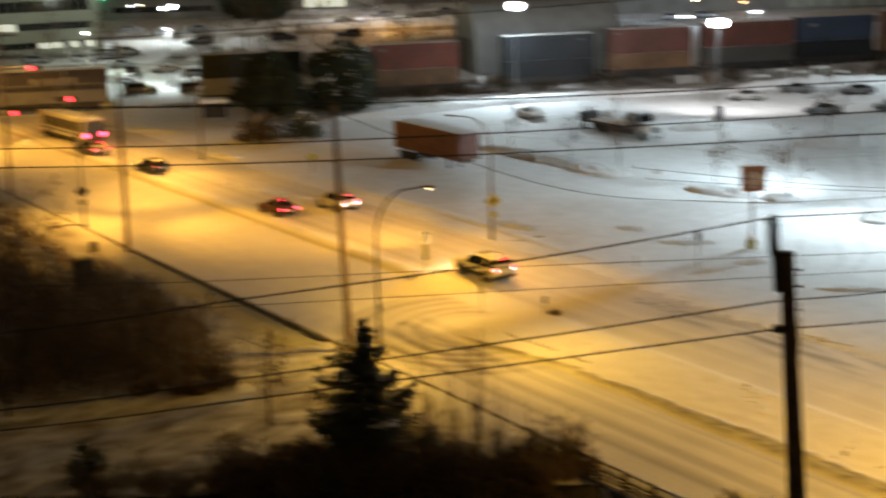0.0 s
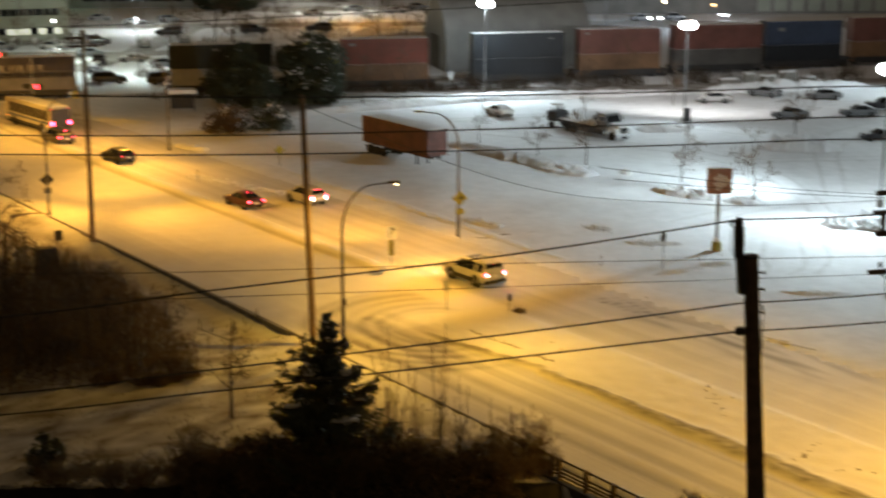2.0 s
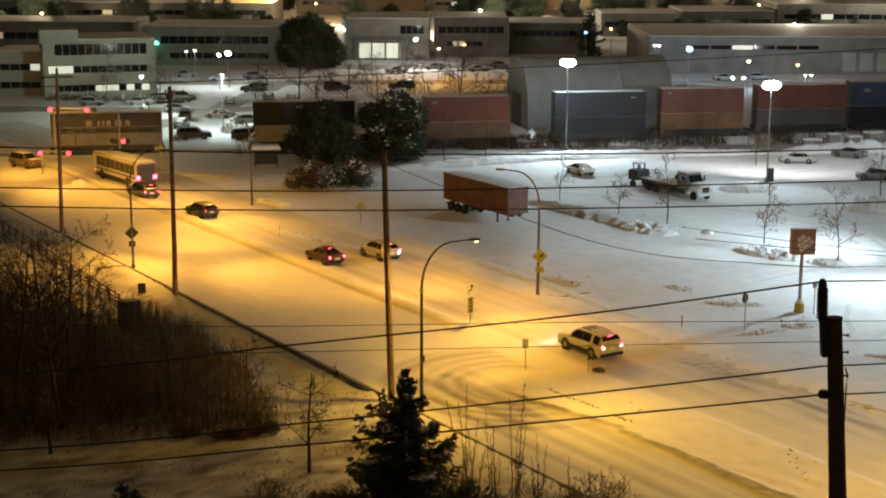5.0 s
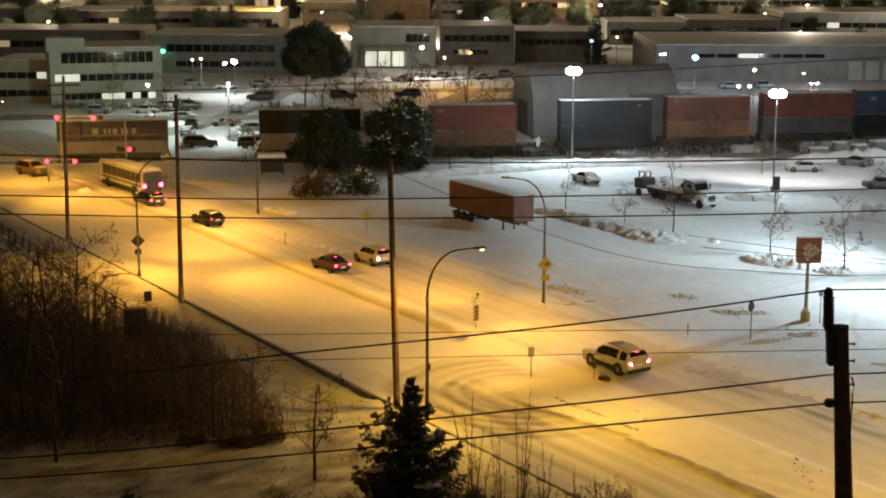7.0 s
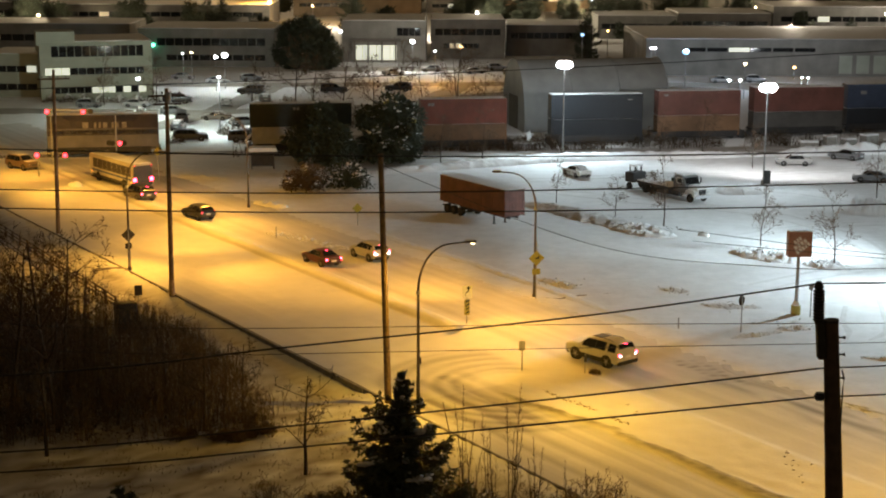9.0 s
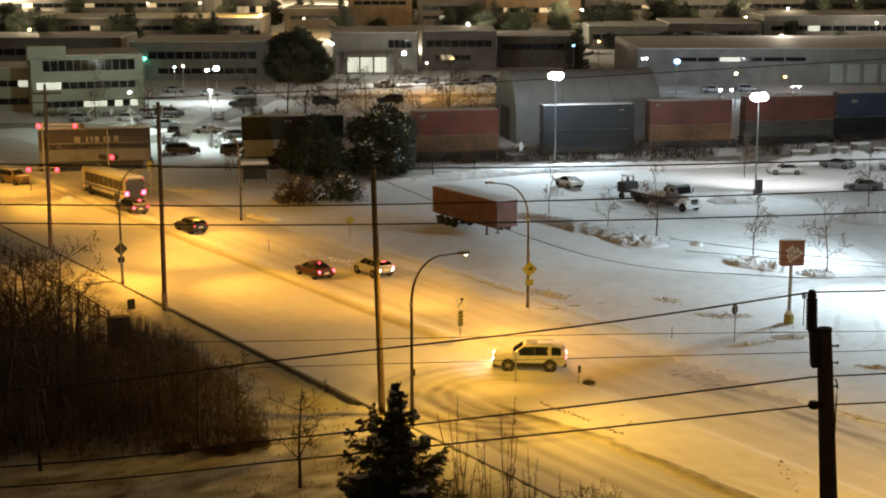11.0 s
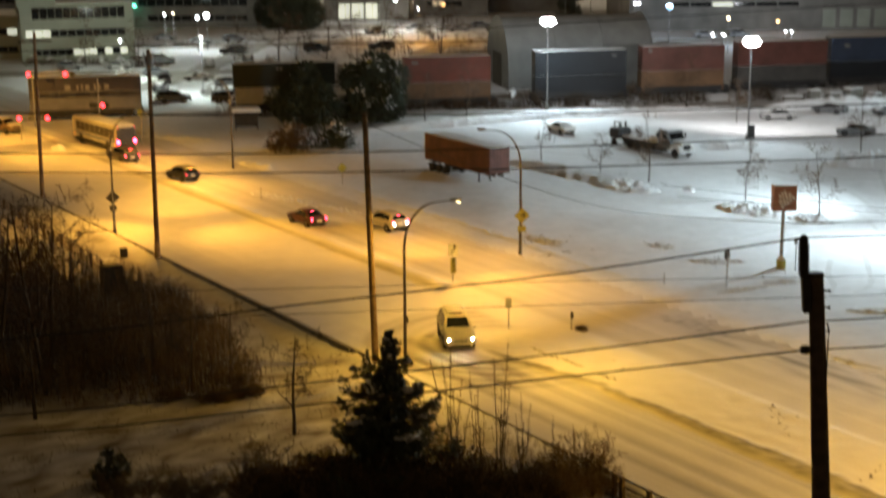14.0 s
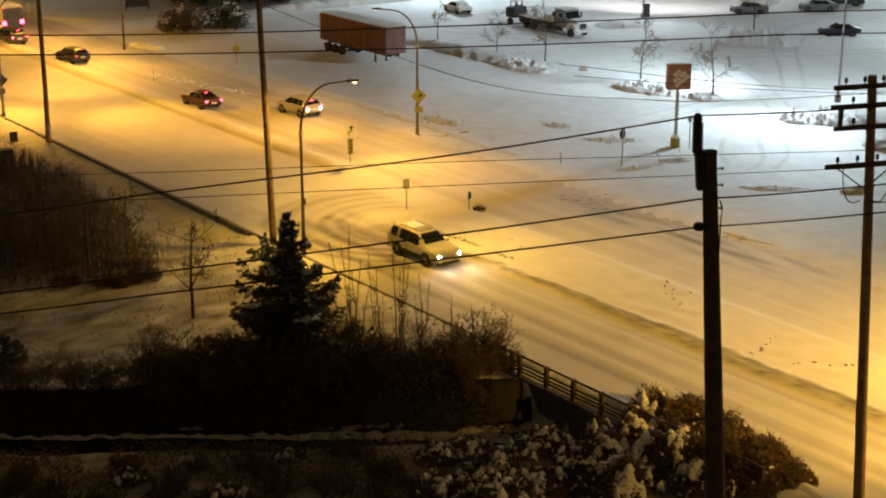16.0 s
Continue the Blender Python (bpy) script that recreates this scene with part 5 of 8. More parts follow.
def crossing_signal(x, y, lights, h, arm, label):
    ob = thing("crossing_signal", label, "rail signal", "rail crossing signals", pose(x, y, 0.1))
    bm = BM()
    rod(bm, (0, 0, -0.3), (0, 0, h), 0.09, 0.08, 8)
    if arm:
        box(bm, (arm / 2, 0, h - 0.2), (abs(arm), 0.12, 0.12))
        box(bm, (arm / 2, 0, h - 0.7), (abs(arm), 0.08, 0.08))
    part("mast", bm, STEEL, ob)
    for lx, lz, on in lights:
        bm = BM()
        rod(bm, (lx, -0.12, lz), (lx, -0.02, lz), 0.36, 0.36, 14)
        hood = part("backplate", bm, BLACK_PAINT, ob)
        bm = BM()
        rod(bm, (lx, -0.2, lz), (lx, -0.125, lz), 0.27, 0.27, 12)
        part("lens", bm, SIGNAL_RED if on else DARK_METAL, hood, "red glowing lens" if on else "")
    return ob


crossing_signal(-41.6, 194.0, [(-0.5, 3.2, False), (0.5, 3.2, True), (-0.9, 3.25, False), (1.0, 3.2, False)], 7.0, 0, "rail crossing signal mast with red light")
crossing_signal(-50.4, 196.0, [(-0.4, 7.0, True), (4.3, 7.0, True), (5.2, 7.0, False)], 7.4, 5.4, "cantilever rail crossing signal with red lights")
crossing_signal(-50.0, 187.5, [(-0.1, 2.6, True), (3.4, 2.6, True)], 3.0, 3.6, "low rail crossing signal with two red lights")


# ---- plants ----
def tube_data(verts, faces, pts, radii, n):
    """Adds a bent tube to plain vertex and face lists."""
    base = len(verts)
    for i, p in enumerate(pts):
        d = (pts[min(i + 1, len(pts) - 1)] - pts[max(i - 1, 0)]).normalized()
        side = d.cross(Vector((0.31, 0.17, 0.93)))
        if side.length < 1e-3:
            side = Vector((1, 0, 0))
        side.normalize()
        up = side.cross(d)
        for k in range(n):
            a = 6.2832 * k / n
            verts.append(p + side * (radii[i] * math.cos(a)) + up * (radii[i] * math.sin(a)))
    for i in range(len(pts) - 1):
        for k in range(n):
            a = base + i * n
            faces.append((a + k, a + (k + 1) % n, a + n + (k + 1) % n, a + n + k))


def spindle(verts, faces, p, d, length, w):
    """A four-sided leaf or needle tuft."""
    b = len(verts)
    side = d.cross(Vector((0.2, 0.35, 0.9))).normalized()
    up = side.cross(d).normalized()
    m = p + d * (length * 0.45)
    verts.extend((p, m + side * w, m + up * (w * 0.5), m - side * w, m - up * (w * 0.35), p + d * length))
    for i in range(4):
        j = (i + 1) % 4
        faces.append((b, b + 1 + j, b + 1 + i))
        faces.append((b + 5, b + 1 + i, b + 1 + j))


def limb(rng, store, p, d, length, r, level, depth, droop, fine=0.010):
    segs = 5 if level == 0 else 4 if level == 1 else 3
    pts, radii = [p.copy()], [r]
    for i in range(segs):
        d = (d + Vector((rng.uniform(-1, 1), rng.uniform(-1, 1), rng.uniform(-0.3, 0.7) - droop * level)) * (0.10 + 0.06 * level)).normalized()
        p = p + d * (length / segs)
        pts.append(p.copy())
        radii.append(max(fine, r * (1 - 0.8 * (i + 1) / segs)))
    v, f = store[0] if level == 0 else store[1]
    tube_data(v, f, pts, radii, 6 if level == 0 else 3)
    if level >= depth:
        return
    kids = (rng.randint(11, 15) + (8 if fine > 0.015 else 0), rng.randint(5, 7), rng.randint(3, 5))[level]
    for k in range(kids):
        t = rng.uniform(0.28 if level == 0 else 0.2, 0.98)
        i = min(segs - 1, int(t * segs))
        q = pts[i].lerp(pts[i + 1], t * segs - i)
        axis_d = (pts[i + 1] - pts[i]).normalized()
        a = rng.uniform(0, 6.2832)
        side = axis_d.cross(Vector((math.cos(a), math.sin(a), 0.2))).normalized()
        lift = rng.uniform(0.5, 1.0)
        nd = (axis_d * lift + side).normalized()
        limb(rng, store, q, nd, length * rng.uniform(0.30, 0.48) * (1.15 - 0.5 * t), max(fine * 1.4, radii[i] * 0.5), level + 1, depth, droop, fine)


def bare_tree(name, label, seed, h, r, depth=3, droop=0.0, twig=None, bark=None, group="", fine=0.010):
    rng = random.Random(seed)
    store = (([], []), ([], []))
    limb(rng, store, Vector((0, 0, -0.2)), Vector((0, 0, 1)), h, r, 0, depth, droop, fine)
    ob = thing(name, label, "tree", group)
    mesh_from("trunk", *store[0], bark or BARK, ob)
    tagged(mesh_from("crown", *store[1], twig or TWIG, ob), kind="stuff")
    return ob


def shrub(name, label, seed, h, stems, spread, snow=0.0, material=None, group=""):
    rng = random.Random(seed)
    store = (([], []), ([], []))
    for i in range(stems):
        a = rng.uniform(0, 6.2832)
        d = Vector((math.cos(a) * spread * rng.random(), math.sin(a) * spread * rng.random(), 1)).normalized()
        limb(rng, ((store[0][0], store[0][1]), store[1]), Vector((0.25 * math.cos(a), 0.25 * math.sin(a), -0.1)), d, h * rng.uniform(0.6, 1.0), 0.022, 1, 3, -0.02)
    ob = thing(name, label, "shrub", group)
    tagged(mesh_from("brushwood", *store[1], material or TWIG, ob), kind="stuff")
    if snow:
        verts, faces = [], []
        sv = store[1][0]
        for i in range(int(140 * snow)):
            p = sv[rng.randrange(len(sv))]
            blob(verts, faces, p + Vector((0, 0, 0.02)), rng.uniform(0.03, 0.10), rng, 0.35)
        tagged(mesh_from("snow_cover", verts, faces, SNOW, ob), kind="stuff")
    return ob


ICO = bmesh.new()
bmesh.ops.create_icosphere(ICO, subdivisions=1, radius=1.0)
ICO_V = [v.co.copy() for v in ICO.verts]
ICO_F = [tuple(v.index for v in f.verts) for f in ICO.faces]
ICO.free()


def blob(verts, faces, p, r, rng, flat=0.7):
    b = len(verts)
    for v in ICO_V:
        k = r * rng.uniform(0.7, 1.2)
        verts.append(p + Vector((v.x * k, v.y * k, v.z * k * flat)))
    faces.extend(tuple(b + i for i in f) for f in ICO_F)


def conifer(name, label, seed, h, radius, whorls, snow=0.3, group="", ragged=0.3, dense=1):
    """Spruce: uneven boughs, each a fan of twigs thick with needle tufts, some loaded with snow."""
    rng = random.Random(seed)
    tv, tf, nv, nf, sv, sf = [], [], [], [], [], []
    lean = Vector((0.035 * h, 0.0, 0))
    tube_data(tv, tf, [Vector((0, 0, -0.3)), Vector((0, 0, h * 0.5)), Vector((0, 0, h * 0.8)), lean + Vector((0, 0, h * 0.98))], [h * 0.022, h * 0.014, h * 0.006, 0.01], 7)
    size = min(1.0, 0.35 + h / 12)
    for w in range(whorls):
        k = (w + 0.8 * rng.random()) / whorls
        z = h * (0.04 + 0.92 * k)
        reach = min(radius, 0.06 + (0.58 * h * (1 - k) if dense == 1 else 0.54 * h * (1 - k) ** 1.15))
        load = min(1.0, 0.35 + reach / 2.4)
        root = lean * (max(0.0, k - 0.8) / 0.2)
        for i in range(rng.randint(5, 7)):
            a = rng.uniform(0, 6.2832)
            ln = reach * (rng.uniform(1 - ragged * 1.6, 1.0) if rng.random() < 0.75 else rng.uniform(1.0, 1.25))
            out = Vector((math.cos(a), math.sin(a), 0))
            side0 = out.cross(Vector((0, 0, 1)))
            p0 = root + Vector((0, 0, z + rng.uniform(-0.3, 0.3) * size))
            sag = rng.uniform(-0.45, 0.0) + 0.75 * k
            tip = rng.uniform(0.05, 0.35)
            pts = [p0, p0 + out * ln * 0.5 + Vector((0, 0, ln * sag * 0.6)), p0 + out * ln * 0.8 + side0 * rng.uniform(-.1, .1) * ln + Vector((0, 0, ln * sag * 0.8)), p0 + out * ln + Vector((0, 0, ln * (sag + tip)))]
            tube_data(tv, tf, pts, [0.035 * (1 - k) + 0.012, 0.02, 0.014, 0.008], 3)
            m = max(4, int(ln / (0.17 * size)))
            laden = rng.random() < snow and (dense == 1 or k > 0.3)
            for j in range(m):
                t = (j + 0.8) / m * 2.999
                q = pts[int(t)].lerp(pts[int(t) + 1], t - int(t))
                t /= 3
                fan = ln * (0.34 - 0.26 * t) * rng.uniform(0.6, 1.2) + 0.10
                for sgn in (-1, 1):
                    d = (out * rng.uniform(0.4, 1.1) + side0 * sgn * rng.uniform(0.5, 1.0) + Vector((0, 0, rng.uniform(-0.5, 0.25)))).normalized()
                    e = q + d * fan
                    for u in (0.15, 0.5, 0.8, 1.0):
                        for c in range(2 + dense):
                            dd = (d + Vector((rng.uniform(-.8, .8), rng.uniform(-.8, .8), rng.uniform(-.7, .6)))).normalized()
                            spindle(nv, nf, q.lerp(e, u), dd, rng.uniform(0.16, 0.36) * size * (1 - 0.35 * k), rng.uniform(0.03, 0.06) * size * (0.8 + 0.2 * dense))
                    if laden and t > 0.25 and rng.random() < 0.65:
                        blob(sv, sf, q.lerp(e, rng.uniform(0, 0.8)) + Vector((0, 0, 0.09 + 0.05 * dense)), rng.uniform(0.10, 0.28) * size * load, rng, 0.38)
                if laden and t > 0.2:
                    blob(sv, sf, q + Vector((0, 0, 0.08 + 0.05 * dense)), rng.uniform(0.10, 0.26) * size * load, rng, 0.38)
    for i in range(850 * (dense - 1)):
        k = rng.random() ** 1.3
        a, rr = rng.uniform(0, 6.2832), 0.6 * min(radius, 0.06 + 0.54 * h * (1 - k) ** 1.15) * math.sqrt(rng.random())
        p = lean * (max(0.0, k - 0.8) / 0.2) + Vector((rr * math.cos(a), rr * math.sin(a), h * (0.03 + 0.9 * k) - 0.25 * rr))
        spindle(nv, nf, p, Vector((math.cos(a), math.sin(a), rng.uniform(-0.7, 0.1))).normalized(), rng.uniform(0.4, 0.75) * (1 - 0.6 * k), rng.uniform(0.12, 0.2) * (1 - 0.6 * k))
    for i in range(26):
        u = rng.uniform(0.84, 0.98)
        spindle(nv, nf, lean * ((u - 0.8) / 0.2) + Vector((0, 0, h * u)), Vector((rng.uniform(-.9, .9), rng.uniform(-.9, .9), 1)).normalized(), rng.uniform(0.25, 0.5) * min(1, h / 6), 0.07)
    ob = thing(name, label, "tree", group)
    mesh_from("trunk", tv, tf, BARK, ob)
    mesh_from("crown", nv, nf, NEEDLE, ob, smooth=False)
    if sv:
        tagged(mesh_from("snow_cover", sv, sf, SNOW, ob), kind="stuff")
    return ob


def broad_tree(name, label, seed, w, h, n, tuft=0.55, snow=0.0, material=None, skirt=0.1, lobe_n=16):
    """Dense evergreen crown of many leaf tufts round a trunk with limbs."""
    rng = random.Random(seed)
    tv, tf, nv, nf, sv, sf = [], [], [], [], [], []
    tube_data(tv, tf, [Vector((0, 0, -0.3)), Vector((0.1, 0, h * 0.4)), Vector((0, 0, h * 0.85))], [h * 0.035, h * 0.025, 0.03], 7)
    lobes = []
    for i in range(lobe_n):
        a = rng.uniform(0, 6.2832)
        rr = w * 0.5 * rng.uniform(0.2, 0.78)
        c = Vector((rr * math.cos(a), rr * math.sin(a), h * rng.uniform(skirt + 0.12, 0.86) * (1.0 - 0.5 * (rr / (w * 0.5)) ** 2)))
        lobes.append((c, w * rng.uniform(0.11, 0.22)))
        tube_data(tv, tf, [Vector((0, 0, max(0.3, c.z * 0.6))), c], [0.09, 0.03], 4)
    lobes.append((Vector((0, 0, h * 0.8)), w * 0.2))
    for i in range(n):
        c, r = lobes[rng.randrange(len(lobes))]
        d = Vector((rng.gauss(0, 1), rng.gauss(0, 1), rng.gauss(0, 0.9))).normalized()
        p = c + d * r * rng.uniform(0.55, 1.0)
        if p.z < 0.15:
            continue
        spindle(nv, nf, p, (d + Vector((rng.uniform(-.6, .6), rng.uniform(-.6, .6), rng.uniform(-.7, .3)))).normalized(), tuft * rng.uniform(0.7, 1.4), tuft * 0.3)
        if snow and d.z > 0.35 and nz(p.x * 0.7, p.y * 0.7, p.z * 0.7 + seed) > 0.05 and rng.random() < snow * 2.2:
            blob(sv, sf, p + d * 0.1, rng.uniform(0.10, 0.42), rng, 0.38)
    ob = thing(name, label, "tree")
    mesh_from("trunk", tv, tf, BARK, ob)
    mesh_from("crown", nv, nf, material or LEAF_DARK, ob, smooth=False)
    if sv:
        tagged(mesh_from("snow_cover", sv, sf, SNOW, ob), kind="stuff")
    return ob


def put(ob, x, y, turn=0.0, scale=1.0, z=None):
    ob.matrix_basis = Matrix.Translation((x, y, ground_z(x, y) if z is None else z)) @ pose(0, 0, 0, 0, 0, turn) @ Matrix.Scale(scale, 4)
    return ob


def again(ob, x, y, turn=0.0, scale=1.0, z=None):
    c = copy_thing(ob, Matrix.Identity(4))
    return put(c, x, y, turn, scale, z)


# spruce by the kerb
put(conifer("spruce_tree", "dark ragged spruce with clumps of snow below the kerb", 29, 8.8, 3.4, 22, 0.24, ragged=0.52, dense=2), -2.1, 76.2, 0)
small = put(conifer("young_conifer", "small dark young conifer in the snow", 5, 2.0, 0.85, 12, 0.2, "young conifers"), -17.4, 77.8)
again(small, -16.9, 79.0, 80, 0.6)
# broad dark evergreens beside the lot
put(broad_tree("evergreen_tree", "broad dark evergreen tree by the railway", 3, 9.2, 8.0, 10000, 0.62, 0.02, skirt=-0.05, lobe_n=30), -15.6, 196.5)
put(broad_tree("evergreen_tree", "tall broad evergreen tree with snow patches by the railway", 8, 10.0, 8.9, 10000, 0.62, 0.16, skirt=-0.02, lobe_n=30), -6.9, 200.0)
put(broad_tree("evergreen_bush", "low brownish bush with snow beside the road", 14, 6.2, 2.7, 1800, 0.4, 0.06, BRAMBLE, 0.0), -16.0, 178.0)
put(broad_tree("evergreen_bush", "low dark bush with snow patches beside the lot", 15, 7.0, 2.4, 1800, 0.4, 0.10, LEAF_DARK, 0.0), -11.2, 180.5)
put(broad_tree("round_tree", "large round dark tree before the far buildings", 21, 17.5, 9.6, 12000, 0.85), -29.3, 331.0)

# bare trees of the bank
t1 = put(bare_tree("bare_tree", "tall bare many-branched tree in the thicket", 31, 12.6, 0.18, twig=RED_TWIG, fine=0.0155), -24.4, 93.0)
again(t1, -28.5, 97.0, 130, 0.9)
again(t1, -26.0, 101.0, 200, 0.85)
again(t1, -31.5, 104.0, 20, 0.8)
again(t1, -19.5, 92.5, 310, 0.42)
t2 = put(bare_tree("bare_tree", "slender bare tree on the snowy bank", 33, 6.2, 0.12, 3, twig=BARK, fine=0.012), -7.8, 84.1)
for x, y, a, k in ((-13.0, 96.5, 40, 0.75), (-16.5, 95.0, 120, 0.8), (-18.6, 99.0, 200, 0.8), (-27.5, 104.0, 300, 1.1), (-24.5, 103.0, 10, 0.7), (-33.0, 109.0, 70, 1.3), (-19.0, 109.5, 170, 0.5), (-14.9, 92.0, 290, 0.9), (-27.0, 112.5, 33, 1.0), (-24.0, 88.5, 210, 1.1), (-29.5, 91.5, 150, 1.2)):
    again(t2, x, y, a, k)
t4 = put(bare_tree("bare_tree", "bushy bare young tree in the dark thicket", 37, 4.4, 0.06, 3, group="thicket trees"), -14.0, 94.2)
rng = random.Random(12)
for i in range(62):
    t, d = rng.random(), rng.random() ** 0.8
    x, y = -11.6 - 27 * t - 12 * d * (1 - 0.3 * t), 95.0 + 38 * t - (3 + 18 * t) * d
    again(t4 if i % 3 else t2, x, y, rng.uniform(0, 360), rng.uniform(0.6, 0.95) * (1.0 if x < -27 else 0.72))


def sapling(name, label, seed, h, stems, group):
    """A clump of straight whips with short ascending twigs."""
    rng = random.Random(seed)
    ob = thing(name, label, "tree", group)
    sv, sf, tv, tf = [], [], [], []
    for i in range(stems):
        a, top = rng.uniform(0, 6.2832), h * rng.uniform(0.55, 1.0)
        foot = Vector((0.4 * rng.random() * math.cos(a), 0.4 * rng.random() * math.sin(a), -0.2))
        tip = foot + Vector((rng.gauss(0, 0.32), rng.gauss(0, 0.32), top))
        bend = Vector((rng.uniform(-.15, .15), rng.uniform(-.15, .15), 0))
        pts = [foot, foot.lerp(tip, 0.35) + bend, foot.lerp(tip, 0.7) + bend * 0.6, tip]
        tube_data(sv, sf, pts, [0.032, 0.024, 0.015, 0.007], 5)
        for k in range(int(top * 6)):
            u = rng.uniform(0.25, 0.97)
            j = min(2, int(u * 3))
            q = pts[j].lerp(pts[j + 1], u * 3 - j)
            b = rng.uniform(0, 6.2832)
            ln = rng.uniform(0.25, 0.85) * (1.15 - u)
            out = Vector((math.cos(b), math.sin(b), 0))
            tube_data(tv, tf, [q, q + out * ln * 0.45 + Vector((0, 0, ln * 0.5)), q + out * ln * 0.65 + Vector((0, 0, ln * 1.25))], [0.011, 0.009, 0.006], 3)
    mesh_from("trunk", sv, sf, BARK, ob)
    tagged(mesh_from("crown", tv, tf, RED_TWIG, ob), kind="stuff")
    return ob


t3 = put(sapling("sapling", "clump of thin bare saplings below the kerb", 35, 7.8, 5, "saplings"), 4.0, 76.4)
for x, y, a, k in ((1.6, 77.6, 60, 0.95), (2.7, 77.3, 140, 0.8), (4.9, 75.8, 200, 0.7), (1.0, 77.0, 310, 0.6), (6.8, 74.6, 90, 0.55), (7.6, 74.8, 190, 0.5)):
    again(t3, x, y, a, k)

# dense thicket of young stems, too many to count
rng = random.Random(77)
tv, tf = [], []
made = 0
while made < 6500:
    x, y = rng.uniform(-52, -7.6), rng.uniform(85.5, 140)
    fringe = not inside(x, y, EDGE)
    if fringe and (not inside(x + 0.3 - 3.2 * rng.random() ** 2, y + 0.8 * rng.random(), EDGE) or y > 101 or rng.random() < 0.6):
        continue
    if nz(x * 0.22, y * 0.22, 11) < -0.28:
        continue
    made += 1
    s, q = sq(x, y)
    h = rng.uniform(1.0, 3.4) * step(-2.0, -9.5, q) * (0.6 + 0.4 * step(-11, -16, x)) + rng.uniform(0.5, 0.9)
    if fringe:
        h *= rng.uniform(0.35, 0.8)
    p = Vector((x, y, ground_z(x, y) - 0.1))
    top = p + Vector((rng.uniform(-.4, .4), rng.uniform(-.4, .4), h))
    tube_data(tv, tf, [p, p.lerp(top, 0.55) + Vector((rng.uniform(-.12, .12), rng.uniform(-.12, .12), 0)), top], [0.026, 0.017, 0.007], 3)
    for k in range(4):
        t = rng.uniform(0.3, 0.95)
        q0 = p.lerp(top, t)
        d = Vector((rng.uniform(-1, 1), rng.uniform(-1, 1), rng.uniform(0.5, 1.5))).normalized()
        tube_data(tv, tf, [q0, q0 + d * rng.uniform(0.3, 0.9)], [0.009, 0.004], 3)
ob = mesh_from("thicket", tv, tf, STEM)
tagged(ob, "dense dark thicket of bare young stems on the bank", "thicket", kind="stuff")

UNDER = mat("dead_underbrush", (0.055, 0.036, 0.023), 0.9, 0.45, 0.7, 0, col2=(0.12, 0.08, 0.05))
# low dead leaves and twigs matting the thicket floor
tv, tf = [], []
for i in range(40000):
    x, y = rng.uniform(-50, -11), rng.uniform(86, 132)
    if not inside(x, y, EDGE):
        continue
    p = Vector((x, y, ground_z(x, y) + rng.uniform(0, 1.3) * step(-2.5, -9.0, sq(x, y)[1])))
    spindle(tv, tf, p, Vector((rng.uniform(-1, 1), rng.uniform(-1, 1), rng.uniform(-0.1, 0.8))).normalized(), rng.uniform(0.2, 0.5), 0.06)
tagged(mesh_from("underbrush", tv, tf, UNDER, smooth=False), "brown dead underbrush among the stems", "underbrush", kind="stuff")

# dead grass poking through the snow of the bank
tv, tf = [], []
rng = random.Random(91)
for i in range(5200):
    x, y = rng.uniform(-24, 9), rng.uniform(72.5, 99)
    s, q = sq(x, y)
    if q > -1.2 or nz(x * 0.45, y * 0.45, 6) < -0.05:
        continue
    p = Vector((x, y, ground_z(x, y) - 0.03))
    spindle(tv, tf, p, Vector((rng.uniform(-1, 1), rng.uniform(-1, 1), rng.uniform(0.3, 1.4))).normalized(), rng.uniform(0.12, 0.42), 0.025)
tagged(mesh_from("dead_grass", tv, tf, mat("dead_grass", (0.12, 0.085, 0.04), 0.9, 0.4, 3, 0), smooth=False), "brown dead grass poking through the snowy bank", "grass", kind="stuff")

# leaf mat over the creek's far bank, coloured as dark as the shade there
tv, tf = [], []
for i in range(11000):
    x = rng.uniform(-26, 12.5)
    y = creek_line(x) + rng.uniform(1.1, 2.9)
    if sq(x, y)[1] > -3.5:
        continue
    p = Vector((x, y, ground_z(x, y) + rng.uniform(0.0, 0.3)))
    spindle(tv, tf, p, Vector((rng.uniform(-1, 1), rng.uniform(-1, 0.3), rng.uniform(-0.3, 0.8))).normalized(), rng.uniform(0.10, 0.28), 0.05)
tagged(mesh_from("bank_cover", tv, tf, mat("shaded_leaves", (0.014, 0.012, 0.009), 0.9, 0.4, 2, 0), smooth=False), "leaves and ivy over the creek bank, darkened for its shade", "ivy", kind="stuff")

# shrubs in front of the spruce
sh = [shrub("bare_shrub", "dark reddish bare shrub above the creek bank", 41 + i, 2.7, 34, 0.95, 0.0, STEM, group="bare shrubs") for i in range(3)]
rng = random.Random(19)
spots = [(-8.6, 73.6, 1.0), (-7.0, 74.4, 1.1), (-5.4, 73.4, 1.0), (-11.3, 92.6, 0.5), (-12.2, 92.2, 0.6), (-10.6, 90.6, 0.4)]
spots += [(-9.0 + 18.2 * i / 33 + rng.uniform(-0.4, 0.4), 0.0 + 2.6 * rng.random(), rng.uniform(0.5, 1.2)) for i in range(34)]
spots += [(-16.5 + 8.0 * i / 9 + rng.uniform(-0.4, 0.4), 0.0 + 1.6 * rng.random(), rng.uniform(0.45, 0.75)) for i in range(10)]
for i, (x, y, k) in enumerate(spots):
    y = y if y > 10 else creek_line(x) + 2.5 + y
    if i < 3:
        put(sh[i], x, y, i * 70, k)
    else:
        again(sh[i % 3], x, y, i * 67, k)

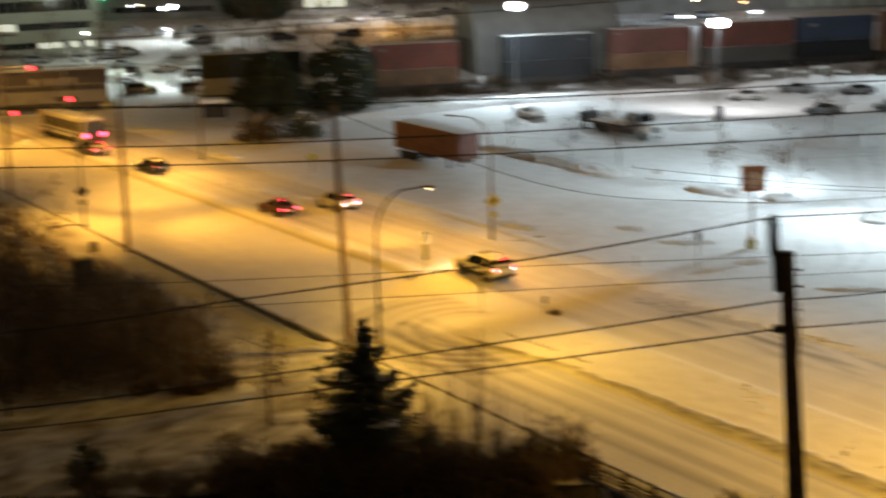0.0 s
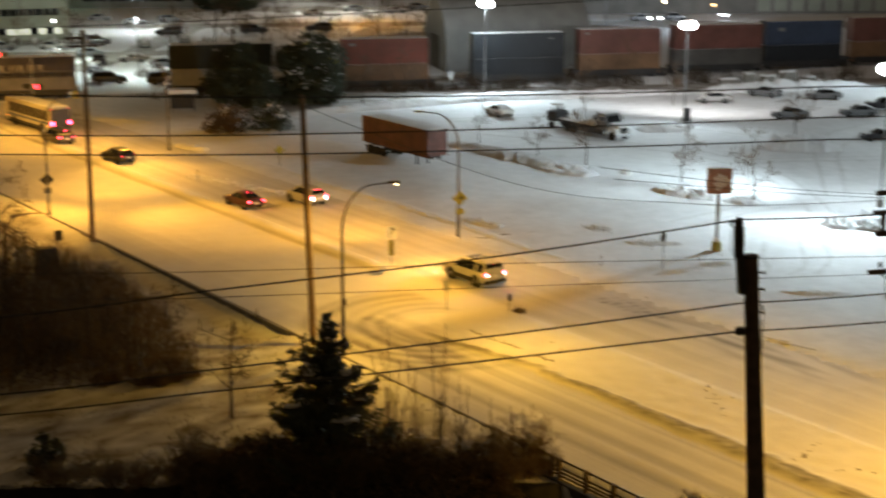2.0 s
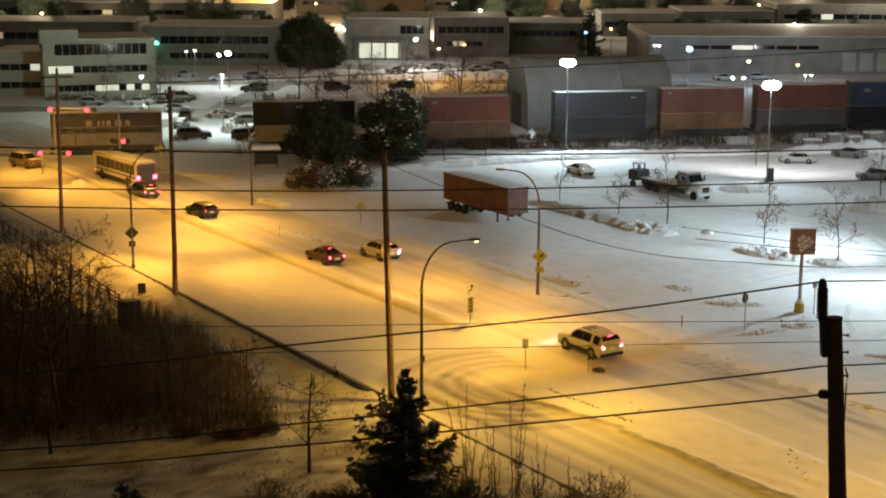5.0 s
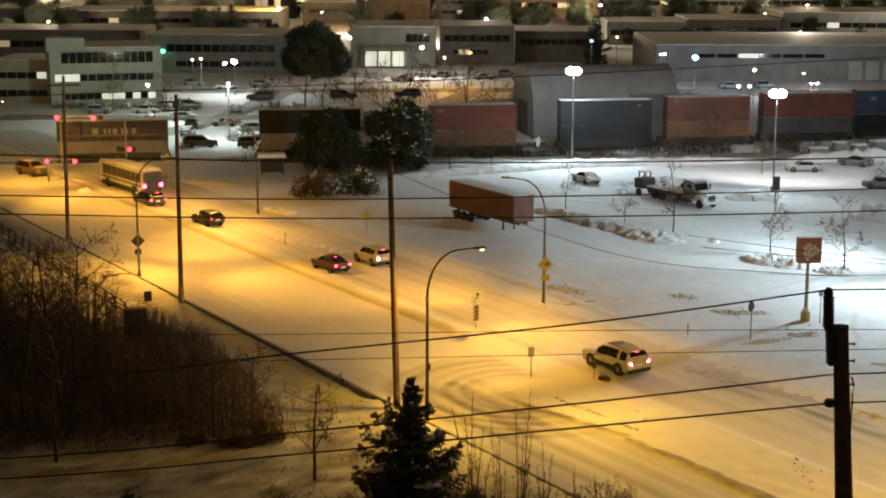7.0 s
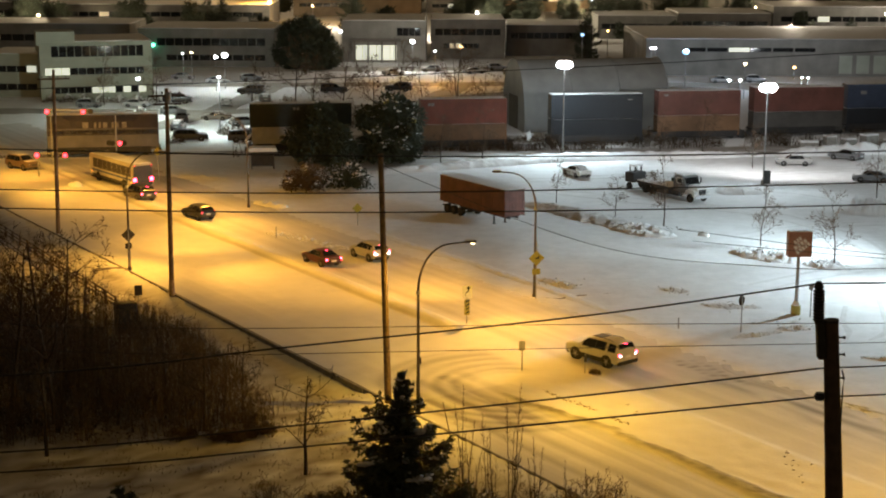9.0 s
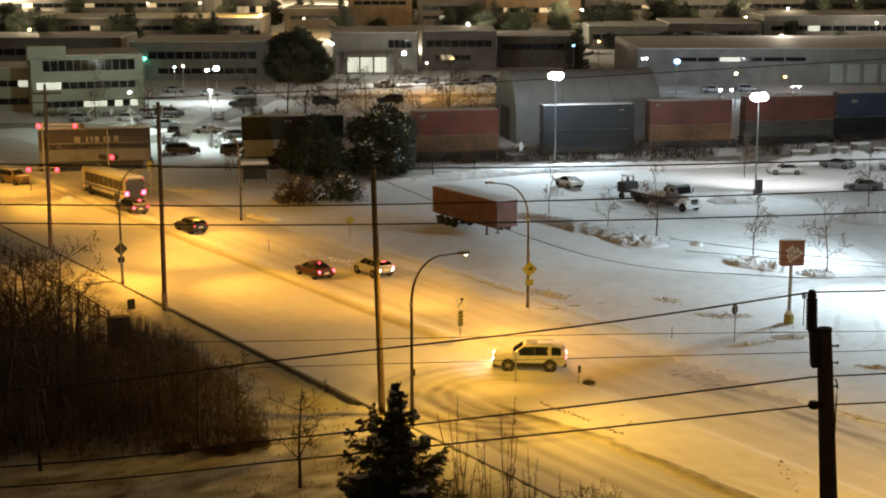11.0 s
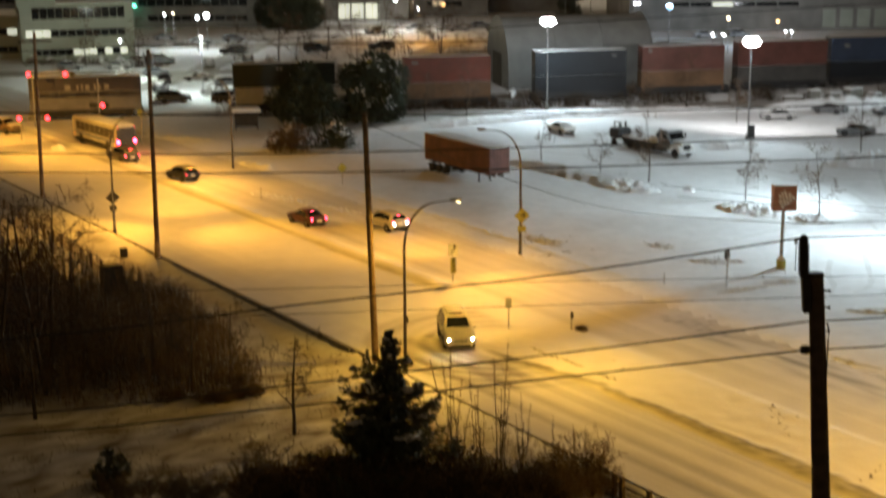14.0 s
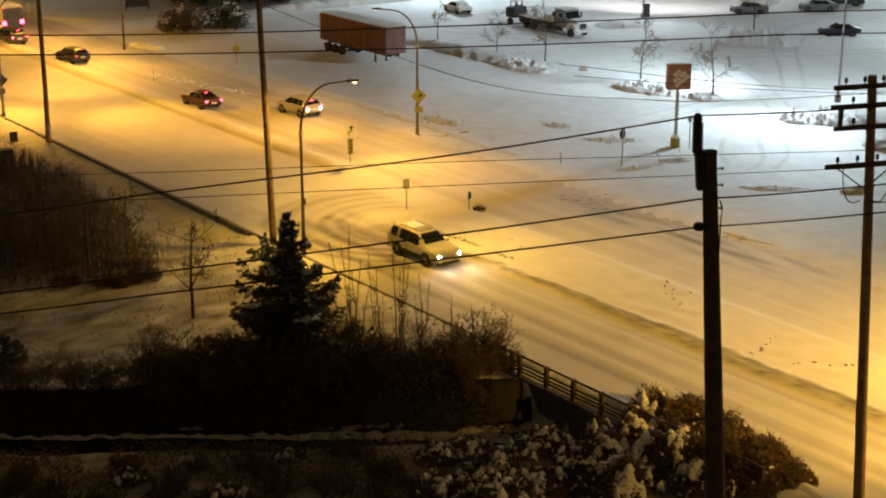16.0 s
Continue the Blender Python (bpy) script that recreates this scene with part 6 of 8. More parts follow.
# black tangle of brush round the foot of the spruce
tv, tf = [], []
rng = random.Random(23)
for i in range(12000):
    x = rng.uniform(-8.5, 8.0)
    v = rng.random()
    y = creek_line(x) + 1.9 + 4.6 * v * step(9.5, -1, x) * (1.0 if x > -5 else 0.5)
    top = (0.45 + 1.5 * step(0.0, 0.5, v)) * (0.6 + 0.9 * max(0.0, nz(x * 0.6, y * 0.6, 33) + 0.3)) * step(8.0, 5.0, x) * step(-9, -6.5, x)
    p = Vector((x, y, ground_z(x, y) + top * rng.random()))
    spindle(tv, tf, p, Vector((rng.uniform(-1, 1), rng.uniform(-1, 1), rng.uniform(-0.2, 1.0))).normalized(), rng.uniform(0.2, 0.5), 0.06)
tagged(mesh_from("dark_brush", tv, tf, mat("wet_brush", (0.105, 0.078, 0.055), 0.9, 0.5, 2, 0), smooth=False), "black wet brush round the foot of the spruce", "brush", kind="stuff")


def bramble(name, label, seed, w, h, leaves, snow, group="", thick=1.0):
    """Low mound of stems and leaves under torn mats of snow."""
    rng = random.Random(seed)
    nv, nf, sv, sf, tv, tf = [], [], [], [], [], []

    def top(x, y):
        e = min(1.0, (x * x + y * y) / (w * w * 0.25))
        return h * (1 - 0.9 * e ** 1.4) * (0.85 + 0.5 * nz(x * 0.9, y * 0.9, seed) + 0.25 * nz(x * 2.4, y * 2.4, seed + 2))

    for i in range(leaves):
        a, rr = rng.uniform(0, 6.2832), w * 0.5 * math.sqrt(rng.random())
        x, y = rr * math.cos(a), rr * math.sin(a)
        p = Vector((x, y, top(x, y) * rng.uniform(0.4, 1.15)))
        d = Vector((rng.uniform(-1, 1), rng.uniform(-1, 1), rng.uniform(-0.2, 0.9))).normalized()
        spindle(nv, nf, p, d, rng.uniform(0.10, 0.26), 0.05)
        if i % 5 == 0:
            e = p + Vector((rng.uniform(-.3, .3), rng.uniform(-.3, .3), 0.1 + 0.35 * rng.random()))
            tube_data(tv, tf, [Vector((x * 0.6, y * 0.6, -0.1)), p, e], [0.016, 0.011, 0.006], 3)
            if rng.random() < snow * 0.18:
                for u in (0.2, 0.5, 0.8):
                    blob(sv, sf, p.lerp(e, u), rng.uniform(0.03, 0.075) * thick, rng, 0.6)
    d = 0.085
    n = int(w / d)
    base, keep = len(sv), {}
    for j in range(n + 1):
        for i in range(n + 1):
            x, y = (i - n / 2) * d, (j - n / 2) * d
            x, y = x + rng.uniform(-.025, .025), y + rng.uniform(-.025, .025)
            e = (x * x + y * y) / (w * w * 0.25)
            v = 1.1 * nz(x * 0.8, y * 0.8, seed + 5) + 0.7 * nz(x * 2.4, y * 2.4, seed + 6) + 0.28 * nz(x * 6, y * 6, seed + 7) + snow - 0.45 - 0.35 * e
            lift = 0.20 * thick * step(0.0, 0.4, v) * (1 + 0.5 * nz(x * 2.2, y * 2.2, seed + 9) + 0.2 * nz(x * 6, y * 6, seed + 10))
            keep[i, j] = v > 0 and e < 1
            sv.append(Vector((x, y, top(x, y) + (lift if v > 0 else -0.05))))
    for j in range(n):
        for i in range(n):
            if keep[i, j] + keep[i + 1, j] + keep[i, j + 1] + keep[i + 1, j + 1] >= 2:
                a = base + j * (n + 1) + i
                sf.append((a, a + 1, a + n + 2, a + n + 1))
    ob = thing(name, label, "shrub", group)
    tagged(mesh_from("brushwood", tv, tf, TWIG, ob), kind="stuff")
    tagged(mesh_from("foliage", nv, nf, BRAMBLE, ob, smooth=False), kind="stuff")
    tagged(mesh_from("snow_cover", sv, sf, SNOW, ob), kind="stuff")
    return ob


br = [bramble("bramble_bush", "snow-laden bramble bush by the creek", 61 + i, 3.3, 1.35, 2600, 0.38, "bramble bushes") for i in range(2)]
br.append(bramble("bramble_bush", "brown bramble bush with little snow by the creek", 63, 3.3, 1.35, 3000, 0.08, "bramble bushes"))
wb = bramble("snowy_bush", "low bush buried in clumped snow on the creek bank", 71, 3.4, 0.6, 1300, 0.36, "bramble bushes", 1.25)
spots = [(16.6, 63.8, 1.0), (14.8, 65.4, 0.9), (19.8, 62.2, 0.9), (17.2, 66.4, 1.0), (18.6, 64.2, 1.0), (15.8, 67.6, 0.9), (17.6, 61.8, 1.0), (15.2, 62.6, 1.1), (18.9, 60.3, 0.9), (20.6, 60.2, 0.7), (16.4, 60.2, 1.0), (13.0, 63.4, 0.9)]
for i, (x, y, k) in enumerate(spots):
    z = min(ground_z(x, y), -0.2)
    (put(br[i], x, y, i * 50, k, z) if i < 3 else again(br[2 if x > 16.9 else i % 2], x, y, i * 71, k, z))
spots = [(11.8, 62.2, 1.0), (9.6, 61.4, 1.1), (7.4, 62.6, 0.9), (12.6, 60.4, 1.0), (5.0, 61.6, 1.0), (2.6, 62.2, 0.9), (0.2, 61.4, 1.0), (-2.4, 62.0, 0.9), (-4.8, 61.4, 1.0), (-7.4, 62.0, 1.0), (-10.0, 61.4, 0.9), (-12.6, 62.0, 1.0), (-15.0, 61.6, 1.0), (7.2, 60.2, 1.0), (2.2, 60.0, 1.0), (-2.8, 60.2, 1.0), (-8.2, 60.0, 1.0), (14.2, 61.2, 0.9),
         (-4.0, 64.8, 0.7), (1.5, 65.0, 0.6), (6.5, 65.2, 0.7), (-9.5, 64.9, 0.7), (10.2, 65.4, 0.8), (-14.0, 64.6, 0.7)]
rng = random.Random(83)
spots += [(-18 + 31 * i / 15 + rng.uniform(-.8, .8), rng.uniform(62.6, 65.6), rng.uniform(0.5, 0.9)) for i in range(16)]
hedge_like = put(bramble("low_evergreen", "low dark evergreen shrub dusted with snow on the bank", 79, 1.8, 0.9, 1700, 0.0, "low evergreens"), -10.9, 91.6, 0, 0.6)
brown = shrub("bare_shrub", "brown bare shrub on the snowy near bank", 47, 1.5, 40, 1.3, 0.0, BRAMBLE, group="bare shrubs")
tv, tf = [], []
rng = random.Random(59)
for i in range(22000):
    x, y = rng.uniform(-21, 8), rng.uniform(57.5, 67.5)
    if nz(x * 0.5, y * 0.5, 62) < -0.2 or rng.random() < step(0, 8, x):
        continue
    p = Vector((x, y, ground_z(x, y) + rng.random() ** 2 * (0.5 + 0.6 * nz(x * 0.7, y * 0.7, 63))))
    spindle(tv, tf, p, Vector((rng.uniform(-1, 1), rng.uniform(-1, 1), rng.uniform(0.0, 1.2))).normalized(), rng.uniform(0.12, 0.4), 0.035)
tagged(mesh_from("bank_brush", tv, tf, mat("brown_bank_brush", (0.075, 0.05, 0.032), 0.9, 0.5, 1.2, 0, col2=(0.2, 0.15, 0.1)), smooth=False), "brown dead brush matting the near bank", "brush", kind="stuff")
first = True
for i, (x, y, k) in enumerate(spots):
    if i == 0:
        put(wb, x, y, 0, k)
    elif x > 4.5:
        again(wb if i % 3 else br[i % 2], x, y, i * 83, k)
    elif first:
        put(brown, x, y, 0, k)
        first = False
    else:
        again(brown if i % 4 else wb, x, y, i * 83, k * (1.0 if i % 4 else 0.75))
for x, y, k in ((-12.7, 90.3, 0.75), (-13.4, 90.6, 0.6), (-15.7, 91.0, 0.6), (-11.9, 90.8, 0.55)):
    again(hedge_like, x, y, x * 40, k)
for x, y, k in ((-12.0, 91.2, 0.7), (-13.9, 90.2, 0.8), (-11.2, 91.2, 0.5), (-16.4, 90.4, 0.7)):
    again(brown, x, y, x * 60, k)

# young trees of the lot
ly = put(bare_tree("lot_tree", "young bare tree standing in the snowy lot", 51, 6.0, 0.07, 3, group="young lot trees", fine=0.0125), 31.0, 144.3)
for x, y, a, k in ((13.1, 169.7, 20, 0.8), (18.7, 160.5, 90, 0.72), (23.3, 156.4, 160, 1.15), (36.2, 136.9, 220, 1.12), (50.0, 172.2, 280, 1.1), (40.5, 196.0, 45, 0.9), (0.0, 199.0, 0, 1.0), (5.5, 200.0, 80, 1.1), (36.0, 208.0, 20, 1.2), (30.0, 207.0, 70, 1.0), (-20, 238, 10, 1.7), (-15.5, 242, 60, 1.9), (-11, 246, 140, 1.6), (-3, 240, 200, 1.6), (2.5, 246, 250, 1.8), (7, 238, 300, 1.5), (-31, 250, 40, 1.5), (-25, 262, 90, 1.9), (-7, 262, 20, 1.8), (-58, 262, 30, 1.3), (-49, 262, 140, 1.3), (3, 272, 70, 2.0)):
    again(ly, x, y, a, k)


# ---- heaps of ploughed snow ----
def snow_bank(path, w, h, material, label, seed, lump=0.5):
    """A lumpy ridge along a line of places."""
    rng = random.Random(seed)
    pts = [Vector((x, y, 0)) for x, y in path]
    verts, faces = [], []
    total = sum((b - a).length for a, b in zip(pts, pts[1:]))
    n = max(8, int(total / 0.22))
    m = 17
    for i in range(n + 1):
        t = i / n * total
        for a, b in zip(pts, pts[1:]):
            ln = (b - a).length
            if t <= ln + 1e-6:
                break
            t -= ln
        p = a.lerp(b, min(1.0, t / ln))
        side = (b - a).normalized().cross(Vector((0, 0, 1)))
        e = max(0.0, math.sin(math.pi * i / n)) ** 0.35
        for k in range(m):
            f = 2 * k / (m - 1) - 1
            ww = w * 0.5 * (0.35 + 0.65 * e) * (1 + 0.25 * nz(i * 0.21, f, seed))
            q = p + side * (f * ww)
            zz = h * e * max(0.0, 1 - f * f) ** 0.8 * (1 + lump * nz(q.x * 0.9, q.y * 0.9, seed)) + lump * h * (0.75 * nz(q.x * 2.3, q.y * 2.3, seed + 3) + 0.4 * nz(q.x * 5.1, q.y * 5.1, seed + 5)) * (1 - f * f) * e
            verts.append((q.x, q.y, 0.05 + max(0.0, zz) - (0.12 if k in (0, m - 1) else 0)))
    faces = [(i * m + k, i * m + k + 1, (i + 1) * m + k + 1, (i + 1) * m + k) for i in range(n) for k in range(m - 1)]
    ob = mesh_from("snow_bank", verts, faces, material)
    tagged(ob, label, "snow bank")
    return ob


snow_bank([(9.5, 170), (13.2, 165), (16.8, 160), (20.2, 155), (23.6, 150.4)], 4.4, 0.62, SNOW_DIRTY, "long dirty ploughed snow bank beside the lot", 3)
snow_bank([(26.2, 152.2), (27.2, 151.0)], 1.0, 0.6, SNOW_DIRTY, "small lump of dirty snow", 4)
snow_bank([(32.5, 176.6), (35, 177.4), (39, 178)], 4.2, 1.1, SNOW, "smooth ploughed snow pile in the lot", 10, 0.3)
snow_bank([(-9, 190), (0, 194), (14, 201), (30, 204.5), (46, 207)], 3.6, 1.0, SNOW, "long snow bank along the lot's back edge", 14, 0.3)
snow_bank([(46, 207), (58, 209.5), (72, 212)], 3.4, 1.3, SNOW, "long snow bank along the lot's back edge", 15, 0.35)
snow_bank([(-21.0, 169.5), (-17, 166)], 1.6, 0.5, SNOW, "ploughed snow heap at the kerb", 16, 0.8)
snow_bank([(-44.6, 181.2), (-43.0, 179.8)], 1.2, 0.45, SNOW, "ploughed snow heap on the median", 17, 0.8)
snow_bank([(-36, 190), (-30, 186.5), (-24, 183.5)], 2.4, 0.28, SNOW, "ploughed snow bank by the railway verge", 18, 0.8)

def snow_heap(x, y, rx, ry, turn, h, n, seed, label, material=None, lump=(0.05, 0.2)):
    """A rough mound with broken clods on it."""
    rng = random.Random(seed)
    verts, faces = [], []
    c, s = math.cos(radians(turn)), math.sin(radians(turn))

    def top(u, v):
        e = (u / rx) ** 2 + (v / ry) ** 2 + 0.35 * nz(u * 0.9, v * 0.9, seed)
        body = max(0.0, 1 - e)
        return h * body ** 0.7 * (0.8 + 0.7 * nz(u * 1.3, v * 1.3, seed + 1) + 0.6 * nz(u * 3.1, v * 3.1, seed + 2)) - 0.08 * step(0.2, 0.0, body)

    d = max(0.11, ry / 11)
    nu, nv_ = int(2.4 * rx / d), int(2.4 * ry / d)
    for j in range(nv_ + 1):
        for i in range(nu + 1):
            u, v = (i - nu / 2) * d + rng.uniform(-.3, .3) * d, (j - nv_ / 2) * d + rng.uniform(-.3, .3) * d
            verts.append(Vector((x + u * c - v * s, y + u * s + v * c, 0.10 + top(u, v))))
    faces = [(j * (nu + 1) + i, j * (nu + 1) + i + 1, (j + 1) * (nu + 1) + i + 1, (j + 1) * (nu + 1) + i) for j in range(nv_) for i in range(nu)]
    for i in range(n):
        a, r = rng.uniform(0, 6.2832), math.sqrt(rng.random())
        u, v = r * rx * math.cos(a), r * ry * math.sin(a)
        blob(verts, faces, Vector((x + u * c - v * s, y + u * s + v * c, 0.10 + max(0.0, top(u, v)))), rng.uniform(*lump) * (1.2 - 0.6 * r), rng, 0.6)
    tagged(mesh_from("snow_heap", verts, faces, material or CHURNED, smooth=True), label, "snow heap", "heaps of thrown snow", "stuff")


snow_heap(20.2, 128.0, 1.5, 0.8, -30, 0.2, 128, 201, "lumpy snow heap with brown earth by the sidewalk", lump=(0.03, 0.12))
snow_heap(23.4, 122.3, 2.3, 1.0, -15, 0.2, 240, 202, "lumpy snow heap with dead plants and earth", lump=(0.03, 0.12))
snow_heap(25.6, 122.2, 1.1, 0.8, -15, 0.2, 112, 214, "small churned snow heap with dead plants", lump=(0.03, 0.12))
snow_heap(28.0, 115.4, 1.9, 1.0, 15, 0.2, 208, 203, "churned lumpy snow at the lot entrance", lump=(0.03, 0.12))
snow_heap(24.4, 113.4, 2.6, 0.6, 25, 0.2, 96, 215, "low churned ridge of snow at the lot entrance", lump=(0.03, 0.12))
snow_heap(31.2, 141.2, 4.2, 2.0, -42, 0.85, 260, 204, "lumpy dirty snow on the planting island")
snow_heap(35.6, 137.4, 2.4, 1.3, -42, 0.7, 140, 205, "lumpy dirty snow on the planting island")
snow_heap(48.2, 164.4, 4.6, 1.8, -8, 1.8, 160, 206, "tall lumpy snow pile in the lot", SNOW)
snow_heap(13.4, 164.6, 4.8, 1.5, -54, 0.55, 240, 207, "snow lumps on the ploughed bank")
snow_heap(20.4, 154.0, 4.8, 2.1, -53, 0.75, 300, 208, "dirty snow lumps on the ploughed bank")
snow_heap(44.0, 127.6, 4.6, 1.8, -12, 1.1, 160, 209, "lumpy snow piled round a lot island", SNOW)
snow_heap(46.5, 117.2, 3.2, 1.3, -40, 1.0, 110, 210, "tall lumpy snow pile at the lot's edge", SNOW)
snow_heap(33.2, 106.8, 3.0, 0.8, -8, 0.2, 70, 211, "churned snow at the driveway edge")
snow_heap(39.0, 105.6, 1.3, 0.7, 10, 0.35, 40, 216, "small dirty snow heap at the driveway edge")
snow_heap(10.4, 130.2, 2.8, 1.0, -50, 0.25, 60, 212, "lumpy brown-tinted snow by the warning sign")
# smooth windrow thrown up behind the sidewalk
snow_bank([tuple(road(v, 27.6 + 0.4 * math.sin(v * 0.2)))[:2] for v in (-58, -48, -38, -28, -18, -8, 0, 3.5)], 1.9, 0.20, SNOW, "long smooth windrow of ploughed snow beyond the road", 29, 0.35)

# churned lumps on the roadway and footprints on the island
rng = random.Random(5)
verts, faces = [], []
for i in range(150):
    t = rng.random()
    p = Vector((-17.5 + 11.0 * t + rng.gauss(0, 0.45), 153.0 - 10.5 * t + rng.gauss(0, 0.45), 0.06))
    blob(verts, faces, p, rng.uniform(0.06, 0.17), rng, 0.6)
tagged(mesh_from("snow_lumps", verts, faces, SNOW), "white churned snow lumps on the road", "snow", kind="stuff")
HOLE = mat("trodden_snow", (0.27, 0.245, 0.21), 0.9, 0.4, 4, 0.3, 20)
verts, faces = [], []
for sa, qa, sb, qb, n in ((24.4, 14.9, 29.6, 11.2, 9), (27.0, 14.2, 26.2, 12.6, 3), (36.1, 9.8, 34.9, 13.1, 8), (38.2, 10.5, 40.6, 13.3, 6), (12.5, 12.4, 15.0, 11.6, 4)):
    for k in range(n):
        u = (k + rng.uniform(-0.35, 0.35)) / n
        p = road(sa + (sb - sa) * u + rng.uniform(-0.25, 0.25), qa + (qb - qa) * u + rng.uniform(-0.2, 0.2), 0.0)
        z = road_shape(*sq(p.x, p.y))[0]
        blob(verts, faces, Vector((p.x, p.y, z + 0.005)), rng.uniform(0.06, 0.17), rng, 0.12)
tagged(mesh_from("footprints", verts, faces, HOLE), "dark footprints across the snowy island", "footprints", kind="stuff")
q = road(6.4, 15.1)
put(bramble("dead_shrub", "small dark dead shrub in the snow beside the marker post", 77, 1.15, 0.5, 380, 0.36), q.x - 0.25, q.y + 0.7, 0, 0.8)
weeds = [(6.9, 99.0), (7.8, 97.4), (9.0, 96.1), (10.1, 94.4), (11.1, 92.8), (11.9, 91.7)]
rng = random.Random(27)
verts, faces = [], []
for (xa, ya), (xb, yb) in zip(weeds, weeds[1:]):
    for k in range(26):
        u = rng.random()
        x, y = xa + (xb - xa) * u + rng.gauss(0, 0.10), ya + (yb - ya) * u + rng.gauss(0, 0.10)
        if nz(x * 0.7, y * 0.7, 5) < -0.12:
            continue
        z = road_shape(*sq(x, y))[0]
        blob(verts, faces, Vector((x, y, z + 0.01)), rng.uniform(0.03, 0.085), rng, 0.7)
tagged(mesh_from("weeds", verts, faces, HOLE), "broken line of dead weeds poking out of the snow", "weeds", kind="stuff")
snow_bank([(8.5, 125.4), (10.2, 124.7), (11.2, 125.8), (13.2, 126.2), (16.5, 127.6)], 0.30, 0.12, HOLE, "thin broken dark ridge in the snow from the lamp's foot", 24, 0.9)
snow_bank([(-31.5, 135.2), (-30.2, 136.2), (-28.5, 135.8)], 0.30, 0.12, HOLE, "thin broken dark ridge in the snow by the sign", 25, 0.9)

# dead plants standing in the heaps by the sidewalk and on the island
tv, tf = [], []
rng = random.Random(17)
for cx, cy, n, r in ((20.2, 127.0, 22, 1.0), (23.4, 121.8, 30, 1.5), (32.5, 142.2, 60, 2.6), (36.0, 139.4, 30, 1.5), (17.0, 160.0, 50, 2.5), (22.5, 154.2, 50, 2.0), (10.5, 130.0, 20, 1.8), (27.0, 116.2, 14, 2.0), (-14.5, 176.5, 60, 2.5)):
    for i in range(n):
        p = Vector((cx + rng.gauss(0, r * 0.5), cy + rng.gauss(0, r * 0.5), 0.12 + rng.random() * 0.25))
        spindle(tv, tf, p, Vector((rng.uniform(-1, 1), rng.uniform(-1, 1), rng.uniform(0.0, 0.5))).normalized(), rng.uniform(0.2, 0.5), 0.05)
tagged(mesh_from("dead_plants", tv, tf, mat("dead_plants", (0.09, 0.065, 0.04), 0.9, 0.4, 3, 0), smooth=False), "brown dead plants sticking out of the snow", "plants", kind="stuff")

# tyre tracks curving from the road into the lot
def surface_z(x, y):
    s, q = sq(x, y)
    return road_shape(s, q)[0] if 0 < q < ROAD_W + 0.9 else ground_z(x, y)


TRACK = snow_mat("churned_track_snow", (0.50, 0.49, 0.48), (0.24, 0.22, 0.20), scale=1.2, amount=0.6)


def tyre_track(path, width, seed, material=None):
    """A pressed rut with raised edges along a smooth line of places."""
    pts = [Vector((x, y, 0)) for x, y in path]
    line = []
    for i in range(len(pts) - 1):
        p0, p1, p2, p3 = pts[max(i - 1, 0)], pts[i], pts[i + 1], pts[min(i + 2, len(pts) - 1)]
        n = max(4, int((p2 - p1).length / 0.25))
        for k in range(n):
            t = k / n
            line.append(0.5 * (2 * p1 + (p2 - p0) * t + (2 * p0 - 5 * p1 + 4 * p2 - p3) * t * t + (3 * p1 - p0 - 3 * p2 + p3) * t ** 3))
    verts, faces = [], []
    for i, p in enumerate(line):
        d = (line[min(i + 1, len(line) - 1)] - line[max(i - 1, 0)]).normalized()
        side = d.cross(Vector((0, 0, 1)))
        w = width * (0.75 + 0.6 * nz(i * 0.12, seed))
        for k, up in ((-1.0, -0.02), (-0.7, 0.022), (-0.4, 0.014), (0.4, 0.014), (0.7, 0.022), (1.0, -0.02)):
            q = p + side * (w * 0.5 * k)
            verts.append((q.x, q.y, surface_z(q.x, q.y) + up + 0.02 * nz(q.x * 3, q.y * 3, seed)))
    faces = [(i * 6 + k, i * 6 + k + 1, (i + 1) * 6 + k + 1, (i + 1) * 6 + k) for i in range(len(line) - 1) for k in range(5)]
    tagged(mesh_from("tyre_track", verts, faces, material or TRACK), "grey pressed tyre track curving through the snow", "tyre track", "tyre tracks into the lot", "stuff")


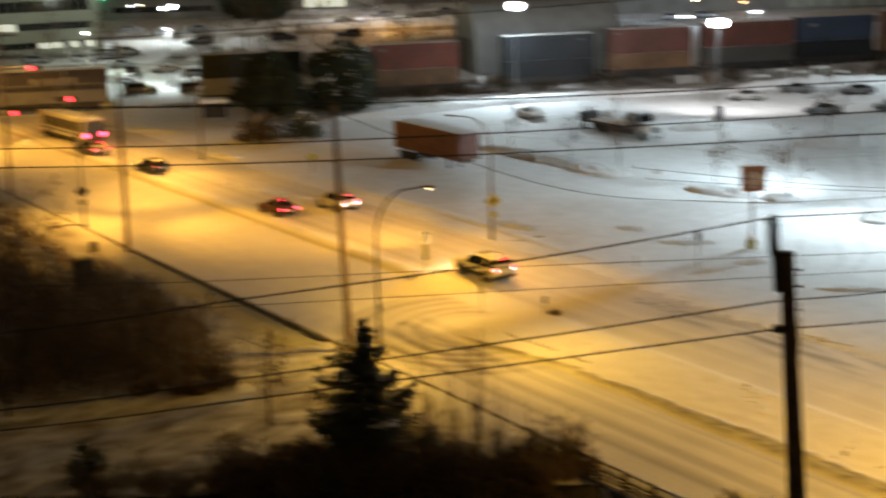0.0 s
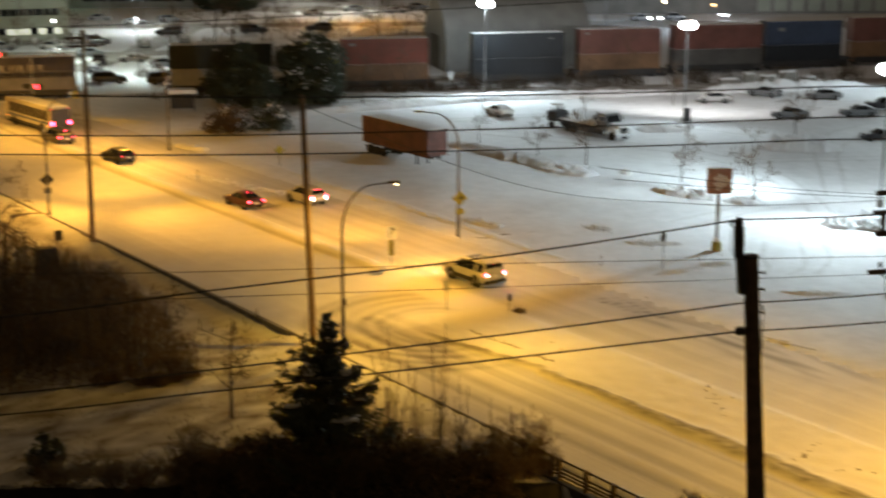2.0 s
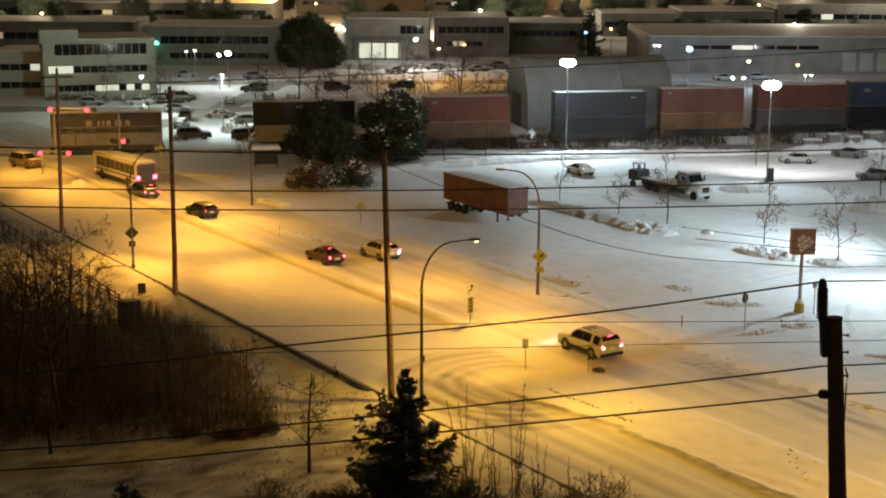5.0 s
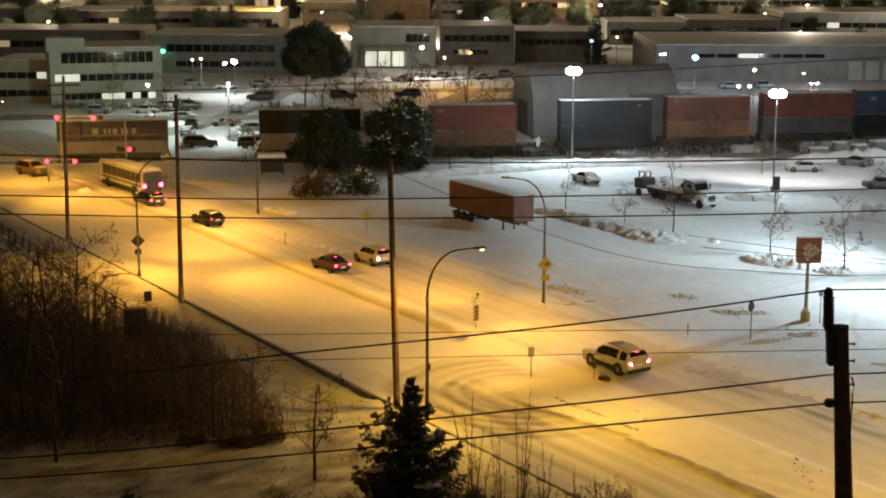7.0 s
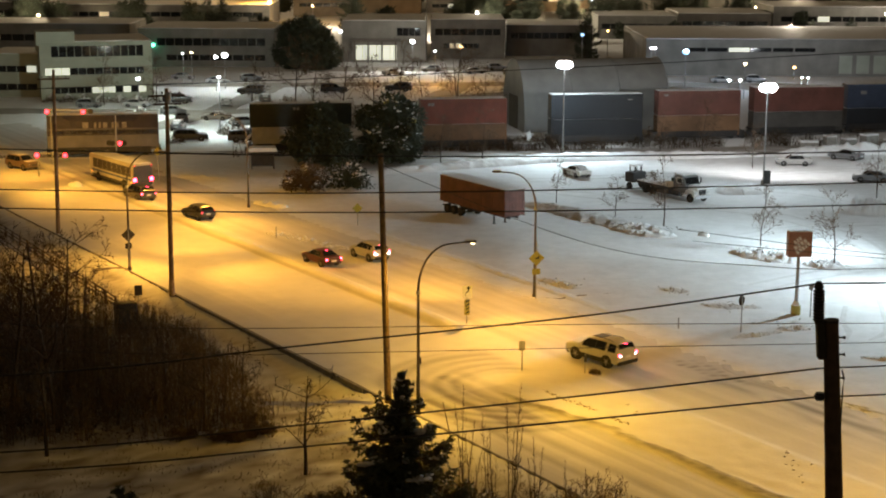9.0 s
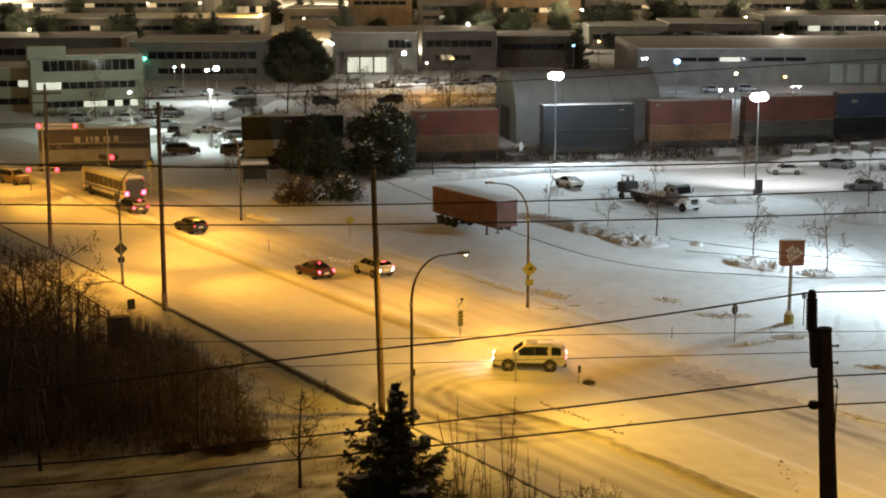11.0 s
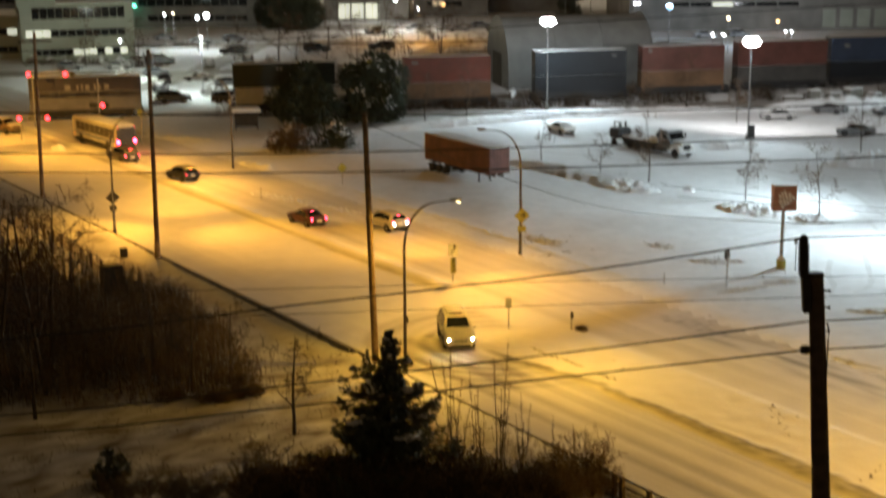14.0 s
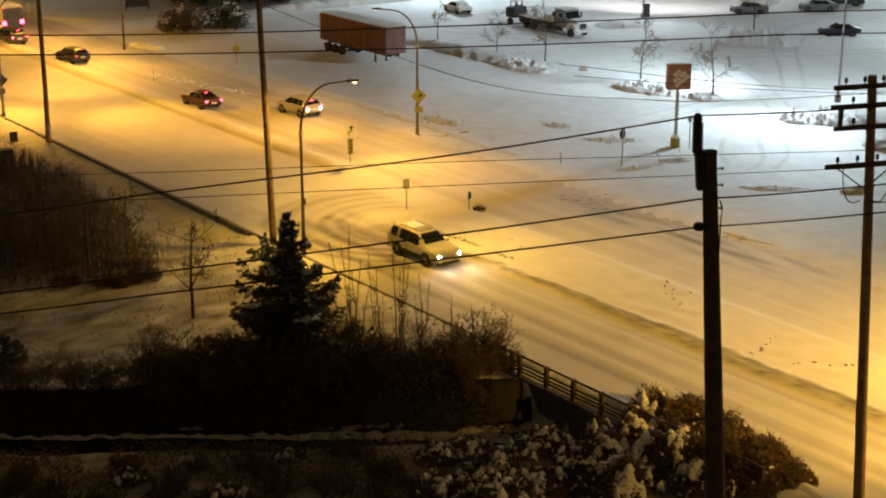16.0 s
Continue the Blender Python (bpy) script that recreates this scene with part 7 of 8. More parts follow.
for i, (path, w) in enumerate((([(20.6, 106.5), (20.4, 104.6), (21.1, 102.8), (22.4, 101.0), (24.6, 98.6), (28.2, 95.2)], 0.35), ([(22.6, 101.4), (23.6, 99.4), (25.6, 97.2), (29.5, 93.4)], 0.45))):
    tyre_track(path, w, i * 3 + 1)
PRESSED = snow_mat("pressed_snow", (0.68, 0.685, 0.695), (0.40, 0.39, 0.38), scale=0.9, amount=0.5)
for i, path in enumerate(([(40, 128), (41, 140), (40, 152), (34, 163), (22, 170), (10, 178)], [(42, 128), (43, 141), (42, 153), (36, 165), (24, 172), (12, 180)], [(44, 140), (47, 152), (50, 164), (56, 176), (66, 184)], [(46, 140), (49, 151), (52, 162), (58, 173), (68, 181)],
                          [(10, 184), (24, 188), (40, 190), (58, 195), (76, 199)], [(10, 186), (24, 190), (40, 192), (58, 197), (76, 201)], [(20, 180), (30, 183), (42, 176), (50, 168)], [(30, 150), (36, 154), (44, 157), (56, 158), (70, 160)], [(30, 152), (36, 156), (44, 159), (56, 160), (70, 162)], [(28, 128), (33, 132), (40, 136), (50, 137)], [(27, 130), (32, 134), (39, 138), (50, 139)],
                          [(43.6, 133.6), (40.8, 131.7), (38.7, 129.1), (37.1, 124.9), (36.2, 120.9), (34.7, 114.7), (32.5, 111.8)], [(45.0, 131.8), (42.4, 130.2), (40.4, 127.8), (38.8, 123.8), (37.7, 117.8), (36.1, 114.0), (34.7, 111.9)], [(33.6, 122.5), (32.1, 117.5), (31.7, 114.3), (30.8, 111.9)])):
    tyre_track(path, 0.7, i * 3 + 40, PRESSED)

# dry brush along the foot of the train
tv, tf = [], []
rng = random.Random(61)
for i in range(5200):
    x = rng.uniform(-28, 92)
    y = 205.0 + 0.17 * (x + 45) - rng.uniform(1.7, 5.0)
    if nz(x * 0.18, y * 0.3, 51) < -0.15:
        continue
    p = Vector((x, y, 0.0))
    d = Vector((rng.uniform(-.5, .5), rng.uniform(-.5, .5), 1)).normalized()
    e = p + d * rng.uniform(0.5, 1.9) * (1 + nz(x * 0.3, 2, 52))
    tube_data(tv, tf, [p, e], [0.05, 0.02], 3)
tagged(mesh_from("trackside_brush", tv, tf, mat("dry_brush", (0.09, 0.065, 0.042), 0.9, 0.4, 3, 0)), "dry brown brush along the railway", "brush", kind="stuff")

# ploughed lanes and wheel ruts of the yards beyond the train
SLUSH = snow_mat("driven_slush", (0.34, 0.32, 0.29), (0.14, 0.12, 0.10), scale=0.25, amount=0.75)


def ploughed_lane(path, width, seed):
    pts = [Vector((x, y, 0)) for x, y in path]
    verts, faces, row = [], [], 0
    for a, b in zip(pts, pts[1:]):
        n = max(3, int((b - a).length / 1.5))
        side = (b - a).normalized().cross(Vector((0, 0, 1)))
        for k in range(n + 1):
            p = a.lerp(b, k / n)
            for f in (-1, -0.6, -0.2, 0.2, 0.6, 1):
                q = p + side * (f * width * 0.5 * (1 + 0.35 * nz(p.x * 0.15, p.y * 0.15, seed + (f > 0))))
                verts.append((q.x, q.y, 0.26 + 0.05 * nz(q.x * 0.5, q.y * 0.5, seed) - (0.2 if abs(f) == 1 else 0)))
            if k:
                faces += [((row - 1) * 6 + i, (row - 1) * 6 + i + 1, row * 6 + i + 1, row * 6 + i) for i in range(5)]
            row += 1
    tagged(mesh_from("ploughed_lane", verts, faces, SLUSH), "grey driven slush of a yard lane beyond the train", "lane", "yard lanes", "stuff")


for i, (path, w) in enumerate((([(-110, 292), (-40, 297), (30, 302)], 9), ([(-75, 254), (-40, 252), (-10, 262), (20, 290)], 8), ([(-46, 228), (-38, 252), (-32, 297)], 6), ([(30, 300), (80, 297), (140, 296)], 14), ([(-30, 330), (20, 334)], 12), ([(-28, 224), (-6, 250), (4, 300)], 6))):
    ploughed_lane(path, w, i * 7)

# crusty fringe of thrown snow along the near kerb by the fence
snow_bank([tuple(road(s, -0.35 + 0.12 * math.sin(s)))[:2] for s in (25.5, 30, 35, 40, 45, 50, 55, 60)], 0.95, 0.20, SNOW_DIRTY, "crusty fringe of thrown snow along the kerb", 27, 0.9)


# ---- parking-lot lamps ----
def lot_lamp(x, y, h, heads, label):
    ob = thing("lot_lamp", label, "lamp post", "parking-lot lamps", pose(x, y, 0.05))
    bm = BM()
    rod(bm, (0, 0, -0.2), (0, 0, 0.8), 0.3, 0.3, 12)
    part("footing", bm, CONCRETE, ob, smooth=40)
    bm = BM()
    rod(bm, (0, 0, 0.8), (0, 0, h), 0.12, 0.08, 8)
    part("pole", bm, STEEL, ob, smooth=50)
    for dx in heads:
        bm = BM()
        box(bm, (dx * 0.5, 0, h + 0.05), (abs(dx), 0.07, 0.07))
        part("bracket", bm, STEEL, ob)
        bm = BM()
        box(bm, (dx, 0, h + 0.16), (0.8, 0.5, 0.2), 0, 0.06)
        head = part("lamp_head", bm, STEEL, ob)
        # lens larger than its head: the glare is built into the shape
        bm = BM()
        bmesh.ops.create_uvsphere(bm, u_segments=12, v_segments=8, radius=0.5, matrix=Matrix.Translation((dx, -0.2, h + 0.0)) @ Matrix.Diagonal((1.3, 0.9, 1.05, 1)))
        part("lens", bm, LENS_WHITE, head, "white lens swollen to the size of its glare", smooth=60)
    return ob


lot_lamp(16.8, 208.5, 12.2, (-0.42, 0.42), "tall parking-lot lamp post with glaring white heads")
lot_lamp(39.0, 182.0, 12.0, (-0.42, 0.42), "tall parking-lot lamp post with glaring white heads")
lot_lamp(47.6, 135.2, 12.9, (-0.55, 0.55), "tall parking-lot lamp post with glaring white heads")
ob = thing("box_sign", "dark box sign on a post in the lot", "sign", m=pose(36.5, 168.6, 0.1))
bm = BM()
rod(bm, (0, 0, -0.2), (0, 0, 3.0), 0.06, 0.06, 8)
part("post", bm, STEEL, ob)
bm = BM()
box(bm, (0, 0, 3.3), (0.75, 0.3, 1.5), 0, 0.03)
part("sign_box", bm, DARK_METAL, ob)

# bus shelter with a snowy roof
ob = thing("bus_shelter", "small shelter with a thick snowy roof by the road", "shelter", m=pose(-22.9, 194.0, 0.05, 0, 0, 8))
for x in (-1.4, 1.4):
    for y in (-0.7, 0.7):
        bm = BM()
        box(bm, (x, y, 1.15), (0.14, 0.14, 2.4))
        part("post", bm, DARK_METAL, ob)
bm = BM()
box(bm, (0, 0.7, 1.2), (2.7, 0.06, 1.9))
part("back_panel", bm, DARK_METAL, ob)
bm = BM()
prism(bm, [(-1.9, 2.35), (1.9, 2.35), (1.6, 2.85), (-1.6, 2.85)], -1.1, 1.1)
part("roof", bm, SNOW, ob, "snow-covered roof")

# crates and bins at the lot's back edge
for i, (x, y, w, h) in enumerate(((51.5, 212.0, 2.6, 1.2), (54.6, 212.6, 1.5, 1.9), (57.4, 213.0, 1.8, 1.5), (60.4, 213.6, 2.4, 2.0), (63.6, 214.2, 1.6, 1.2))):
    ob = thing("storage_crate", "snow-topped pale storage crate by the railway", "crate", "crates at the lot's edge", pose(x, y, 0.1, 0, 0, 10 * i))
    bm = BM()
    box(bm, (0, 0, h / 2), (w, 1.4, h), 0, 0.03)
    part("body", bm, CONCRETE, ob)
    bm = BM()
    box(bm, (0, 0, h + 0.1), (w + 0.05, 1.45, 0.25), 0, 0.08)
    part("snow_cap", bm, SNOW, ob)

# utility cabinet in the thicket
ob = thing("utility_cabinet", "dark square cabinet among the stems", "cabinet", m=pose(-24.6, 115.5, -0.8, 0, 0, 30))
bm = BM()
box(bm, (0, 0, 1.4), (1.6, 0.9, 2.8), 0, 0.04)
part("body", bm, DARK_METAL, ob)
bm = BM()
box(bm, (0, -0.46, 1.4), (1.4, 0.03, 2.5))
part("door", bm, DARK_METAL, ob)


# ---- buildings beyond the railway ----
WALL_PALE = mat("pale_cladding", (0.37, 0.40, 0.34), 0.8, 0.12, 0.3, 0.1, 4)
WALL_GREY = mat("grey_cladding", (0.22, 0.215, 0.20), 0.8, 0.2, 0.3, 0.1, 4)
WALL_DARK = mat("dark_cladding", (0.14, 0.13, 0.115), 0.8, 0.25, 0.3, 0.1, 4)
WALL_TAN = mat("tan_cladding", (0.20, 0.14, 0.08), 0.8, 0.2, 0.3, 0.1, 4)
WIN_LIT = mat("lit_window", (0.8, 0.8, 0.7), 0.4, 0.0, 1, 0, emit=(0.95, 1.0, 0.82), strength=0.6)
WIN_WARM = mat("warm_lit_window", (0.8, 0.7, 0.5), 0.4, 0.0, 1, 0, emit=(1.0, 0.80, 0.52), strength=0.25)
TENT = mat("tent_fabric", (0.33, 0.335, 0.33), 0.7, 0.12, 0.4, 0.1, 6)


def building(x0, x1, y, h, depth, wall, label, rows=(), group="", snow=0.25, turn=0.0):
    """Block with a snowy roof, parapet and rows of windows: (z, height, count, inset0, inset1, lit)."""
    ob = thing("building", label, "building", group, pose((x0 + x1) / 2, y, 0, 0, 0, turn))
    w = x1 - x0
    bm = BM()
    box(bm, (0, depth / 2, h / 2 - 0.5), (w, depth, h + 1.0))
    part("wall", bm, wall, ob)
    bm = BM()
    box(bm, (0, depth / 2, h + snow / 2), (w - 0.3, depth - 0.3, snow), 0, 0.08)
    part("roof", bm, SNOW, ob, "snow-covered roof")
    bm = BM()
    box(bm, (0, -0.06, h - 0.1), (w + 0.2, 0.3, 0.35))
    part("parapet", bm, wall, ob)
    for z, wh, n, a, b, lit in rows:
        cell = (w - a - b) / n
        for i in range(n):
            cx = -w / 2 + a + cell * (i + 0.5)
            bm = BM()
            box(bm, (cx, -0.03, z), (cell * 0.92, 0.12, wh))
            part("window", bm, lit[1] if i in lit[0] else GLASS, ob)
    return ob


NONE = ((), WIN_LIT)
ALL = (tuple(range(60)), WIN_LIT)
off = building(-70.8, -51.3, 271.0, 10.3, 16, WALL_PALE, "pale three-storey office building with ribbon windows", [(8.7, 1.9, 12, 2.0, 1.5, NONE), (5.2, 1.2, 12, 0.8, 1.5, ((0, 1, 2), WIN_LIT)), (1.9, 1.1, 12, 2.0, 1.2, ((5, 6, 7, 9, 11), WIN_LIT))], turn=17)
bm = BM()
box(bm, (-6.9, 3.0, 11.0), (6.6, 6, 2.4))
part("penthouse", bm, WALL_PALE, off)
building(-82.0, -71.5, 274.0, 7.8, 14, WALL_PALE, "pale wing of the office building", [(5.2, 1.1, 5, 0.5, 1.0, ((4,), WIN_LIT)), (2.0, 1.1, 5, 0.5, 1.0, NONE)])
building(-66.0, -36.3, 334.0, 8.4, 22, WALL_GREY, "long grey two-storey building with a snowy roof", [(5.6, 1.6, 12, 4, 2, NONE), (2.2, 1.2, 9, 6, 2, NONE)])
building(-112, -70, 345, 8.6, 20, WALL_GREY, "long grey low building with a snowy roof", [(5.6, 1.4, 14, 2, 2, ((3,), WIN_WARM))])
hall = building(-22.6, -3.5, 348.0, 9.4, 24, WALL_GREY, "grey hall with a bright glazed entrance", [(2.3, 3.3, 6, 3.2, 6.6, ALL), (7.0, 1.8, 4, 12.5, 1.2, NONE)])
for i in range(4):
    bm = BM()
    box(bm, (-6.6 + i * 3.1, -1.6, 2.6), (0.35, 0.35, 5.2))
    part("column", bm, WALL_DARK, hall)
bm = BM()
box(bm, (-1.6, -1.3, 5.2), (11.0, 2.6, 0.5))
part("canopy", bm, WALL_DARK, hall)
building(-2.5, 14.8, 357, 9.2, 20, WALL_DARK, "dark two-storey building with a snowy roof", [(6.4, 1.5, 8, 1, 1, NONE), (3.2, 1.1, 6, 3, 6, ((1, 2), WIN_WARM))])
building(15.5, 36, 366, 7.4, 20, WALL_DARK, "dark low workshop with a snowy roof", [(5.0, 1.4, 10, 1, 1, NONE)])
dock = building(42.6, 118, 319, 7.7, 40, WALL_GREY, "long grey warehouse with loading doors and a snowy roof", [(5.6, 0.8, 6, 8, 40, ((2,), WIN_LIT))])
for i in range(9):
    bm = BM()
    box(bm, (4 + i * 3.6, -0.06, 2.6), (2.7, 0.16, 3.8))
    part("loading_door", bm, WALL_PALE, dock, "pale loading door")
building(-119, -52.5, 470, 6.4, 30, WALL_DARK, "long dark warehouse with a snowy roof", [(3.6, 1.4, 20, 2, 2, ((4,), WIN_WARM))])
building(-160, -121, 470, 7, 30, WALL_GREY, "grey warehouse with a snowy roof", [(4, 1.4, 10, 2, 2, ((1, 2), WIN_WARM))])
building(-84, -62, 594, 8.5, 24, WALL_DARK, "dark building with a lit window band", [(3.2, 2.6, 8, 1, 1, ((1, 3, 4, 6), WIN_WARM))])
building(-50, -30, 520, 7.0, 24, WALL_DARK, "dark low building with a snowy roof", [(4, 1.2, 6, 2, 2, NONE)])
building(-29.6, -7.2, 541, 11.4, 26, WALL_TAN, "tan block lit by amber lamps", [(8, 1.4, 6, 2, 2, NONE)])
building(-5.4, 18.2, 545, 10, 26, WALL_DARK, "dark block with a snowy roof", [(6, 1.4, 7, 2, 2, NONE), (2.6, 1.2, 7, 2, 2, ((2,), WIN_LIT))])
building(19.2, 53.4, 556, 9, 26, WALL_TAN, "tan building with small lit windows", [(4.6, 1.7, 14, 2, 2, ((2, 5, 8, 9, 11), WIN_WARM))])
building(43, 64.8, 423, 6.4, 24, WALL_GREY, "grey workshop with a snowy roof", [(3.6, 1.4, 8, 1, 1, NONE)])
building(66, 92, 429, 6.8, 26, WALL_DARK, "dark shed with a snowy roof", [(4, 1.4, 8, 1, 1, NONE)])
building(94, 140, 436, 8.4, 30, WALL_GREY, "grey warehouse with a snowy roof", [(5, 1.4, 12, 2, 2, ((3,), WIN_LIT))])
building(56, 110, 566, 9.4, 30, WALL_DARK, "dark long block far off", [(5, 1.6, 16, 2, 2, ((6,), WIN_WARM))])
building(114, 175, 575, 9.0, 30, WALL_DARK, "dark long block far off", [(5, 1.6, 16, 2, 2, NONE)])
building(-175, -90, 606, 8, 30, WALL_DARK, "dark long block far off", [(4.5, 1.6, 20, 2, 2, ((3, 9, 15), WIN_WARM))])
rng = random.Random(9)
for i in range(26):
    y = rng.uniform(640, 880)
    x = -0.30 * y + 0.6 * y * ((i + rng.random()) / 26)
    w = rng.uniform(16, 44)
    building(x, x + w, y, rng.uniform(6, 12), 24, rng.choice((WALL_DARK, WALL_DARK, WALL_GREY)), "dark low building far off in the town", [(4, 1.6, int(w / 3), 2, 2, ((rng.randint(0, 6), rng.randint(5, 12)) if rng.random() < 0.5 else (), WIN_WARM))], "far town buildings")

# fabric storage hall with a round roof
ob = thing("fabric_hall", "grey round-roofed fabric storage hall behind the train", "storage hall", m=pose(22.5, 238, 0, 0, 0, 12))
arc = [(6.8 * math.cos(math.pi * k / 16), 10.6 * max(0.0, math.sin(math.pi * k / 16)) ** 0.8) for k in range(17)]
bm = BM()
rows = [[bm.verts.new((x, y, z)) for y, z in arc] for x in (-11.5, -6, 0, 6, 11.5)]
for a, b in zip(rows, rows[1:]):
    for i in range(16):
        bm.faces.new((a[i], a[i + 1], b[i + 1], b[i]))
bm.faces.new(rows[0])
bm.faces.new(rows[-1][::-1])
bmesh.ops.recalc_face_normals(bm, faces=bm.faces)
part("fabric_shell", bm, TENT, ob, smooth=40)
bm = BM()
box(bm, (-11.56, 0, 2.6), (0.1, 5.0, 5.2))
part("door", bm, WALL_DARK, ob)
for x in (-11.5, -3.8, 3.8, 11.5):
    bm = BM()
    tube(bm, [(x, y * 1.01, z * 1.01) for y, z in arc], 0.12, 5)
    part("rib", bm, TENT, ob)

# yellow digger behind the train, parked cars, hedge
DIG = mat("machine_yellow", (0.55, 0.50, 0.05), 0.5, 0.15, 2, 0.1, 20)
for x, y, a in ((-9.6, 226, 20), (-5.4, 229, 160)):
    ob = thing("excavator", "yellow excavator behind the train", "excavator", "yellow machines", pose(x, y, 0.05, 0, 0, a))
    bm = BM()
    box(bm, (0, 0, 1.5), (2.8, 2.4, 1.2), 0, 0.15)
    part("body", bm, DIG, ob)
    bm = BM()
    box(bm, (0.8, 0.6, 2.6), (1.2, 1.0, 1.5), 0, 0.12)
    part("cab", bm, DIG, ob)
    bm = BM()
    tube(bm, [(1.2, -0.3, 1.9), (3.0, -0.3, 4.6), (4.8, -0.3, 3.4), (5.0, -0.3, 1.6)], [0.28, 0.25, 0.2, 0.15], 4)
    part("boom", bm, DIG, ob)
    for sgn in (-1, 1):
        bm = BM()
        box(bm, (0, sgn * 1.0, 0.45), (3.4, 0.55, 0.9), 0, 0.3)
        part("track", bm, DARK, ob)
far_a, _ = vehicle("parked_car", "snow-covered dark car in the yard beyond the train", "car", HATCH, PAINT_GREY, pose(-30.5, 236, 0.1, 0, 0, 20), head=False, tail=PAINT_RED, snow=True, group="cars in the far yard")
far_b, _ = vehicle("parked_car", "snow-covered pale car in the yard beyond the train", "car", SEDAN, PAINT_SILVER, pose(-36.0, 243, 0.1, 0, 0, 170), head=False, tail=PAINT_RED, snow=True, group="cars in the far yard")
for i, (x, y, a) in enumerate(((-40, 231, 90), (-27.5, 229, 200), (-44, 250, 15), (-37, 262, 100), (-31, 268, 100), (-52, 260, 0), (-60, 259, 5), (-10, 318, 30), (-2, 325, 170), (7, 322, 20), (15, 318, 0), (24, 321, 170), (12, 330, 10), (56, 305, 0), (63, 306, 0), (-44, 300, 10), (-38, 305, 20), (-52, 308, 0))):
    copy_thing((far_a, far_b)[i % 2], pose(x, y, 0.1, 0, 0, a))
far_c, _ = vehicle("parked_car", "dark estate car in the yard beyond the train", "car", SUV, PAINT_DARK, pose(-36.2, 219.0, 0.1, 0, 0, 12), head=False, tail=PAINT_RED, group="cars in the far yard")
for x, y, a in ((-28.2, 218.5, 10), (-41.0, 240.0, 100), (-24.5, 238.0, 15), (-46.0, 266.0, 0), (-35.0, 281.0, 170), (-20.0, 284.0, 5), (-8.0, 287.0, 175)):
    copy_thing(far_c, pose(x, y, 0.1, 0, 0, a))
hedge = bramble("hedge_bush", "dark snow-dusted hedge bush before the office", 81, 3.6, 1.5, 380, 0.12, "hedge of the office")
put(hedge, -68, 266.5, 0, 1.0, 0.05)
for i in range(6):
    again(hedge, -65 + i * 2.9, 266.4, i * 55, 1.0, 0.05)
for i, (x, y, k) in enumerate(((-46, 225, 1.6), (-31, 226, 1.4), (-20, 232, 2.4), (-14, 236, 2.6), (1.5, 236, 2.2), (4.5, 243, 2.6), (-48, 240, 1.6), (-25, 246, 2.2), (33, 236, 1.4), (-38.0, 216.5, 0.8), (-27, 217.0, 0.9), (12.5, 219, 1.1), (30, 222, 1.2), (45.5, 225, 1.2), (61.5, 228, 1.2))):
    again(hedge, x, y, i * 47, k, 0.05)

# dark trees scattered through the town
far_tree = put(broad_tree("town_tree", "dark leafy tree among the far buildings", 101, 8.0, 9.0, 2600, 0.8, 0, skirt=0.05), -44, 372, 0, 1.0, 0)
far_fir = put(conifer("town_fir", "dark conifer among the far buildings", 103, 11.0, 3.2, 20, 0.0), 33, 352, 0, 1.0, 0)
rng = random.Random(44)
for i in range(150):
    y = rng.uniform(362, 640) if i < 64 else rng.uniform(440, 700)
    x = y * (rng.uniform(-0.30, 0.30) if i < 100 else rng.uniform(0.02, 0.30))
    c = again(far_tree if i % 3 else far_fir, x, y, rng.uniform(0, 360), rng.uniform(0.55, 1.25), 0)
    c["group"] = "trees of the town"

# ---- far lamps ----
GLOW = {k: mat("glow_" + k, (0.8, 0.8, 0.8), 0.4, 0, 1, 0, emit=c, strength=s) for k, (c, s) in dict(white=((0.88, 0.96, 1.0), 24), warm=((1.0, 0.74, 0.42), 14), amber=((1.0, 0.52, 0.16), 10), blue=((0.28, 0.58, 1.0), 3), green=((0.1, 1.0, 0.55), 9)).items()}


def far_lamp(x, y, h, kind, r):
    ob = thing("far_lamp", kind + " lamp on a post in the town", "lamp post", "far lamps of the town", pose(x, y, 0))
    bm = BM()
    rod(bm, (0, 0, 0), (0, 0, h), 0.10, 0.08, 6)
    part("pole", bm, STEEL, ob)
    bm = BM()
    box(bm, (0, 0, h + r * 0.6), (1.0, 0.4, 0.15))
    part("lamp_head", bm, STEEL, ob)
    # ball sized to the lamp's glare, not to a real lens
    bm = BM()
    bmesh.ops.create_uvsphere(bm, u_segments=10, v_segments=7, radius=r * 0.8, matrix=Matrix.Translation((0, -0.1, h)) @ Matrix.Diagonal((1.0, 1.0, 0.75, 1)))
    part("lens", bm, GLOW[kind], ob, smooth=60)


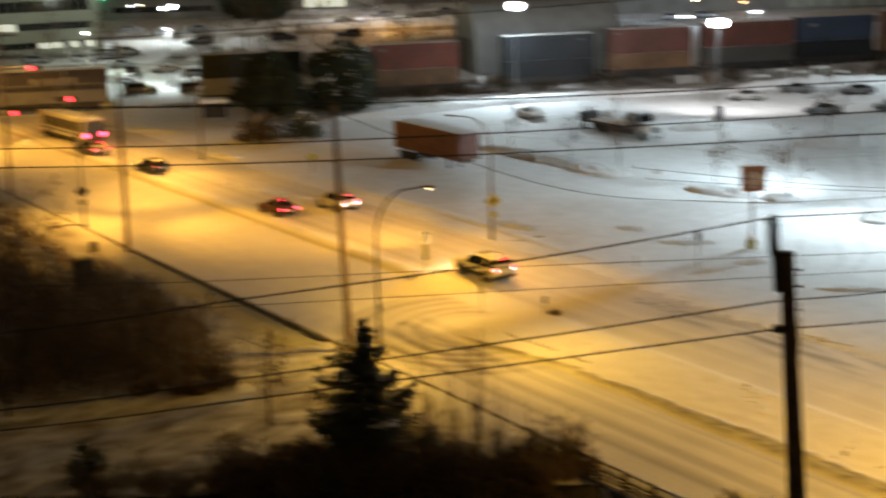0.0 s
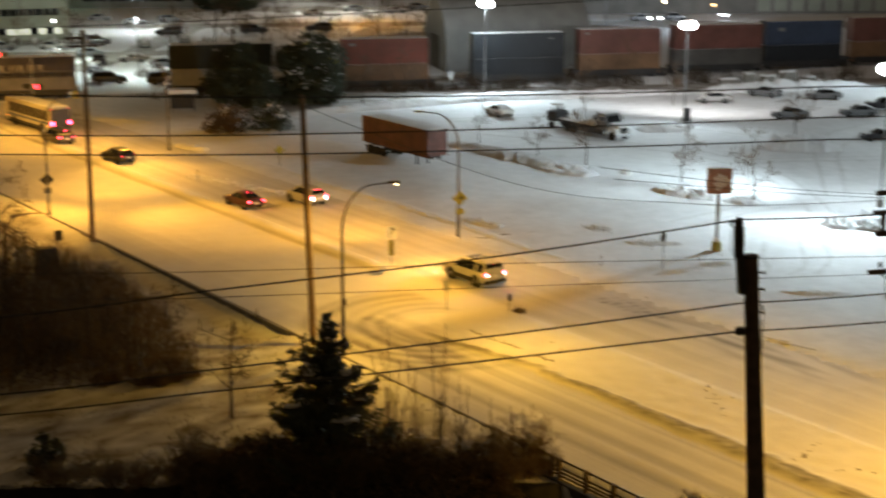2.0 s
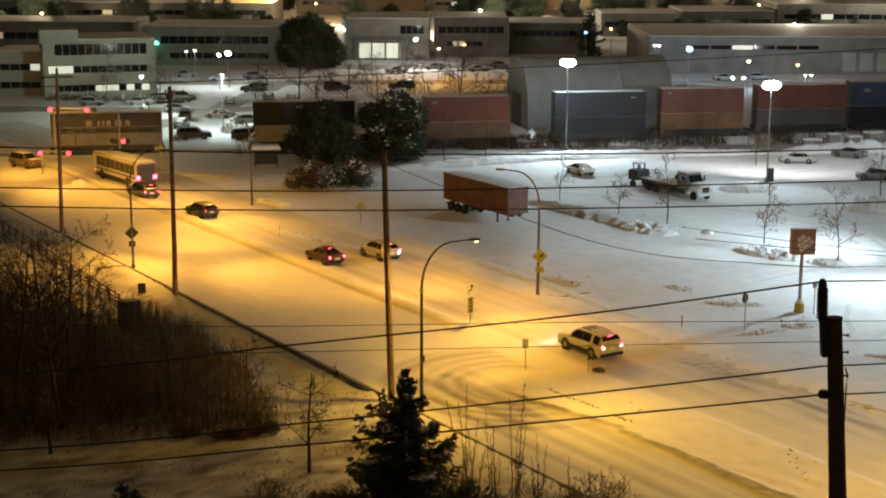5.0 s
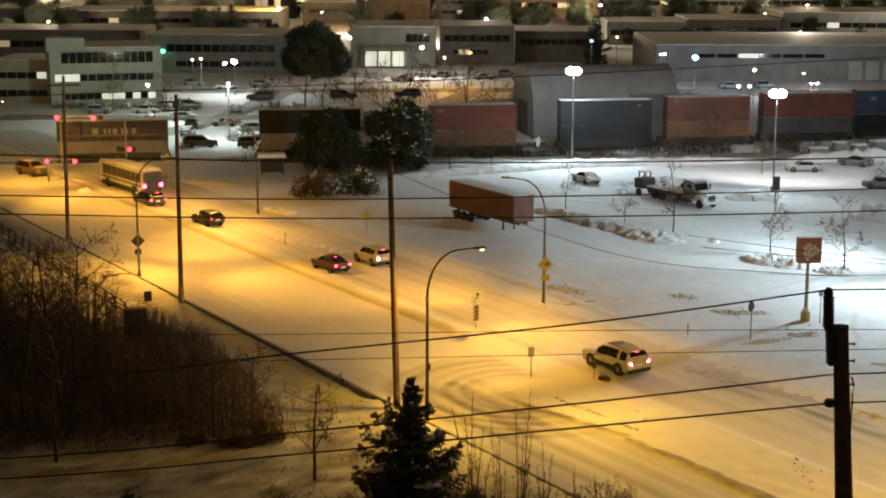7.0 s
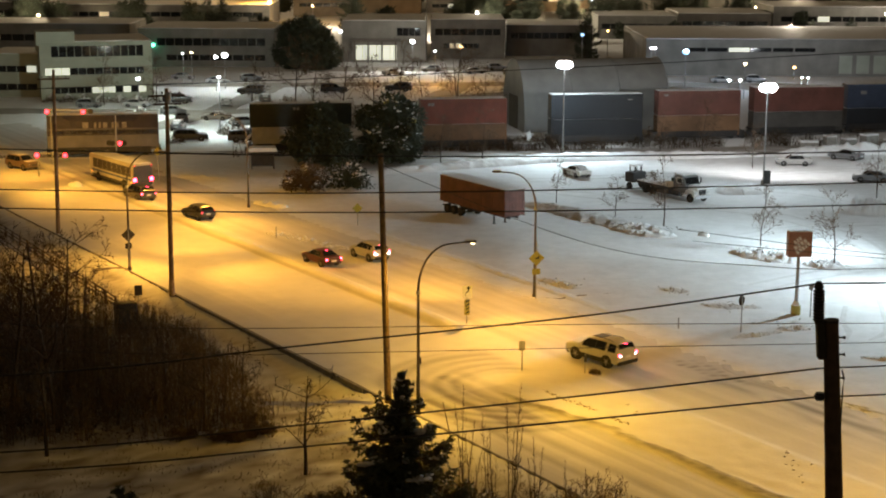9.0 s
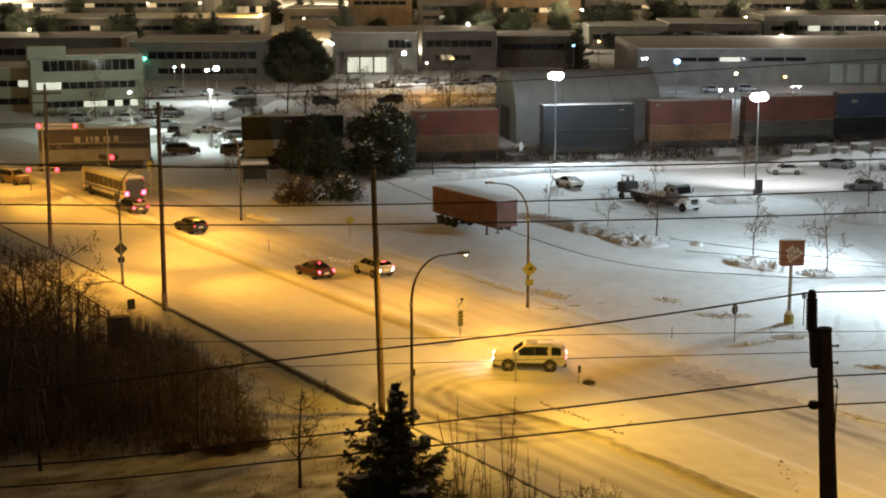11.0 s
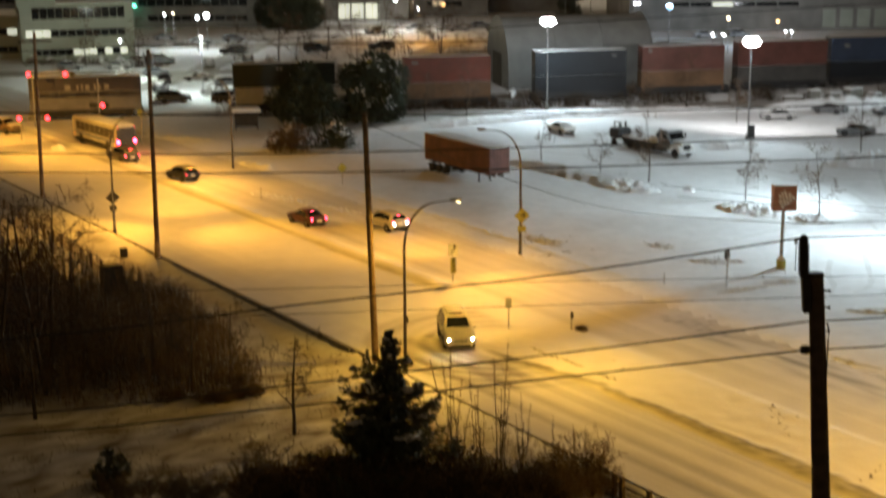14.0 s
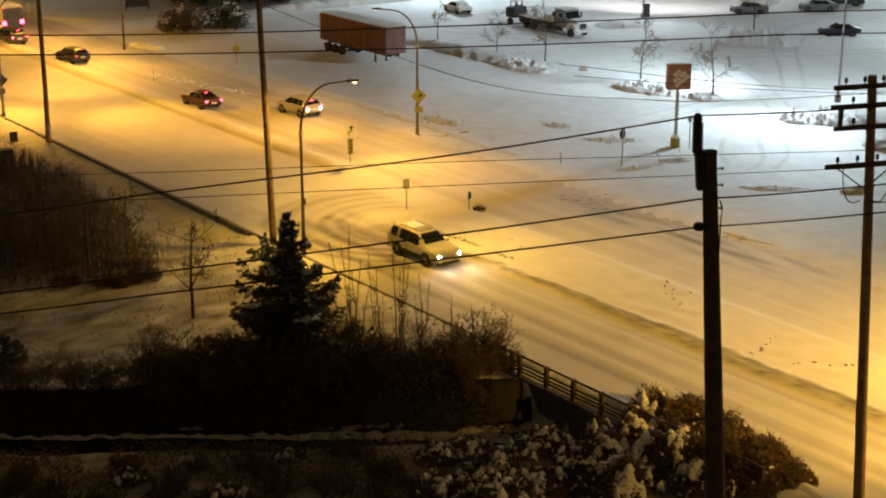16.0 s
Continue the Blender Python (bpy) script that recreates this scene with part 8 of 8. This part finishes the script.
FAR = [
    (-171.1, 602.5, 7.0, "white", 0.9),
    (-155.4, 613.7, 7.0, "white", 0.8),
    (-104.3, 566.5, 7.0, "warm", 0.5),
    (-85.3, 566.5, 7.0, "warm", 0.5),
    (-53.2, 476.7, 7.0, "warm", 0.7),
    (-38.0, 373.9, 7.0, "amber", 0.5),
    (-44.7, 373.9, 7.0, "amber", 0.35),
    (-105.6, 403.8, 7.0, "amber", 0.55),
    (-102.0, 359.6, 7.0, "amber", 0.6),
    (-83.2, 369.7, 7.0, "white", 0.45),
    (-82.7, 363.6, 7.0, "white", 0.4),
    (-121.4, 475.3, 5, "green", 0.3),
    (-146.2, 531.8, 5, "green", 0.3),
    (-63.2, 271.5, 9.5, "white", 0.75),
    (-62.6, 332.9, 5, "green", 0.6),
    (-71.6, 340.9, 5, "green", 0.22),
    (-64.4, 375.2, 5, "green", 0.22),
    (-50.3, 335.7, 7.0, "blue", 0.55),
    (-40.9, 289.2, 6.5, "white", 0.75),
    (-42.1, 285.5, 6.5, "white", 0.45),
    (-48.2, 295.6, 6.5, "warm", 0.3),
    (-49.4, 293.0, 6.5, "white", 0.25),
    (-48.5, 244.4, 6.5, "white", 0.3),
    (-31.5, 566.5, 7.0, "warm", 0.3),
    (-38.2, 456.9, 7.0, "amber", 0.4),
    (-30.8, 359.6, 7.0, "white", 0.3),
    (-22.8, 348.2, 7.0, "white", 0.45),
    (-17.0, 367.4, 5, "green", 0.25),
    (-6.1, 326.0, 6.5, "white", 0.6),
    (4.0, 312.2, 6.5, "amber", 0.45),
    (-1.2, 301.0, 6.5, "white", 0.25),
    (9.8, 424.6, 7.0, "white", 0.5),
    (31.3, 340.9, 7.0, "blue", 0.5),
    (38.3, 353.8, 7.0, "amber", 0.4),
    (51.0, 340.9, 7.0, "amber", 0.5),
    (54.0, 344.5, 7.0, "warm", 0.45),
    (91.6, 619.4, 7.0, "amber", 0.4),
    (46.5, 291.2, 7.4, "blue", 0.85),
    (42.6, 310.8, 6.5, "white", 0.3),
    (43.4, 310.8, 6.5, "white", 0.3),
    (54.8, 276.0, 6.5, "warm", 0.4),
    (100.0, 441.7, 7.0, "white", 1.1),
    (93.7, 460.1, 7.0, "warm", 0.4),
    (118.6, 513.8, 7.0, "white", 0.35),
    (84.7, 372.9, 7.0, "warm", 0.4),
    (123.0, 425.7, 7.0, "warm", 0.4),
    (72.3, 313.2, 2.5, "amber", 0.4),
    (68.9, 291.9, 2.5, "white", 0.25),
    (70.1, 291.9, 2.5, "white", 0.25),
    (49.0, 505.9, 7.0, "white", 0.6),
    (13.4, 247.6, 9.2, "white", 0.3),
    (15.0, 247.6, 9.2, "white", 0.3),
    (42.3, 224.2, 8.7, "white", 0.3),
    (43.9, 224.2, 8.7, "white", 0.3),
    (-83.1, 311.0, 5, "green", 0.2),
    (157.9, 602.5, 7.0, "amber", 0.3),
    (-12.6, 408.8, 7.0, "amber", 0.3),
    # three posts added to go with the farthest fill lights
    (-40.0, 700.8, 15.5, 'warm', 0.30),
    (90.0, 720.8, 15.5, 'warm', 0.30),
    (-140.0, 740.8, 15.5, 'warm', 0.30),
    (-33.0, 226.6, 8.6, 'white', 0.25),
]
for row in FAR:
    far_lamp(*row)
# point lights near these lamps, added to lift the dim town
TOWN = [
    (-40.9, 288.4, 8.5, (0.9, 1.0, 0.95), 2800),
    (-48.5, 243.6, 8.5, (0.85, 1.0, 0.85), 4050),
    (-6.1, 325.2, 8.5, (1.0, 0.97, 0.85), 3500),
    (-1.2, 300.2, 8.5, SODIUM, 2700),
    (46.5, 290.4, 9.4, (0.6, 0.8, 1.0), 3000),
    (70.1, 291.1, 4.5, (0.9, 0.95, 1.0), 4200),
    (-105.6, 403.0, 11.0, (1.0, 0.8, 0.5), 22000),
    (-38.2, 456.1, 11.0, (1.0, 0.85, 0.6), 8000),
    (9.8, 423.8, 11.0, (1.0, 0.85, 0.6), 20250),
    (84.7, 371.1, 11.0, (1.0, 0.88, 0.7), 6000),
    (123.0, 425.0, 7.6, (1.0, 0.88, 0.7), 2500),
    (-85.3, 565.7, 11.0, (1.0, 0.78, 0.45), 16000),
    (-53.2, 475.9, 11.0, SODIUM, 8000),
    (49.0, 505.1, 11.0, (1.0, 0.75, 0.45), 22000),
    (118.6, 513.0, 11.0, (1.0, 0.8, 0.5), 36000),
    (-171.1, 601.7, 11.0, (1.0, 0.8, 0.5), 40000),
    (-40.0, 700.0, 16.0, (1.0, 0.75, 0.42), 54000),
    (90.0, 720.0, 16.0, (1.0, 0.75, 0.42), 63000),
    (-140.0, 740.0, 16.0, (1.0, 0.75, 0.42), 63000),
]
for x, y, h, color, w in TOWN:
    data = bpy.data.lights.new("town_fill_light", "POINT")
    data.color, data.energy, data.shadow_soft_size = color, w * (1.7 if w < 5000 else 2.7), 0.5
    new("town_fill_light", data).location = (x, y, h)


# ---- what moves ----
def motions():
    # seconds, x, y, heading: backs down the hill, stops, swings round the island and drives off
    way = [(0.0, 6.6, 114.2, 124), (0.5, 6.9, 113.8, 124), (1.0, 7.3, 113.2, 124), (1.5, 7.8, 112.6, 124), (2.0, 8.3, 111.9, 124), (2.5, 8.75, 111.3, 124), (3.0, 9.2, 110.9, 124),
           (3.5, 9.55, 110.2, 124), (4.0, 9.9, 109.5, 124), (5.2, 10.9, 107.9, 123), (6.5, 11.8, 106.4, 123), (7.0, 12.0, 106.2, 124), (7.5, 12.1, 106.1, 125), (8.0, 12.1, 106.1, 126), (8.5, 11.9, 106.3, 128),
           (9.0, 11.65, 106.55, 131), (9.5, 11.0, 106.7, 140), (10.3, 9.0, 107.3, 159), (11.0, 7.0, 107.5, 175), (11.5, 5.5, 107.35, 184), (12.0, 4.0, 106.8, 194), (12.5, 2.75, 106.0, 205), (13.0, 1.95, 104.6, 228), (13.5, 1.55, 102.8, 254),
           (14.0, 2.0, 101.0, 276), (14.5, 2.65, 98.9, 289), (15.0, 3.7, 97.0, 298), (15.5, 4.9, 95.2, 302), (16.0, 6.3, 92.9, 303)]
    walk(suv, [(t, on_road(x, y, a)) for t, x, y, a in way])
    other = [(0.0, -5.6, 140.0, 124), (0.5, -5.6, 139.9, 124), (3.5, -5.15, 139.6, 125), (4.0, -5.3, 139.7, 125), (7.0, -7.3, 141.6, 124), (8.0, -7.1, 141.4, 124), (9.0, -6.7, 141.0, 124), (11.5, -5.3, 138.6, 125),
             (12.5, -4.6, 137.6, 126), (14.0, -3.6, 136.3, 126), (16.0, -2.05, 134.6, 126)]
    walk(white_car, [(t, on_road(x, y, a)) for t, x, y, a in other])

    def roll(wheels, rows, r):
        # wheels turn by the way gone along the heading
        steps = []
        total = 0.0
        for (t0, x0, y0, a0), (t1, x1, y1, a1) in zip(rows, rows[1:]):
            n = max(1, round((t1 - t0) / 0.1))
            h = radians((a0 + a1) / 2)
            d = (x1 - x0) * math.cos(h) + (y1 - y0) * math.sin(h)
            for k in range(n):
                steps.append((t0 + (t1 - t0) * k / n, total + d * k / n))
            total += d
        steps.append((rows[-1][0], total))
        for wh in wheels:
            at = wh.location.copy()
            walk(wh, [(t, pose(at.x, at.y, at.z, 0, math.degrees(d / r), 0)) for t, d in steps])

    roll(suv_wheels, way, BIG_SUV["wr"])
    roll(white_wheels, other, CROSSOVER["wr"])


motions()
